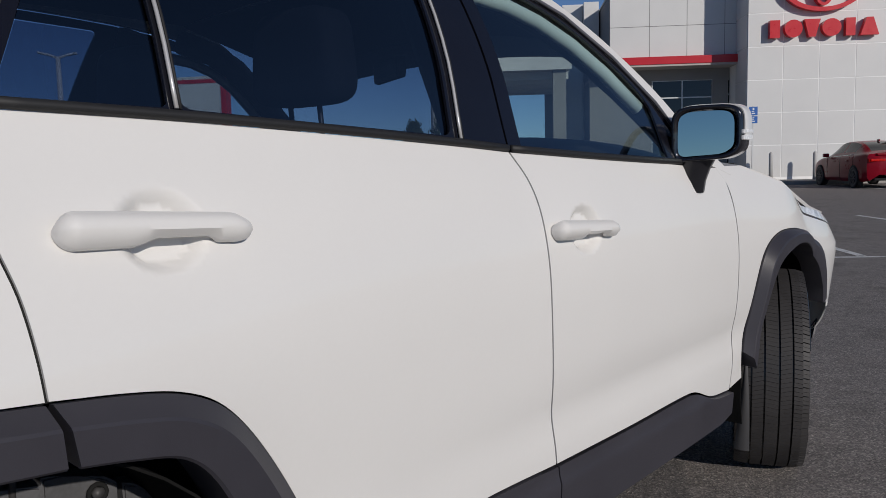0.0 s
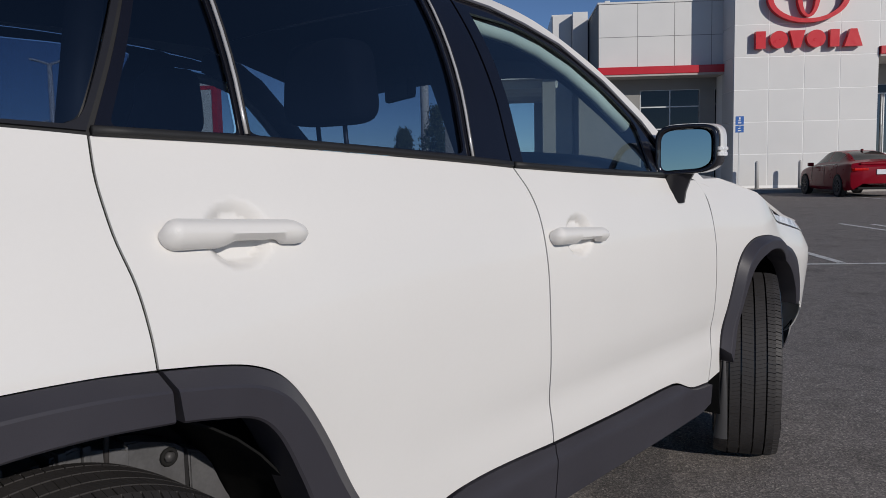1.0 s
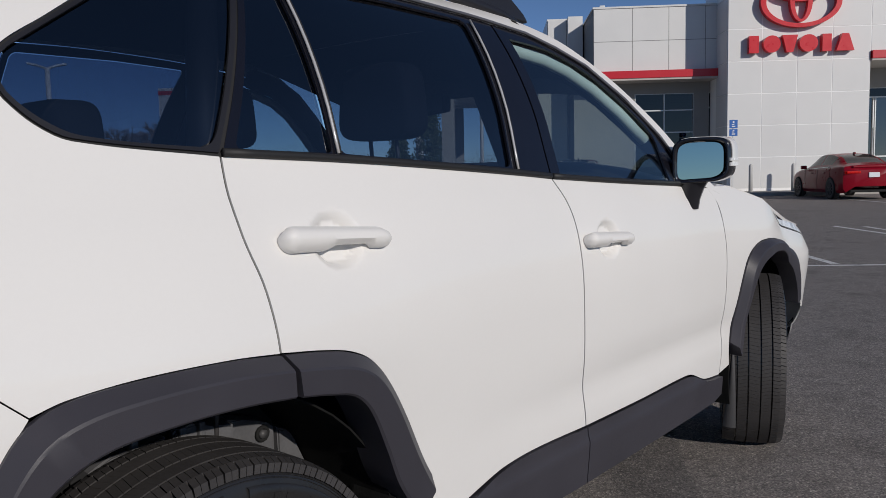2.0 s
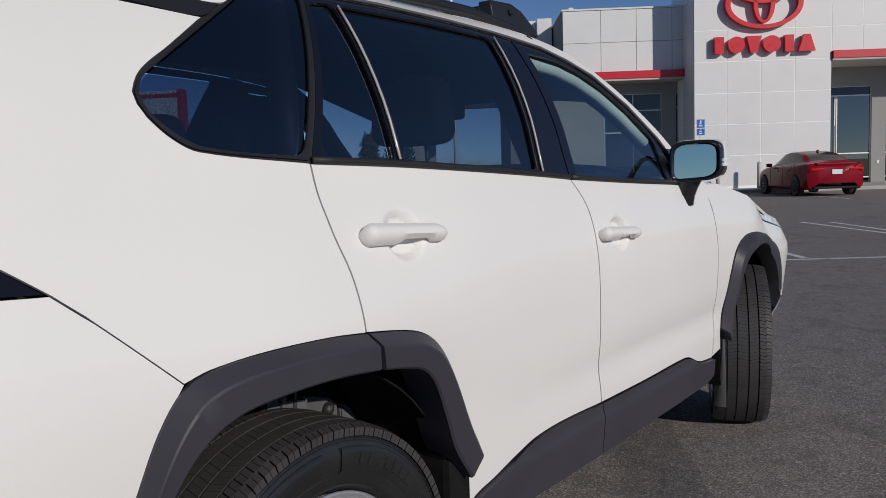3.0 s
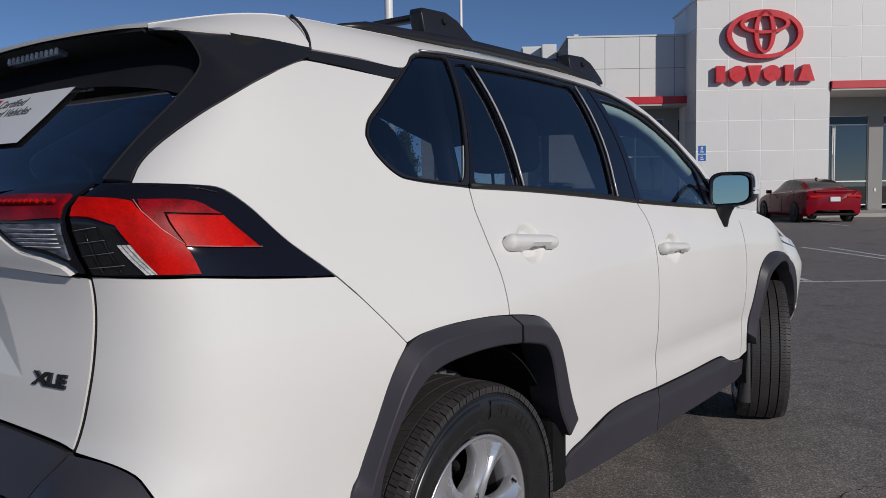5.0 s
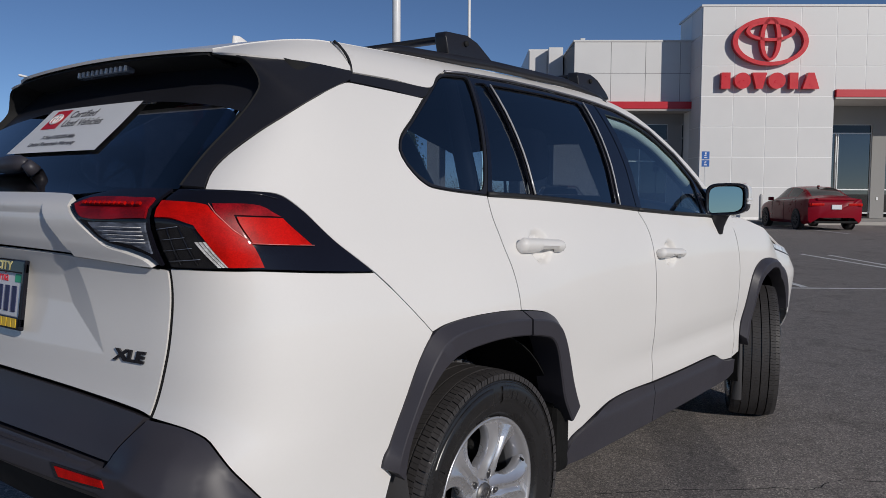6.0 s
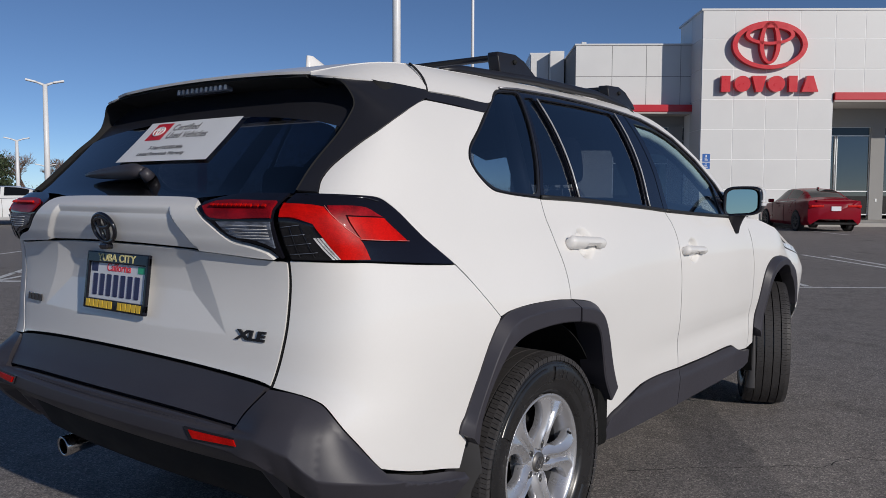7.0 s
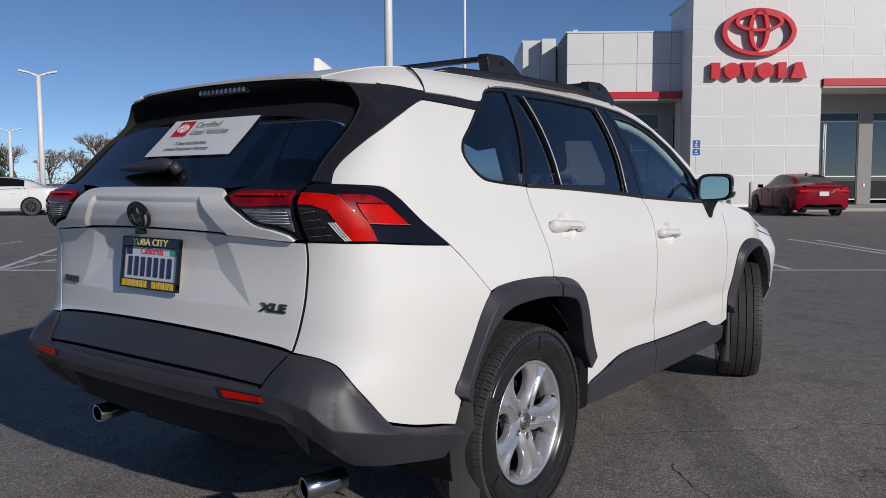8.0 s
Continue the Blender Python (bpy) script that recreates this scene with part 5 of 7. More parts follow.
dash = [[(x, y, z - 0.10 * abs(x / 0.82) ** 4) for x in (-0.80 + 1.60 * i / 16 for i in range(17))] for y, z in ((1.62, 0.62), (1.60, 0.80), (1.62, 1.04), (1.70, 1.15), (1.82, 1.195), (1.96, 1.19), (2.10, 1.13), (2.24, 1.02))]
part("dashboard", mesh_from("dashboard", *sheet(dash)), CABIN, car)
part("screen_display", boxes(((-0.13, 1.585, 1.00), (0.10, 1.605, 1.15), 0.008)), PIANO, car)
wr = [(-0.36 + 0.185 * math.cos(a), 1.44 + 0.07 * math.sin(a), 0.98 + 0.17 * math.sin(a)) for a in (2 * math.pi * k / 32 for k in range(33))]
sw = part("steering_wheel", mesh_from("steering_wheel", *tube(wr, 0.015, 10, False)), CABIN, car)
part("wheel_boss", boxes(((-0.47, 1.44, 0.93), (-0.25, 1.50, 1.02), 0.02)), CABIN, sw)
lining = [[(q * (curve(SECTION, 1.58) - 0.02), y, z + 0.022 * (1 - q * q)) for q in (-1 + j / 8 for j in range(17))] for y, z in ((-0.27, 1.575), (0.2, 1.588), (0.7, 1.596), (1.24, 1.586))]
part("headlining", mesh_from("headlining", *sheet(lining)), LINING, car)
head = [[(q * (0.62 - 0.01 * k), 1.235 + 0.092 * k + 0.07 * (1 - q * q), 1.590 - 0.030 * k + 0.045 * (1 - q * q)) for q in (-1 + j / 8 for j in range(17))] for k in range(7)]
part("sun_visors", mesh_from("sun_visors", *sheet(head)), LINING, car)
mv = boxes(((-0.12, -0.015, -0.032), (0.12, 0.015, 0.032), 0.014, Matrix.Translation((0.10, 1.485, 1.395)) @ Matrix.Rotation(radians(-27), 4, "Z")))
part("cabin_mirror", mv, CABIN, car, "black cabin mirror")
for side in (1, -1):
    # inner pillars and door tops
    for a, b, r in (((0.995, 1.12), (1.055, 1.58), 0.045), ((0.06, 1.16), (0.22, 1.58), 0.03)):
        part("inner_pillar", mesh_from("inner_pillar", *tube([skin(a[0], a[1], -0.05, side), skin(b[0], b[1], -0.05, side)], r, 8)), CABIN, car)
    ap = [skin(s, z - 0.035, -0.045, side) for s, z in PILLAR_TOP[1:]]
    part("inner_pillar", mesh_from("inner_pillar", *tube(ap, 0.042, 8)), LINING, car)
    edge_in = [skin(s, z - 0.010, -0.028, side) for s, z in ((1.13, 1.523), (1.30, 1.505), (1.40, 1.477), (1.50, 1.428), (1.60, 1.358), (1.71, 1.268))]
    part("pillar_trim", mesh_from("pillar_trim", *tube(edge_in, 0.018, 8)), PALE_TRIM, car, "pale grey pillar trim")
    row = [[skin(s, curve([(-0.3, 1.20), (0.07, 1.185), (1.05, 1.125), (2.0, 1.08)], s) - dz, -o, side) for s in (-0.30 + 2.3 * i / 20 for i in range(21))] for dz, o in ((0.02, 0.02), (0.0, 0.03), (0.0, 0.08), (0.10, 0.10), (0.25, 0.10))]
    part("door_lining", mesh_from("door_lining", *sheet(row)), CABIN, car)
    q = [[skin(s, z, -0.035, side) for s, z in line] for line in ([(-0.30, 1.10), (-0.75, 1.10)], [(-0.30, 1.25), (-0.74, 1.25)], [(-0.30, 1.36), (-0.62, 1.36)], [(-0.20, 1.47), (-0.36, 1.46)])]
    part("quarter_lining", mesh_from("quarter_lining", *sheet(q)), CABIN, car)

# ---- badges, plate, sticker, wiper ----
def rear_pose(x, z, off):
    """On the tailgate: x to the right as seen from behind, y up it, z outwards."""
    p, px, pz = skin(MID + x, z, off), skin(MID + x + 0.01, z, off), skin(MID + x, z + 0.01, off)
    ex = (px - p).normalized()
    n = ex.cross(pz - p).normalized()
    if n.y > 0:
        n = -n
    ey = n.cross(ex)
    return Matrix.Translation(p) @ Matrix((ex, ey, n)).transposed().to_4x4()


def ovals(m, specs, bar, sides=8):
    bm = bmesh.new()
    for cx, cy, rx, ry in specs:
        ell = [m @ Vector((cx + rx * math.cos(a), cy + ry * math.sin(a), 0)) for a in (2 * math.pi * k / 40 for k in range(41))]
        v, f = tube(ell, bar, sides, False)
        bv = [bm.verts.new(q) for q in v]
        for q in f:
            fc = bm.faces.new([bv[t] for t in q])
            fc.smooth = True
    return bm


part("emblem", ovals(rear_pose(0.0, 1.114, 0.015), ((0, 0, 0.055, 0.042), (0, 0.004, 0.018, 0.038), (0, 0.017, 0.037, 0.015)), 0.0062), PIANO, hatch, "black emblem of plain ovals")
shear = Matrix.Identity(4)
shear[0][1] = 0.25
words("trim_badge", "XLE", 0.034, rear_pose(0.562, 0.839, 0.003) @ shear, PIANO, hatch, 0.002, width=0.102, bold=0.0016)
bm = bmesh.new()
for i in range(4):
    mb = rear_pose(-0.60 + 0.030 * i, 0.862, 0.004)
    box(bm, (-0.012, -0.012, -0.001), (0.012, 0.012, 0.004), 0.002, mb)
part("model_badge", bm, PIANO, hatch, "small black badge of plain bars")

plate_m = Matrix.Translation((0.0, -0.908, 0.950)) @ Euler((radians(90 - 7), 0, 0)).to_matrix().to_4x4()
PLATE_WHITE = surface("number_plate_white", (0.72, 0.73, 0.76), 0.35, vary=0.04, bump=0.02)
INK = surface("navy_plate_ink", (0.03, 0.035, 0.10), 0.5, vary=0.1, bump=0)
YELLOW = surface("yellow_lettering", (0.80, 0.52, 0.04), 0.45, vary=0.05, bump=0)
CREAM = surface("cream_lettering", (0.75, 0.66, 0.30), 0.45, vary=0.05, bump=0)
RED_INK = surface("red_script_ink", (0.65, 0.03, 0.05), 0.5, vary=0.05, bump=0)
GREEN_TAG = surface("green_tag", (0.04, 0.42, 0.22), 0.5, vary=0.05, bump=0)
plate = part("number_plate", boxes(((-0.150, -0.074, 0.0), (0.150, 0.074, 0.006), 0.001, plate_m)), PLATE_WHITE, hatch, "white number plate in a black frame")
part("plate_frame", boxes(((-0.163, 0.052, 0.002), (0.163, 0.086, 0.014), 0.004, plate_m), ((-0.163, -0.086, 0.002), (0.163, -0.054, 0.014), 0.004, plate_m), ((-0.163, -0.080, 0.002), (-0.149, 0.080, 0.014), 0.004, plate_m), ((0.149, -0.080, 0.002), (0.163, 0.080, 0.014), 0.004, plate_m)), BLACK_LENS, plate, "black plate frame")
words("frame_lettering", "YUBA CITY", 0.030, plate_m @ Matrix.Translation((0.0, 0.059, 0.0145)), CREAM, plate, width=0.20, bold=0.0006)
for i in range(12):
    if i != 6:
        part("frame_bar", boxes(((-0.145 + 0.0245 * i, -0.080, 0.013), (-0.126 + 0.0245 * i, -0.058, 0.0155), 0.0, plate_m)), YELLOW, plate, "yellow bar")
words("plate_script", "California", 0.034, plate_m @ Matrix.Translation((0.005, 0.030, 0.0065)), RED_INK, plate, width=0.125)
for i in range(7):
    x = -0.128 + 0.0368 * i
    part("plate_bar", boxes(((x, -0.044, 0.005), (x + 0.024, 0.020, 0.0072), 0.003, plate_m)), INK, plate, "dark blue bar")
part("plate_tag", boxes(((0.105, 0.030, 0.005), (0.142, 0.050, 0.0075), 0, plate_m)), GREEN_TAG, plate, "green tag")
part("plate_tag", boxes(((-0.142, 0.026, 0.005), (-0.108, 0.052, 0.0072), 0, plate_m)), INK, plate, "small dark tag")
part("tailgate_switch", boxes(((-0.020, -0.012, -0.010), (0.020, 0.012, 0.008), 0.006, Matrix.Translation((-0.012, -0.938, 1.058)))), PIANO, hatch)

PAPER = surface("white_sticker", (0.72, 0.73, 0.74), 0.55, vary=0.03, bump=0.05)
STICK_RED = surface("red_sticker_print", (0.58, 0.015, 0.03), 0.5, vary=0.04, bump=0)
GREY_INK = surface("grey_print", (0.10, 0.10, 0.11), 0.6, vary=0.05, bump=0)
st_lo, st_hi = skin(MID, 1.306, 0.004), skin(MID, 1.440, 0.004)
RISE = 0.134 / (st_hi - st_lo).length
H, ST_X, ST_Z = (st_hi - st_lo).length / 2, -0.012, 1.373


def on_screen(me, off):
    """Lays a flat mesh (x right, y up, z out) on the curve of the rear glass."""
    for v in me.vertices:
        v.co = skin(MID + ST_X + v.co.x, ST_Z + v.co.y * RISE, off + v.co.z)
    return me


def flat_grid(x0, y0, x1, y1, n=16):
    return mesh_from("flat", *sheet([[(x0 + (x1 - x0) * i / n, y, 0) for i in range(n + 1)] for y in (y0, (y0 + y1) / 2, y1)]))


sticker = part("window_sticker", on_screen(flat_grid(-0.238, -H, 0.238, H), 0.003), PAPER, hatch, "white printed sticker on the rear glass")
part("logo_square", on_screen(flat_grid(-0.185, 0.005, -0.095, H - 0.010, 6), 0.0045), STICK_RED, sticker, "red square")
me = bpy.data.meshes.new("logo_ovals")
bm = ovals(Matrix.Translation((-0.140, (H - 0.005) / 2, 0.0016)), ((0, 0, 0.028, 0.021), (0, 0.002, 0.009, 0.019), (0, 0.009, 0.019, 0.007)), 0.0022, 4)
bm.to_mesh(me)
bm.free()
part("logo_ovals", on_screen(me, 0.0050), PAPER, sticker)
for text, size, x, y, width in (("Certified", 0.042, -0.005, 0.048, 0.135), ("Used Vehicles", 0.042, 0.030, 0.010, 0.205), ("7-Year/100,000-Mile", 0.022, -0.02, -0.042, 0.18), ("Limited Powertrain Warranty", 0.022, -0.02, -0.070, 0.25)):
    on_screen(words("sticker_text", text, size, Matrix.Translation((x, y, 0)), GREY_INK, sticker, 0.0002, width=width, bold=0.0003).data, 0.0048)

wp = [skin(MID + 0.02 - 0.34 * u, 1.258 - 0.004 * u, 0.026 - 0.008 * u) for u in (k / 10 for k in range(11))]
wiper = part("rear_wiper", mesh_from("rear_wiper", *tube(wp, [0.012, 0.022, 0.025, 0.024, 0.022, 0.020, 0.018, 0.016, 0.013, 0.010, 0.005], 10)), PLASTIC, hatch, "black rear wiper")
part("wiper_pivot", mesh_from("wiper_pivot", *tube([skin(MID + 0.03, 1.255, 0.0), skin(MID + 0.03, 1.255, 0.030)], [0.020, 0.014], 16)), PLASTIC, wiper)

# ---- the lot ----
U, V = Vector((0.810, 0.587, 0)).normalized(), Vector((0.587, -0.810, 0)).normalized()
BASE = Vector((-9.6, 31.0, 0.0))


def lot(u, v, z=0.0):
    """A place by the dealership's front: u along it, v out from it."""
    return BASE + U * u + V * v + Vector((0, 0, z))


LOT = Matrix.Translation(BASE) @ Matrix((U, -V, Vector((0, 0, 1)))).transposed().to_4x4()


def asphalt():
    m, nt, b = nodes_of("worn_asphalt")
    v = coords(nt)
    big, mid, fine = noise_of(nt, v, 0.35, 5), noise_of(nt, v, 3.0, 6), noise_of(nt, v, 260.0, 3)
    vor = nt.nodes.new("ShaderNodeTexVoronoi")
    vor.inputs["Scale"].default_value = 165.0
    nt.links.new(v, vor.inputs["Vector"])
    col = ramp(nt, big, [(0.3, (0.225, 0.205, 0.190)), (0.7, (0.330, 0.296, 0.272))])
    col = mixed(nt, 0.45, col, ramp(nt, mid, [(0.3, (0.120, 0.110, 0.106)), (0.7, (0.345, 0.305, 0.280))]))
    stone = ramp(nt, vor.outputs["Color"], [(0.10, (0.030, 0.029, 0.029)), (0.45, (0.150, 0.139, 0.132)), (0.80, (0.39, 0.350, 0.315)), (0.96, (0.80, 0.72, 0.63))])
    col = mixed(nt, 0.60, col, stone)
    patch = ramp(nt, noise_of(nt, v, 7.0, 5, 0.7), [(0.36, (0.62, 0.61, 0.61)), (0.52, (1, 1, 1))])
    col = mixed(nt, 0.55, col, patch, "MULTIPLY")
    # oil stains and sealed strips
    stain = ramp(nt, noise_of(nt, v, 1.1, 3), [(0.60, (1, 1, 1)), (0.72, (0.72, 0.71, 0.70))])
    col = mixed(nt, 1.0, col, stain, "MULTIPLY")
    dot = nt.nodes.new("ShaderNodeVectorMath")
    dot.operation = "DOT_PRODUCT"
    dot.inputs[1].default_value = (0.850 / 4, 0.530 / 4, 0.0)
    nt.links.new(v, dot.inputs[0])
    rag = nt.nodes.new("ShaderNodeMath")
    rag.operation = "MULTIPLY_ADD"
    rag.inputs[1].default_value = 0.014
    nt.links.new(noise_of(nt, v, 14.0, 5), rag.inputs[0])
    nt.links.new(dot.outputs["Value"], rag.inputs[2])
    strip = ramp(nt, rag.outputs[0], [(0.376, (1, 1, 1)), (0.386, (0.74, 0.75, 0.77)), (0.452, (0.70, 0.71, 0.73)), (0.458, (1, 1, 1))])
    col = mixed(nt, 1.0, col, strip, "MULTIPLY")
    nt.links.new(col, b.inputs["Base Color"])
    b.inputs["Roughness"].default_value = 0.85
    # cracks with a shape of their own
    warp = nt.nodes.new("ShaderNodeVectorMath")
    wn_ = nt.nodes.new("ShaderNodeTexNoise")
    wn_.inputs["Scale"].default_value, wn_.inputs["Detail"].default_value = 1.6, 6
    nt.links.new(v, wn_.inputs["Vector"])
    sc = nt.nodes.new("ShaderNodeVectorMath")
    sc.operation = "SCALE"
    sc.inputs["Scale"].default_value = 0.9
    nt.links.new(wn_.outputs["Color"], sc.inputs[0])
    nt.links.new(v, warp.inputs[0])
    nt.links.new(sc.outputs["Vector"], warp.inputs[1])
    cr = nt.nodes.new("ShaderNodeTexVoronoi")
    cr.feature = "DISTANCE_TO_EDGE"
    cr.inputs["Scale"].default_value = 0.45
    nt.links.new(warp.outputs["Vector"], cr.inputs["Vector"])
    crack = ramp(nt, cr.outputs["Distance"], [(0.0, (1, 1, 1)), (0.0050, (0, 0, 0))])
    gate = ramp(nt, noise_of(nt, v, 0.6, 3), [(0.56, (0, 0, 0)), (0.64, (1, 1, 1))])
    both_ = mixed(nt, 1.0, crack, gate, "MULTIPLY")
    col2 = mixed(nt, both_, col, (0.012, 0.012, 0.012))
    nt.links.new(col2, b.inputs["Base Color"])
    bumped(nt, b, mixed(nt, 0.5, fine, vor.outputs["Distance"]), 0.9, 0.005)
    return m


def ground_mesh():
    """One sheet to the horizon, finer near the car."""
    lines = [-2500, -600, -200, -80, -40, -20, -10, -5, 0, 5, 10, 20, 40, 80, 200, 600, 2500]
    return sheet([[(x, y, 0.0) for x in lines] for y in lines])


tagged(part("ground", mesh_from("ground", *ground_mesh(), False), asphalt()), "worn dark grey asphalt of a parking lot", "ground", kind="structure")


def line_paint():
    m, nt, b = nodes_of("worn_white_line_paint")
    v = coords(nt)
    n1, n2 = noise_of(nt, v, 9, 6), noise_of(nt, v, 90, 4)
    wear = ramp(nt, mixed(nt, 0.5, n1, n2), [(0.38, (0.14, 0.14, 0.14)), (0.47, (0.74, 0.74, 0.72))])
    nt.links.new(wear, b.inputs["Base Color"])
    b.inputs["Roughness"].default_value = 0.7
    return m


LINE = line_paint()


def stripe(a, b, w=0.10):
    a, b = Vector((*a, 0)), Vector((*b, 0))
    d = (b - a).normalized()
    n = Vector((-d.y, d.x, 0)) * w / 2
    k = max(2, int((b - a).length / 0.4))
    rows = [[a + (b - a) * i / k + n * q * (1 + 0.06 * math.sin(i * 7.3)) + Vector((0, 0, 0.004)) for q in (-1, 1)] for i in range(k + 1)]
    tagged(part("parking_line", mesh_from("parking_line", *sheet(rows), False), LINE), "worn white painted parking line", "road marking", "parking lines", "structure")


stripe((-14.0, -0.60), (9.0, 15.96))
for k in range(-9, 7):
    p = Vector((-0.49, 9.25, 0)) + U * 2.75 * k
    stripe((p.x, p.y), tuple((p - V * 5.6)[:2]))
stripe((-2.06, 15.33), (1.2, 11.35))
stripe((-9.4, 2.7), (-12.8, 5.5))
for k in range(3):
    p = Vector((-9.5 - 0.9 * k, 2.75 + 0.75 * k, 0))
    stripe((p.x, p.y), (p.x + 2.2, p.y + 1.55))
for k in range(5):
    a = lot(-9 + 5.4 * k, 8.6)
    stripe((a.x, a.y), tuple((a - V * 5.0)[:2]))


# ---- dealership ----
PANEL = surface("white_metal_panel", (0.66, 0.66, 0.65), 0.45, vary=0.03, scale=0.8, fine=40, bump=0.05)
JOINT = surface("pale_panel_joint", (0.88, 0.88, 0.87), 0.6, vary=0.02, bump=0)
DARK_JOINT = surface("grey_panel_joint", (0.20, 0.20, 0.20), 0.7, vary=0.05, bump=0)
BAND = surface("red_metal_fascia", (0.52, 0.010, 0.022), 0.35, vary=0.04, scale=1.0, bump=0.03)
SIGN = surface("red_sign_face", (0.60, 0.012, 0.020), 0.3, vary=0.04, bump=0)
CONCRETE = surface("pale_concrete", (0.40, 0.38, 0.35), 0.85, vary=0.15, scale=1.5, fine=60, bump=0.4, depth=0.002)
SOFFIT = surface("grey_soffit", (0.46, 0.43, 0.40), 0.7, vary=0.05)
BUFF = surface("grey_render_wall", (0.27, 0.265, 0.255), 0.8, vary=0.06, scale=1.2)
MULLION = surface("dull_aluminium", (0.60, 0.61, 0.61), 0.45, metal=0.3, vary=0.08)
STORE_GLASS = thin_glass("storefront_glass", (0.05, 0.055, 0.06), 0.05)
DOOR_GLASS = thin_glass("entrance_glass", (0.22, 0.21, 0.20), 0.15)
ROOM = surface("dark_showroom_wall", (0.12, 0.12, 0.12), 0.8, vary=0.1)
POLE_WHITE = surface("white_pole_paint", (0.74, 0.74, 0.74), 0.4, vary=0.05, scale=2)
BOLLARD = surface("grey_bollard_paint", (0.48, 0.48, 0.47), 0.6, vary=0.1, scale=4)

building = thing("dealership_building", "white panelled car showroom with red fascia and tower", "building")


def lotpart(name, bm, mat, parent=building, label=""):
    bmesh.ops.transform(bm, matrix=LOT, verts=bm.verts[:])
    return part(name, bm, mat, parent, label)


def block(u0, u1, v0, v1, z0, z1, bevel=0.0):
    """Corners for box() in the lot's frame, where y runs away from the front."""
    return ((min(u0, u1), min(-v0, -v1), z0), (max(u0, u1), max(-v0, -v1), z1), bevel)


TZ = [0.23, 1.45, 2.68, 3.90, 5.13, 6.35, 7.57, 8.72]
TU = [-0.35, 0.95, 2.265, 3.58, 5.00, 6.20, 7.50, 8.80, 10.10, 11.40]
tower = lotpart("tower_core", boxes(block(-0.33, 4.98, -0.008, -3.5, 0.1, 8.70), block(4.98, 11.4, -0.008, -3.5, 5.40, 8.70)), JOINT, label="pale panel joints")
wing = lotpart("wing_core", boxes(block(-5.28, -0.33, -1.608, -9.0, 5.05, 7.62)), DARK_JOINT)
wing2 = lotpart("far_wing", boxes(block(-6.9, -5.3, -6.0, -12, 0.1, 8.05, 0.0), block(-6.0, -5.35, -5.2, -6.0, 0.1, 8.0)), PANEL)
_pieces = []
for i in range(len(TU) - 1):
    for j in range(len(TZ) - 1):
        if TU[i] >= 4.9 and TZ[j] < 5.1:
            continue
        z0 = 5.40 if TU[i] >= 4.9 and j == 4 else TZ[j]
        _pieces.append((tower, block(TU[i] + 0.016, TU[i + 1] - 0.016, 0.0, -0.05, z0 + 0.016, TZ[j + 1] - 0.016)))
for a, b in ((-5.28, -3.72), (-3.72, -2.26), (-2.26, -0.80), (-0.80, -0.34)):
    for z0, z1 in ((5.06, 6.28), (6.28, 7.60)):
        _pieces.append((wing, block(a + 0.011, b - 0.011, -1.60, -1.65, z0 + 0.011, z1 - 0.011)))
for z0, z1 in ((0.2, 2.7), (2.7, 5.4), (5.4, 8.0)):
    _pieces.append((wing2, block(-6.86, -6.03, -5.94, -6.02, z0 + 0.02, z1 - 0.02)))
# tower's side towards the wing
for j in range(len(TZ) - 1):
    _pieces.append((tower, block(-0.36, -0.33, -0.04, -1.60, TZ[j] + 0.016, TZ[j + 1] - 0.016)))
lotpart("roof_cap", boxes(block(-0.40, 11.4, 0.03, -3.6, 8.70, 8.78), block(-5.32, -0.34, -1.56, -9.0, 7.60, 7.67)), PANEL)
lotpart("red_fascia", boxes(block(-5.35, -0.34, -1.30, -9.0, 4.76, 5.06, 0.01)), BAND, label="red metal fascia")
lotpart("red_fascia", boxes(block(5.02, 11.4, 0.12, -2.0, 5.10, 5.40, 0.01)), BAND, label="red metal fascia")
lotpart("canopy_soffit", boxes(block(-5.3, -0.34, -1.34, -4.2, 4.68, 4.76), block(5.02, 11.4, 0.08, -4.2, 5.02, 5.10)), SOFFIT)
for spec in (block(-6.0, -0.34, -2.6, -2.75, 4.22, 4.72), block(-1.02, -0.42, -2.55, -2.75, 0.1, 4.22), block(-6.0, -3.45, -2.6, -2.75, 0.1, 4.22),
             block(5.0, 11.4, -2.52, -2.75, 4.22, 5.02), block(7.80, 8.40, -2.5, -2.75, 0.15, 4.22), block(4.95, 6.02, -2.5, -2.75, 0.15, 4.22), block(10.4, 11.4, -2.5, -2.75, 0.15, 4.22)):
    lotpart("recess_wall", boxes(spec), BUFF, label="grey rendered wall")


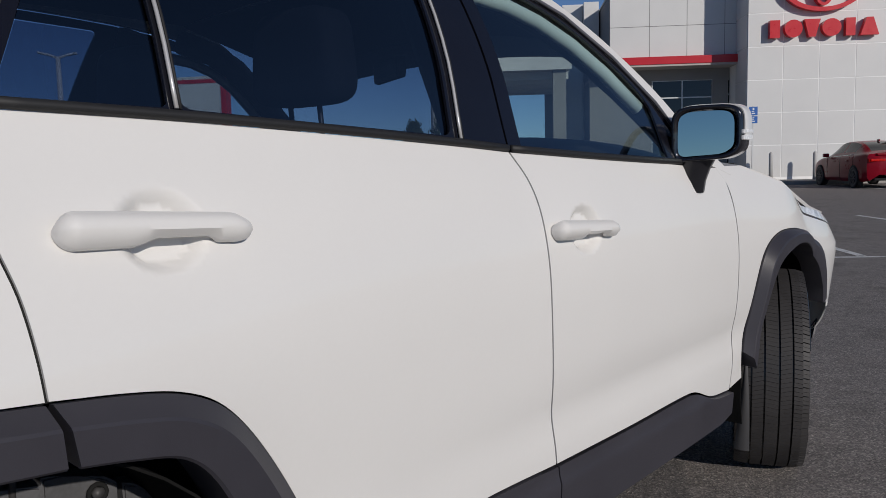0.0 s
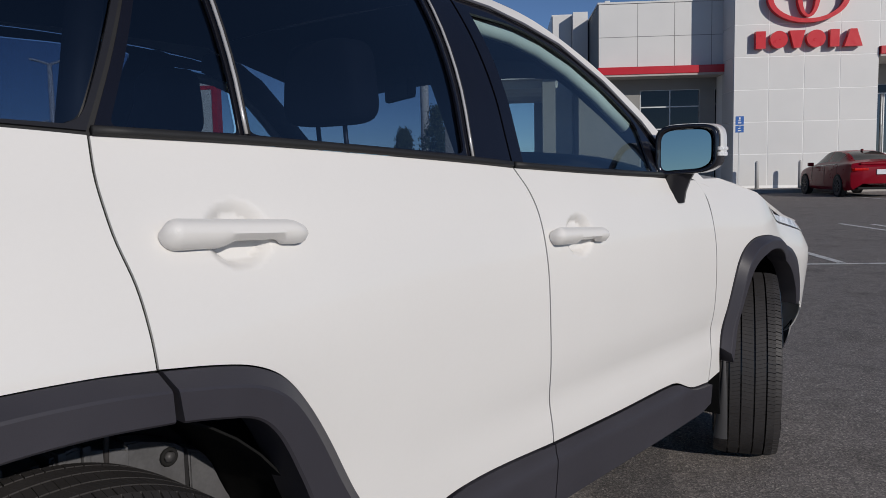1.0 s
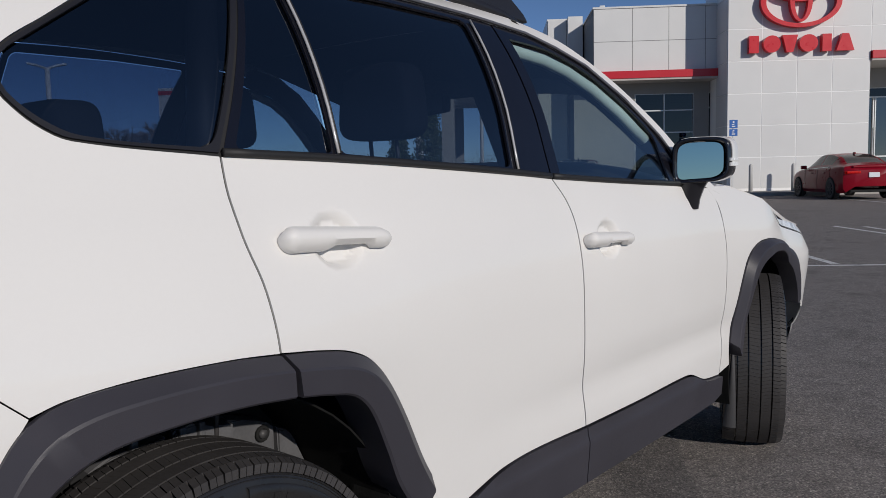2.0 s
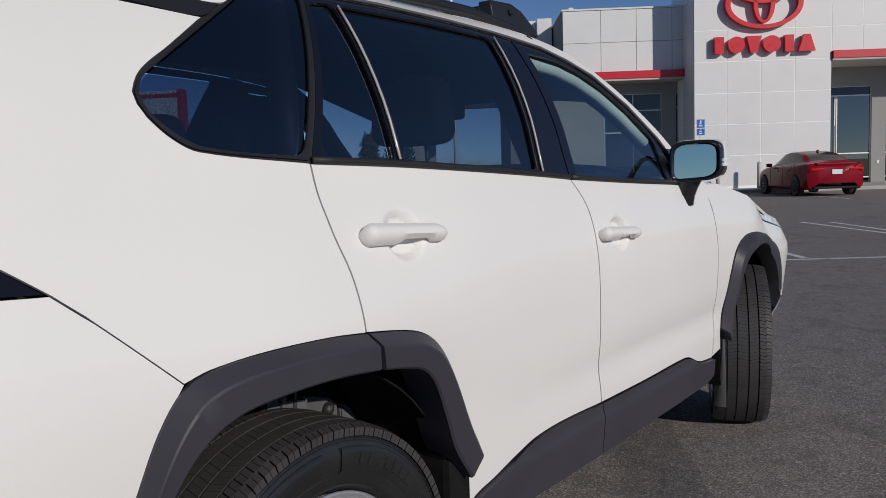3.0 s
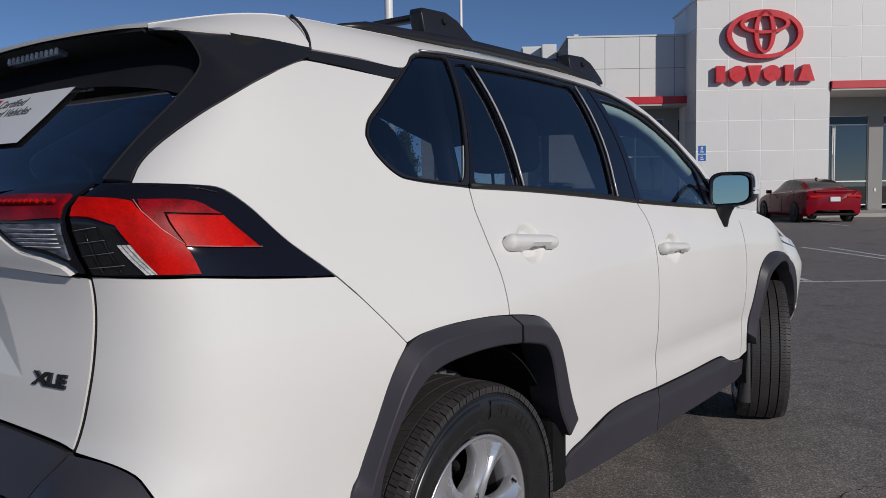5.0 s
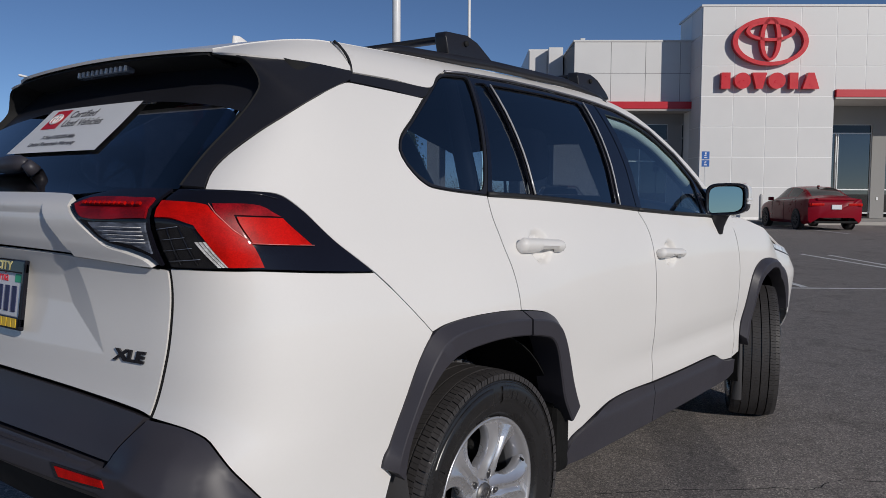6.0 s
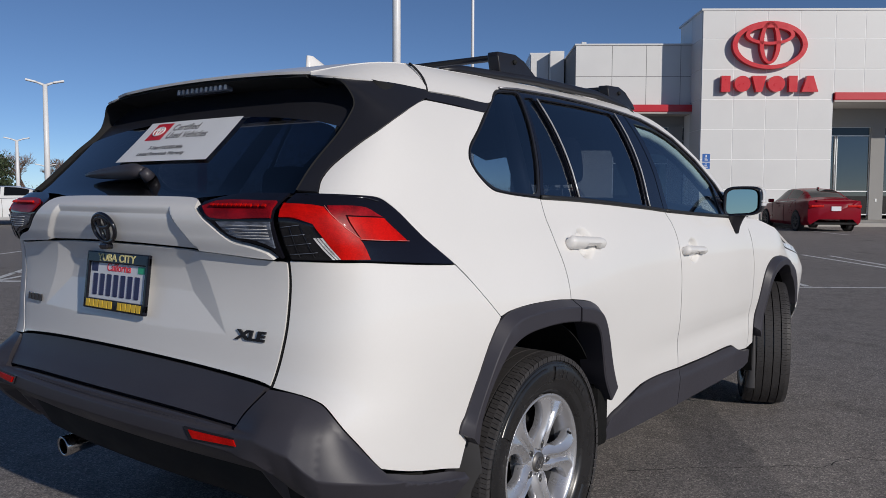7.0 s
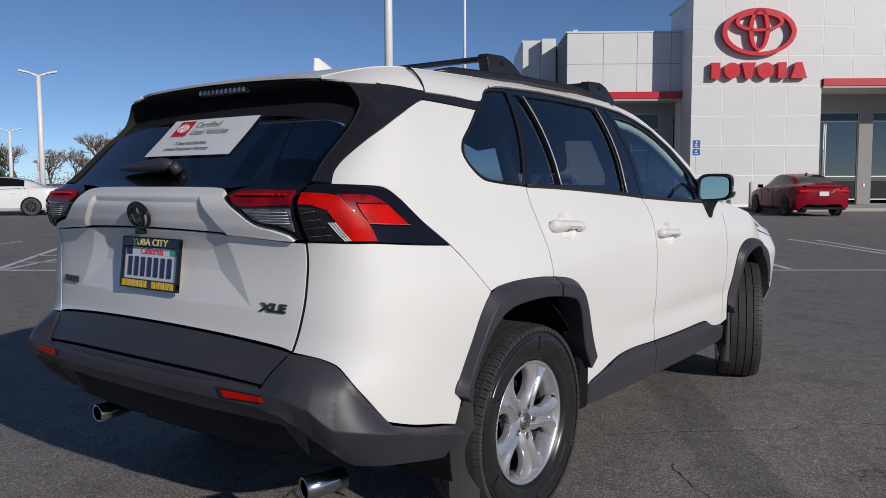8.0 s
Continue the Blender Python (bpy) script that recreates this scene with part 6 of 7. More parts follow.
def storefront(u0, u1, v, z0, z1, cols, rows, label="tall dark shop window", glass=STORE_GLASS):
    w = thing("w", label, "window")
    w.name = "shop_window"
    del w["category"]
    w.parent = building
    f = 0.05
    for k in range(cols + 1):
        u = u0 + (u1 - u0) * k / cols
        lotpart("mullion", boxes(block(u - f / 2, u + f / 2, v + 0.05, v - 0.05, z0, z1)), MULLION, w)
    for z in [z0, *rows, z1]:
        lotpart("transom", boxes(block(u0 + f / 2, u1 - f / 2, v + 0.045, v - 0.045, z - f / 2, z + f / 2)), MULLION, w)
    zs = [z0, *rows, z1]
    for k in range(cols):
        for a, b in zip(zs, zs[1:]):
            bm = bmesh.new()
            ua, ub = u0 + (u1 - u0) * k / cols + 0.024, u0 + (u1 - u0) * (k + 1) / cols - 0.024
            bm.faces.new([bm.verts.new(q) for q in ((ua, -v, a + 0.024), (ub, -v, a + 0.024), (ub, -v, b - 0.024), (ua, -v, b - 0.024))])
            lotpart("pane", bm, STORE_GLASS if b == z1 else glass, w)


storefront(-3.45, -1.02, -2.65, 0.3, 4.22, 2, [2.6, 3.52])
storefront(-0.42, 0.2, -2.65, 0.3, 4.22, 1, [3.6])
storefront(6.02, 7.80, -2.62, 0.38, 4.22, 1, [1.40, 3.84], "tall reflecting entrance glass", DOOR_GLASS)
storefront(8.40, 10.4, -2.62, 0.38, 4.22, 1, [1.40, 3.84], "tall reflecting entrance glass", DOOR_GLASS)
for u in (6.28, 6.36):
    lotpart("door_stile", boxes(block(u - 0.02, u + 0.02, -2.55, -2.66, 0.38, 3.84)), MULLION)
lotpart("door_pull", boxes(block(6.30, 6.33, -2.46, -2.50, 1.2, 2.6, 0.01), block(6.30, 6.33, -2.46, -2.58, 2.52, 2.56)), MULLION)
lotpart("showroom_back", boxes(block(-6.0, 11.4, -8.8, -9.0, 0.1, 5.0), block(-6.0, -5.8, -2.8, -8.8, 0.1, 5.0), block(11.2, 11.4, -2.8, -8.8, 0.1, 5.0)), ROOM)
lotpart("showroom_floor", boxes(block(-6.0, 11.4, -2.8, -8.8, 0.1, 0.18)), CONCRETE)
lotpart("showroom_ceiling", boxes(block(-6.0, 11.4, -2.8, -8.8, 4.30, 4.40)), SOFFIT)
lotpart("wall_outlet", boxes(block(8.05, 8.13, -2.48, -2.51, 0.95, 1.08)), MULLION)
tagged(part("pavement", (lambda bm: (bmesh.ops.transform(bm, matrix=LOT, verts=bm.verts[:]), bm)[1])(boxes(block(-14, 14, 1.85, -3.0, 0.0, 0.14, 0.012))), CONCRETE), "pale concrete walk with a kerb", "pavement", kind="structure")

# drive-through canopy beside the showroom
canopy = thing("service_canopy", "grey drive-through canopy with pale beams beside the showroom", "canopy")
lotpart("roof_slab", boxes(block(-11.5, -7.0, 0.5, -9.0, 4.55, 5.0)), SOFFIT, canopy)
lotpart("fascia", boxes(block(-11.55, -6.95, 0.56, 0.5, 4.5, 5.05)), PANEL, canopy)
for k in range(5):
    lotpart("beam", boxes(block(-11.5, -7.0, -0.6 - 1.8 * k, -0.85 - 1.8 * k, 4.25, 4.55)), PANEL, canopy, "pale beam")
for u in (-11.2, -7.4):
    for v in (0.1, -8.5):
        lotpart("column", boxes(block(u - 0.25, u + 0.25, v + 0.25, v - 0.25, 0.0, 4.55, 0.01)), BUFF, canopy)
lotpart("roof_vent", boxes(block(-4.95, -4.75, -2.2, -2.4, 7.66, 7.86, 0.01)), MULLION)

# sign: plain ovals and blocks
SIGN_V = 0.30
sign = tagged(thing("x", "", "sign"), "red emblem of plain ovals on the tower", "sign")
sign.name = "wall_emblem"


def oval_band(cu, cz, ru, rz, wu, wz, name):
    n, bm = 56, bmesh.new()
    rings = []
    for v, (a, b) in ((0.05, (0, 0)), (0.05, (1, 1)), (SIGN_V, (1, 1)), (SIGN_V, (0, 0))):
        rings.append([bm.verts.new((cu + (ru - a * wu) * math.cos(t), -v, cz + (rz - b * wz) * math.sin(t))) for t in (2 * math.pi * k / n for k in range(n))])
    for k in range(n):
        j = (k + 1) % n
        for a in range(4):
            c = (a + 1) % 4
            bm.faces.new((rings[a][k], rings[a][j], rings[c][j], rings[c][k]))
    bmesh.ops.recalc_face_normals(bm, faces=bm.faces[:])
    return lotpart(name, bm, SIGN, sign)


oval_band(2.28, 7.27, 1.50, 0.955, 0.20, 0.15, "outer_oval")
oval_band(2.28, 7.36, 0.42, 0.845, 0.17, 0.10, "upright_oval")
oval_band(2.28, 7.68, 0.98, 0.40, 0.16, 0.12, "upper_oval")
part_bar = boxes(*[block(2.28 + dx - 0.05, 2.28 + dx + 0.05, SIGN_V - 0.05, -0.02, 7.2, 7.3) for dx in (-1.4, 1.4)])
lotpart("sign_mount", part_bar, MULLION, sign)
for u0, u1, form in ((0.24, 0.86, "slab"), (0.88, 1.56, "disc"), (1.58, 2.20, "wedge"), (2.22, 2.94, "disc"), (2.96, 3.54, "slab"), (3.58, 4.28, "peak")):
    um, hw, z0, z1 = (u0 + u1) / 2, (u1 - u0) / 2 - 0.02, 5.40, 6.04
    if form == "disc":
        ring = [(um + hw * math.cos(a), (z0 + z1) / 2 + (z1 - z0) / 2 * math.sin(a)) for a in (2 * math.pi * k / 32 for k in range(32))]
    elif form == "slab":
        ring = [(um - hw * 0.62, z0), (um + hw * 0.62, z0), (um + hw * 0.62, z1), (um - hw * 0.62, z1)]
    else:
        za, zb = (z0, z1) if form == "peak" else (z1, z0)
        ring = [(um - hw, za), (um + hw, za), (um + 0.12, zb), (um - 0.12, zb)]
    bm = bmesh.new()
    near, far = ([bm.verts.new((u, -v, z)) for u, z in ring] for v in (SIGN_V, 0.06))
    bm.faces.new(near), bm.faces.new(far[::-1])
    for k in range(len(ring)):
        j = (k + 1) % len(ring)
        bm.faces.new((near[k], far[k], far[j], near[j]))
    bmesh.ops.recalc_face_normals(bm, faces=bm.faces[:])
    lt = lotpart("sign_block", bm, SIGN, None)
    tagged(lt, "red plain raised sign shape on the tower", "sign", "sign shapes on the tower")

# blue parking sign
post = thing("parking_sign", "blue accessible parking sign on a thin post", "sign", tuple(lot(-0.53, 1.5)), math.degrees(math.atan2(U.y, U.x)))
BLUE = surface("blue_sign_enamel", (0.02, 0.12, 0.42), 0.4, vary=0.05)
part("post", boxes(((-0.025, -0.02, 0.0), (0.025, 0.02, 2.85))), MULLION, post).matrix_parent_inverse = Matrix.Identity(4)
for z0, z1 in ((2.52, 2.83), (2.24, 2.49)):
    pl = part("plate", boxes(((-0.15, -0.035, z0), (0.15, -0.025, z1), 0.004)), BLUE, post)
    pl.matrix_parent_inverse = Matrix.Identity(4)
    bars = boxes(((-0.06, -0.040, z0 + 0.05), (0.06, -0.034, z0 + 0.09)), ((-0.06, -0.040, z0 + 0.13), (0.03, -0.034, z0 + 0.16)), ((-0.03, -0.040, z0 + 0.19), (0.03, -0.034, z1 - 0.04)))
    mk = part("marks", bars, PLATE_WHITE, post, "white marks")
    mk.matrix_parent_inverse = Matrix.Identity(4)
for u in (0.34, 1.92):
    v, f = tube([(0, 0, 0), (0, 0, 1.10), (0, 0, 1.16), (0, 0, 1.19)], [0.075, 0.075, 0.055, 0.01], 16)
    b_ = tagged(part("bollard", mesh_from("bollard", v, f), BOLLARD), "grey painted steel bollard before the tower", "bollard", "bollards")
    b_.matrix_world = Matrix.Translation(lot(u, 0.8))


# ---- lamp posts ----
def lamp_post(x, y, h, turn, label, r=0.13):
    t = thing("street_lamp", label, "street lamp", (x, y, 0), turn, "lamp posts")
    v, f = tube([(0, 0, 0), (0, 0, h * 0.5), (0, 0, h)], [r, r * 0.9, r * 0.72], 14)
    o = [part("pole", mesh_from("pole", v, f), POLE_WHITE, t), part("footing", mesh_from("footing", *tube([(0, 0, 0), (0, 0, 0.55)], 0.28, 18)), CONCRETE, t)]
    for s in (1, -1):
        v, f = tube([(0, 0, h - 0.04), (s * 0.22, 0, h + 0.05), (s * 0.38, 0, h + 0.10)], [0.06, 0.05, 0.04], 8)
        o.append(part("arm", mesh_from("arm", v, f), POLE_WHITE, t))
        m = Matrix.Translation((s * 0.54, 0, h + 0.14)) @ Euler((0, radians(-s * 12), 0)).to_matrix().to_4x4()
        o.append(part("lamp_head", boxes(((-0.22, -0.14, -0.045), (0.22, 0.14, 0.035), 0.03, m)), POLE_WHITE, t))
    for k in o:
        k.matrix_parent_inverse = Matrix.Identity(4)
    return t


lamp_post(-32.8, 15.2, 5.85, 60, "white twin-headed lamp post beyond the parked cars")
lamp_post(-52.0, 22.8, 4.6, 60, "white twin-headed lamp post far across the lot")
lamp_post(-66.0, 36.3, 4.6, 60, "white twin-headed lamp post far across the lot")
lamp_post(-62.0, 29.6, 3.3, 60, "white twin-headed lamp post far across the lot")
mast = thing("sign_mast", "tall thick white sign mast far behind the lot", "mast", (-56.5, 65.6, 0))
part("mast_tube", mesh_from("mast_tube", *tube([(0, 0, 0), (0, 0, 20), (0, 0, 34)], [0.46, 0.45, 0.42], 24)), POLE_WHITE, mast).matrix_parent_inverse = Matrix.Identity(4)
part("mast_footing", mesh_from("mast_footing", *tube([(0, 0, 0), (0, 0, 0.6)], 0.9, 24)), CONCRETE, mast).matrix_parent_inverse = Matrix.Identity(4)
flag = thing("flag_pole", "thin white flag pole beside the showroom", "flag pole", (-13.9, 20.3, 0))
v, f = tube([(0, 0, 0), (0, 0, 13)], [0.060, 0.042], 12)
part("mast", mesh_from("mast", v, f), POLE_WHITE, flag).matrix_parent_inverse = Matrix.Identity(4)
part("ball", mesh_from("ball", *tube([(0, 0, 12.95), (0, 0, 13.05), (0, 0, 13.15), (0, 0, 13.2)], [0.05, 0.1, 0.08, 0.01], 12)), CHROME, flag).matrix_parent_inverse = Matrix.Identity(4)

pylon = thing("pylon_sign", "grey pylon sign with a red frame", "sign", (-38.0, 25.2, 0), 30)
for nm, lo, hi, mt in (("slab", (-1.6, -0.25, 0), (1.35, 0.25, 6.10), PANEL), ("red_edge", (1.35, -0.3, 0), (1.65, 0.3, 6.15), BAND), ("red_band", (-1.6, -0.28, 5.72), (1.35, 0.28, 5.94), BAND)):
    part(nm, boxes((lo, hi, 0.01)), mt, pylon).matrix_parent_inverse = Matrix.Identity(4)


# ---- parked saloons ----
SALOON_GLASS = surface("dark_saloon_glass", (0.008, 0.009, 0.011), 0.10, vary=0.1, bump=0, spec=0.2)


def outward(me):
    """Turns the faces of a car's skin outwards and drops unused points."""
    bm = bmesh.new()
    bm.from_mesh(me)
    for v in [v for v in bm.verts if not v.link_faces]:
        bm.verts.remove(v)
    mid = Vector((0, 2.4, 0.6))
    for f in bm.faces:
        f.normal_update()
        if f.normal.dot(f.calc_center_median() - mid) < 0:
            f.normal_flip()
    for e in bm.edges:
        if e.calc_face_angle(0) > radians(35):
            e.smooth = False
    bm.to_mesh(me)
    bm.free()
    return me


def saloon(name, label, paint, m, group="parked cars", lamps=True):
    t = thing(name, label, "car", group=group)
    made = []

    def p(nm, me, mat, parent=t, lab=""):
        o = part(nm, me, mat, parent, lab)
        made.append(o)
        return o
    # stations along the car from the tail: y, half width at the waist, sill, waist, roof height, roof half width
    ST = [(0.00, 0.62, 0.42, 0.90, 0.92, 0.50), (0.05, 0.80, 0.30, 1.00, 1.03, 0.66), (0.25, 0.89, 0.22, 1.04, 1.07, 0.72), (0.60, 0.92, 0.20, 1.045, 1.14, 0.66), (1.05, 0.925, 0.20, 1.03, 1.32, 0.60), (1.55, 0.925, 0.20, 1.01, 1.43, 0.58),
          (2.10, 0.925, 0.20, 0.99, 1.455, 0.58), (2.60, 0.925, 0.20, 0.97, 1.42, 0.58), (3.10, 0.925, 0.20, 0.96, 1.22, 0.62), (3.45, 0.92, 0.20, 0.95, 1.00, 0.70), (3.90, 0.91, 0.21, 0.90, 0.93, 0.70), (4.40, 0.86, 0.25, 0.78, 0.84, 0.62), (4.70, 0.72, 0.30, 0.68, 0.73, 0.50), (4.80, 0.55, 0.38, 0.58, 0.62, 0.40)]
    N = 40
    cols = [[(s[0], s[k]) for s in ST] for k in range(1, 6)]

    def ring(y):
        w, sill, waist, roof, rw = (curve(c, y) for c in cols)
        pts = [(w * 0.90, sill), (w * 0.985, sill + 0.10), (w, (sill + waist) * 0.5), (w * 0.985, waist - 0.08), (w * 0.955, waist - 0.015), (w * 0.93, waist), ]
        g = 4
        for k in range(1, g + 1):
            u = k / g
            pts.append((w * 0.93 + (rw - w * 0.93) * u, waist + (roof - waist - 0.03) * u))
        pts += [(rw * 0.85, roof - 0.005), (rw * 0.45, roof + 0.012), (0.0, roof + 0.018)]
        return pts
    ys = [4.80 * i / N for i in range(N + 1)]
    rings = [ring(y) for y in ys]
    K = len(rings[0])
    rows = [[Vector((x, y, z)) for x, z in r] + [Vector((-x, y, z)) for x, z in r[-2::-1]] for r, y in zip(rings, ys)]
    W = len(rows[0])
    glass_f, glass_g, body_f, rear_f, wind_f = [], [], [], [], []
    for i in range(N):
        ym = (ys[i] + ys[i + 1]) / 2
        for j in range(W - 1):
            f = (i * W + j, i * W + j + 1, (i + 1) * W + j + 1, (i + 1) * W + j)
            jj = j if j < K - 1 else W - 2 - j
            if 6 <= jj <= 8 and 1.20 < ym < 3.20 and not 2.02 < ym < 2.14:
                (glass_f if j < K - 1 else glass_g).append(f)
            elif jj >= 10 and 0.62 < ym < 1.50:
                rear_f.append(f)
            elif jj >= 10 and 2.72 < ym < 3.36:
                wind_f.append(f)
            else:
                body_f.append(f)
    allv = [v for r in rows for v in r]
    body = p("body", outward(mesh_from("body", allv, body_f + [tuple(range(W)), tuple((N * W + k for k in range(W)))[::-1]])), paint)
    for nm, fs in (("side_glass", [f for f in glass_f if f[0] // W < 17.5]), ("side_glass", [f for f in glass_f if f[0] // W > 17.5]), ("side_glass", [f for f in glass_g if f[0] // W < 17.5]), ("side_glass", [f for f in glass_g if f[0] // W > 17.5]), ("rear_screen", rear_f), ("windscreen", wind_f)):
        p(nm, outward(mesh_from(nm, allv, fs)), SALOON_GLASS, t, "dark glass")
    for side in (1, -1):
        edge = [(side * (curve(cols[0], y) * 0.935 + 0.004), y, curve(cols[2], y) + 0.004) for y in (1.15 + 2.1 * k / 12 for k in range(13))]
        p("belt_trim", mesh_from("belt_trim", *tube(edge, 0.012, 5)), CHROME)
        for y in (0.98, 3.78):
            # near-black disc on the flank paints the shade of an open arch
            arch = mesh_from("wheel_arch", *spin([(0.90, 0.0), (0.932, 0.0), (0.932, 0.365), (0.90, 0.37)], 32))
            arch.transform(Matrix.Translation((0, y, 0.345)) if side > 0 else Matrix.Translation((0, y, 0.345)) @ Matrix.Diagonal((-1, 1, 1, 1)))
            p("wheel_arch", arch, DARK)
            ty = mesh_from("tyre", *spin([(0.74, 0.22), (0.72, 0.30), (0.75, 0.33), (0.92, 0.33), (0.945, 0.30), (0.94, 0.235), (0.925, 0.225)], 36))
            mm = Matrix.Translation((0, y, 0.332)) @ (Matrix.Identity(4) if side > 0 else Matrix.Diagonal((-1, 1, 1, 1)))
            ty.transform(mm)
            tt = p("wheel", ty, RUBBER)
            rv, rf = spin([(0.938, 0.235), (0.945, 0.225), (0.935, 0.205)], 36)
            rm = mesh_from("rim", rv, rf)
            rm.transform(mm)
            p("rim", rm, DARK_ALLOY, tt)
            sp = bmesh.new()
            for k in range(10):
                box(sp, (0.932, -0.014, 0.03), (0.945, 0.014, 0.215), 0.0, mm @ Euler((2 * math.pi * k / 10, 0, 0)).to_matrix().to_4x4())
            p("spokes", sp, DARK_ALLOY, tt)
        p("mirror", boxes(((side * 1.0 - 0.09, 3.00, 0.96), (side * 1.0 + 0.09, 3.14, 1.09), 0.03)), paint)
        p("door_handle", boxes(((side * 0.925 - 0.02, 1.45, 0.83), (side * 0.925 + 0.02, 1.63, 0.86), 0.008)), paint)
        p("door_handle", boxes(((side * 0.925 - 0.02, 2.45, 0.82), (side * 0.925 + 0.02, 2.63, 0.85), 0.008)), paint)
        for y in (1.05, 2.08, 3.15):
            ln = [(side * (curve(cols[0], y) * k + 0.002), y + dy, z) for k, dy, z in ((0.985, 0.0, 0.30), (1.0, 0.0, 0.62), (0.985, 0.02, 0.90), (0.95, 0.03, 0.98))]
            p("door_gap", mesh_from("door_gap", *tube(ln, 0.006, 4)), DARK)
        if lamps:
            p("tail_lamp", boxes(((side * 0.60 - 0.22, -0.015, 0.82), (side * 0.60 + 0.20, 0.16, 0.90), 0.02), ((side * 0.80 - 0.06, 0.02, 0.80), (side * 0.80 + 0.055, 0.32, 0.90), 0.02)), RED_LENS, t, "red tail lamp")
    if lamps:
        p("number_plate", boxes(((-0.16, -0.03, 0.70), (0.16, 0.01, 0.85), 0.004)), PLATE_WHITE)
        p("lower_valance", boxes(((-0.70, 0.0, 0.24), (0.70, 0.2, 0.315), 0.03)), DARK)
        p("boot_lip", boxes(((-0.62, 0.02, 1.0), (0.62, 0.14, 1.055), 0.02)), paint)
        p("aerial", boxes(((-0.02, 1.38, 1.44), (0.02, 1.52, 1.50), 0.012)), paint)
    for o in made:
        o.matrix_parent_inverse = Matrix.Identity(4)
    t.matrix_world = m
    return t


RED_PAINT = surface("deep_red_car_paint", (0.22, 0.003, 0.013), 0.30, coat=0.15, vary=0.05, bump=0, spec=0.15)
WHITE2 = surface("white_saloon_paint", (0.74, 0.74, 0.73), 0.3, coat=1.0, vary=0.02, bump=0)
DARK_PAINT = surface("dark_car_paint", (0.02, 0.021, 0.024), 0.3, coat=1.0, vary=0.05, bump=0)
SILVER_PAINT = surface("silver_car_paint", (0.35, 0.36, 0.37), 0.3, metal=0.5, coat=1.0, vary=0.05, bump=0)
head_in = math.degrees(math.atan2(V.x, -V.y))
rc = Vector((-4.45, 27.85, 0))
saloon("red_saloon", "dark red saloon parked nose-in before the showroom", RED_PAINT, pose(rc.x + V.x * 0.98, rc.y + V.y * 0.98, 0, 0, 0, head_in))
saloon("white_saloon", "white saloon parked side-on beyond the bays", WHITE2, Matrix.Translation((-28.8, 13.9, 0)) @ Matrix.Rotation(radians(148), 4, "Z"), lamps=False)
saloon("dark_saloon", "dark saloon parked in a far row", DARK_PAINT, Matrix.Translation((-41.0, 24.6, 0)) @ Matrix.Rotation(radians(150), 4, "Z"), lamps=False)
saloon("silver_saloon", "silver saloon parked in a far row", SILVER_PAINT, Matrix.Translation((-47.0, 21.8, 0)) @ Matrix.Rotation(radians(150), 4, "Z"), lamps=False)

saloon("dark_saloon", "dark saloon parked near the drive-through canopy", DARK_PAINT, Matrix.Translation((-10.4, 20.4, 0)) @ Matrix.Rotation(radians(30.6), 4, "Z"))

# ---- trees and far edge ----
BARK = surface("grey_bark", (0.16, 0.12, 0.10), 0.9, vary=0.25, scale=8, bump=0.4, depth=0.01)
TWIG = surface("brown_twigs", (0.20, 0.14, 0.11), 0.9, vary=0.25, scale=3, bump=0)
LEAF = surface("dark_green_leaves", (0.045, 0.065, 0.028), 0.7, vary=0.4, scale=1.5, fine=20, bump=0)
HEDGE = surface("far_brown_scrub", (0.12, 0.085, 0.065), 0.95, vary=0.35, scale=0.5, fine=8, bump=0)


def bare_tree(x, y, h, seed, label):
    rnd = random.Random(seed)
    tv, tf, bv, bf = [], [], [], []

    def limb(p, d, ln, r, depth):
        q = p + d * ln * 0.5 + Vector((rnd.uniform(-1, 1), rnd.uniform(-1, 1), 0.3)) * ln * 0.06
        e = p + d * ln
        v, f = tube([p, q, e], [r, r * 0.8, r * 0.6], 5 if depth > 2 else 3, False)
        tgt, tfc = (tv, tf) if depth > 4 else (bv, bf)
        k = len(tgt)
        tgt.extend(v), tfc.extend([[i + k for i in g] for g in f])
        if depth == 0:
            return
        for _ in range(3 if depth > 1 else 9):
            nd = (d + Vector((rnd.uniform(-1, 1), rnd.uniform(-1, 1), rnd.uniform(-0.30, 0.65))) * 0.95).normalized()
            limb(p + d * ln * rnd.uniform(0.55, 1.0), nd, ln * rnd.uniform(0.6, 0.82), r * 0.60, depth - 1)
    limb(Vector((0, 0, 0)), Vector((0, 0, 1)), h * 0.27, h * 0.022, 6)
    t = thing("bare_tree", label, "tree", (x, y, 0), 0, "bare trees")
    part("trunk", mesh_from("trunk", tv, tf), BARK, t).matrix_parent_inverse = Matrix.Identity(4)
    part("crown", mesh_from("crown", bv, bf, False), TWIG, t).matrix_parent_inverse = Matrix.Identity(4)


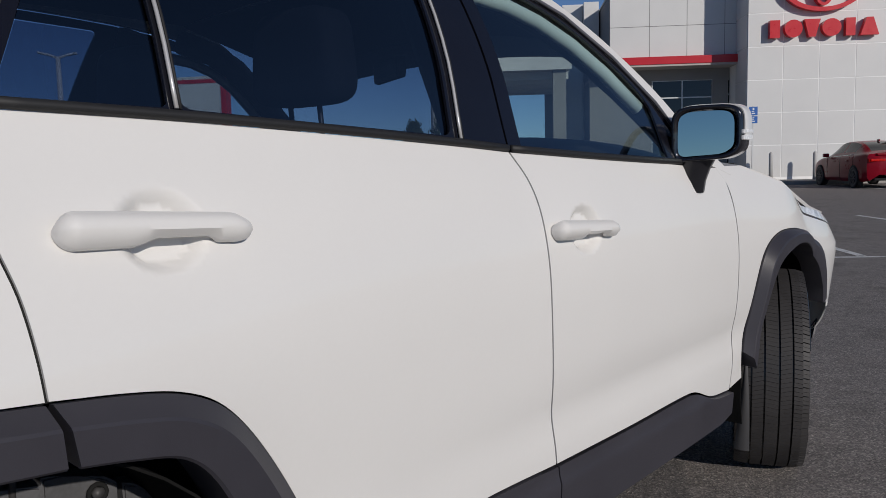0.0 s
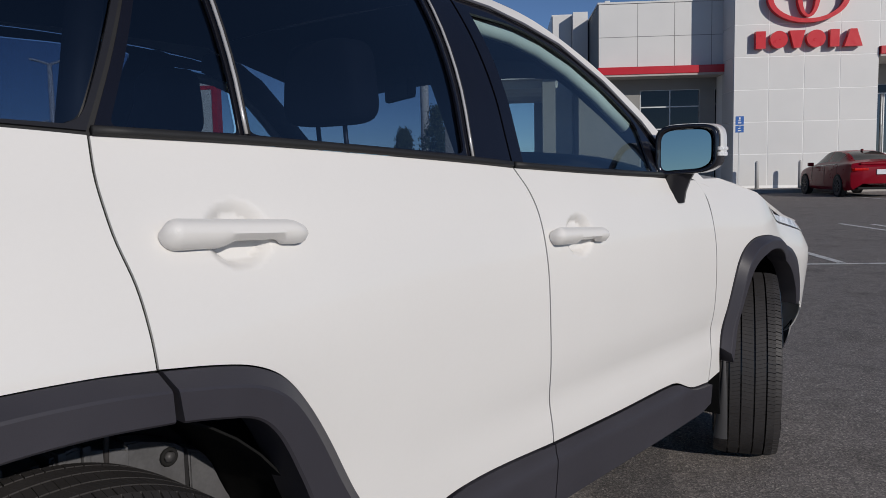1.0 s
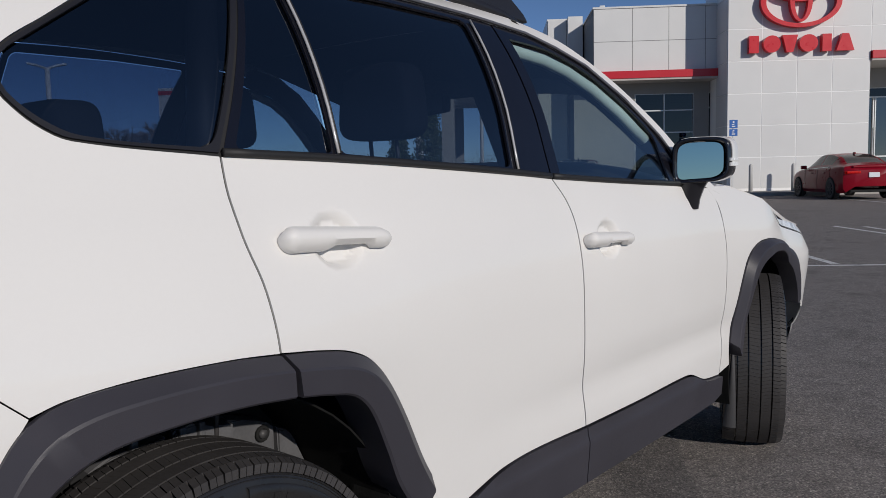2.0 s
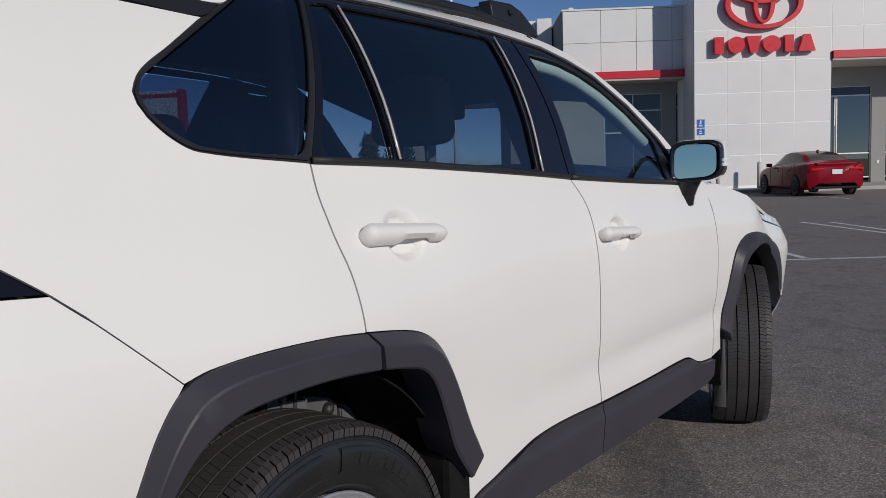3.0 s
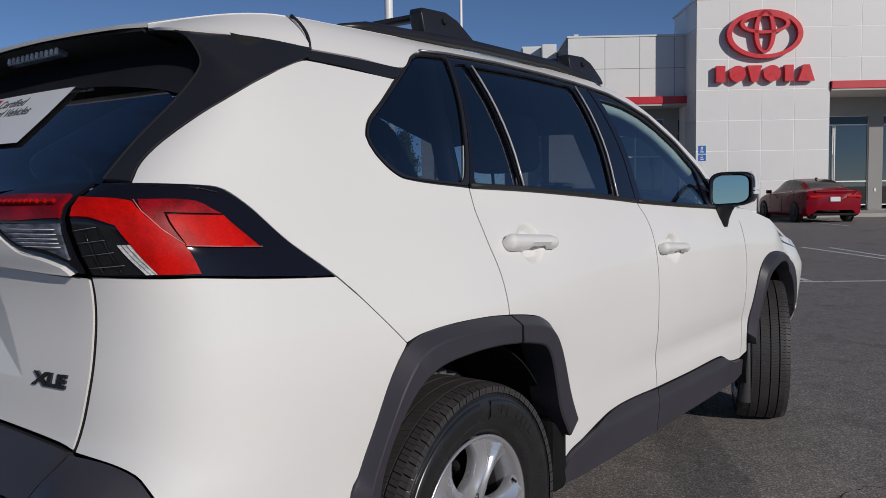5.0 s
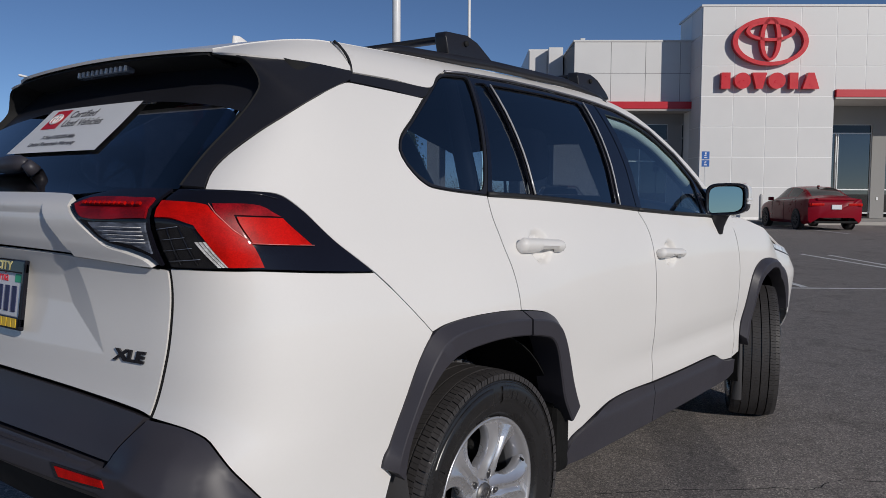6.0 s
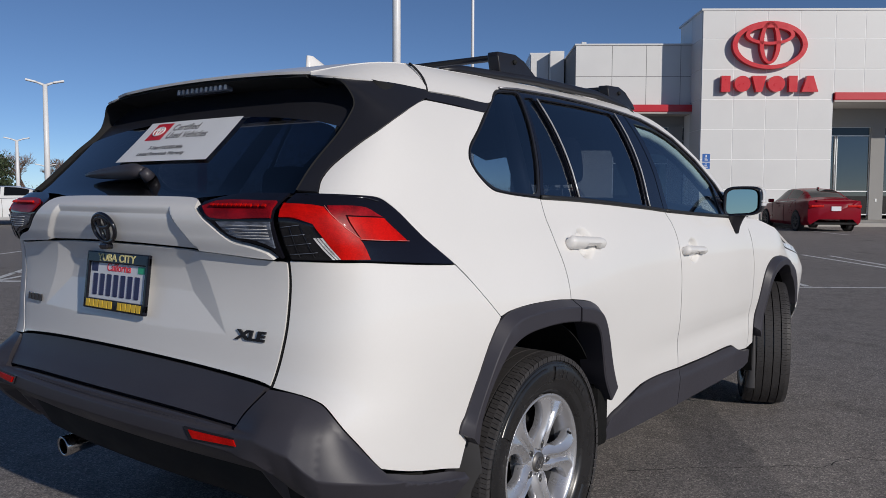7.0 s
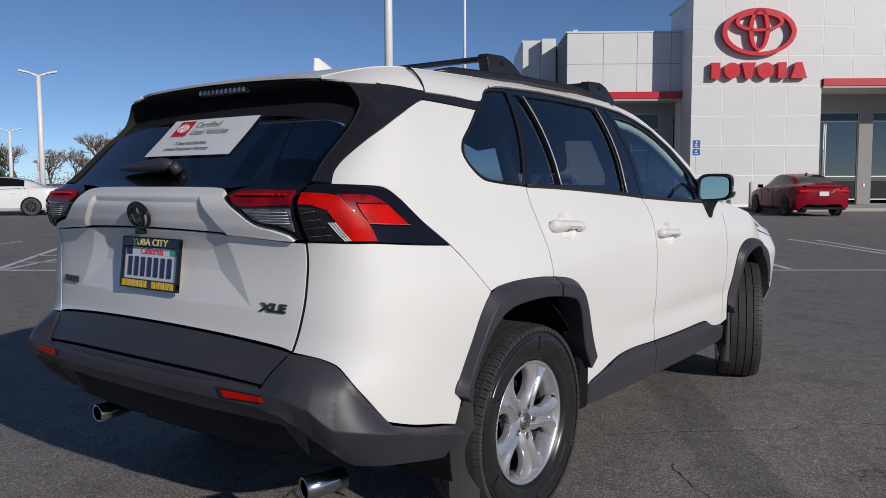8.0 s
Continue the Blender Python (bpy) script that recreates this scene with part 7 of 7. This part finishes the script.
def leafy_tree(x, y, h, w, seed, label, conifer=False):
    rnd = random.Random(seed)
    t = thing("evergreen_tree", label, "tree", (x, y, 0), 0, "evergreen trees")
    v, f = tube([(0, 0, 0), (0.05, 0, h * 0.4), (0, 0.1, h * 0.9)], [h * 0.03, h * 0.022, 0.03], 8)
    part("trunk", mesh_from("trunk", v, f), BARK, t).matrix_parent_inverse = Matrix.Identity(4)
    vs, fs = [], []
    for _ in range(150):
        u = rnd.random()
        zc = h * (0.22 + 0.76 * u)
        rad = w * ((1 - u) * 0.95 + 0.06 if conifer else math.sin(math.pi * min(0.97, 0.15 + 0.85 * u)) ** 0.7) * math.sqrt(rnd.random())
        a = rnd.uniform(0, 2 * math.pi)
        c = Vector((rad * math.cos(a), rad * math.sin(a), zc))
        for _ in range(34):
            p = c + Vector((rnd.gauss(0, 1), rnd.gauss(0, 1), rnd.gauss(0, 0.7))) * w * 0.13
            d1 = Vector((rnd.uniform(-1, 1), rnd.uniform(-1, 1), rnd.uniform(-1, 1))).normalized() * 0.11
            d2 = d1.orthogonal().normalized() * 0.06
            k = len(vs)
            vs += [p - d1, p + d2, p + d1, p - d2]
            fs.append((k, k + 1, k + 2, k + 3))
    part("crown", mesh_from("crown", vs, fs, False), LEAF, t).matrix_parent_inverse = Matrix.Identity(4)


bare_tree(-58.6, 32.4, 9.4, 3, "bare winter tree beyond the lot")
bare_tree(-57.8, 35.2, 8.6, 8, "bare winter tree beyond the lot")
bare_tree(-63.0, 31.0, 6.2, 11, "bare winter tree beyond the lot")
bare_tree(-60.0, 39.5, 6.4, 17, "bare winter tree beyond the lot")
bare_tree(-75.0, 34.0, 6.6, 23, "bare winter tree beyond the lot")
bare_tree(-66.0, 40.5, 8.4, 29, "bare winter tree beyond the lot")
bare_tree(-72.0, 38.0, 7.0, 31, "bare winter tree beyond the lot")
bare_tree(-70.0, 28.8, 6.8, 37, "bare winter tree beyond the lot")
leafy_tree(-62.5, 25.4, 4.4, 2.0, 5, "dark evergreen tree beyond the lot")
leafy_tree(-44.0, 53.0, 6.5, 1.9, 9, "dark conifer far beyond the lot", True)
leafy_tree(-47.0, 52.0, 4.6, 1.6, 14, "dark conifer far beyond the lot", True)
rnd = random.Random(4)
vs, fs = [], []
for i in range(42000):
    a = radians(rnd.uniform(95, 185))
    d = rnd.uniform(110, 150)
    c = Vector((d * math.cos(a), d * math.sin(a), abs(rnd.gauss(0, 1)) * 1.9 * (0.7 + 0.5 * math.sin(a * 31) * math.sin(a * 13))))
    d1 = Vector((rnd.uniform(-1, 1), rnd.uniform(-1, 1), rnd.uniform(-0.4, 1))).normalized() * 0.15
    d2 = d1.orthogonal().normalized() * 0.05
    k = len(vs)
    vs += [c - d1, c + d2, c + d1, c - d2]
    fs.append((k, k + 1, k + 2, k + 3))
tagged(part("far_scrub", mesh_from("far_scrub", vs, fs, False), HEDGE), "brown winter scrub along the far edge", "bushes", kind="stuff")

# ---- open cracks in the asphalt ----
TAR = surface("open_crack", (0.010, 0.010, 0.010), 0.9, vary=0.2, bump=0)


def crack(stops, seed, width=0.006):
    """A ragged dark line that wanders between its stops and thins out."""
    rnd = random.Random(seed)
    rows, run = [], 0
    for a, b in zip(stops, stops[1:]):
        a, b = Vector((*a, 0)), Vector((*b, 0))
        n = max(4, int((b - a).length / 0.022))
        side_ = Vector((-(b - a).y, (b - a).x, 0)).normalized()
        drift = 0.0
        for i in range(n):
            drift = drift * 0.8 + rnd.uniform(-0.012, 0.012)
            w = width * rnd.choice((0.25, 0.5, 0.8, 1.0, 1.3))
            c = a.lerp(b, i / n) + side_ * drift * math.sin(math.pi * i / n) ** 0.3 + Vector((0, 0, 0.0015))
            rows.append([c - side_ * w / 2, c + side_ * w / 2])
    tagged(part("pavement_crack", mesh_from("pavement_crack", *sheet(rows), False), TAR), "ragged open crack across the asphalt", "crack", "cracks", "structure")


crack([(0.70, 1.06), (0.911, 1.277), (1.15, 1.465), (1.368, 1.637), (1.445, 1.868), (1.545, 1.894), (1.745, 2.031), (2.4, 2.36), (3.3, 2.75)], 3)
crack([(1.10, 0.86), (1.124, 0.805), (1.22, 0.713), (1.317, 0.62), (1.45, 0.45)], 5)
crack([(3.0, 6.6), (3.9, 7.3), (5.4, 7.7), (7.5, 9.1)], 8, 0.012)
crack([(-3.0, 3.2), (-3.6, 1.8), (-4.6, 0.9), (-7.0, -0.4)], 9, 0.010)

# ---- loose grit on the asphalt ----
rnd = random.Random(12)
GRIT = surface("loose_grit", (0.20, 0.18, 0.16), 0.9, vary=0.4, scale=30, bump=0)
vs, fs = [], []
for i in range(420):
    x, y = rnd.uniform(0.9, 7.5), rnd.uniform(-1.2, 12.0)
    r = rnd.choice((0.003, 0.004, 0.005, 0.007, 0.010))
    k = len(vs)
    vs += [(x + r * math.cos(a) * rnd.uniform(0.6, 1.2), y + r * math.sin(a) * rnd.uniform(0.6, 1.2), 0.0) for a in (0, 1.3, 2.5, 3.8, 5.0)] + [(x + r * 0.2, y, r * rnd.uniform(0.6, 1.1))]
    fs += [(k + j, k + (j + 1) % 5, k + 5) for j in range(5)]
tagged(part("grit", mesh_from("grit", vs, fs, False), GRIT), "loose grit scattered on the asphalt", "gravel", kind="stuff")

# ---- wall panels, piece by piece ----
for parent, spec in _pieces:
    lotpart("panel", boxes(spec), PANEL, parent)
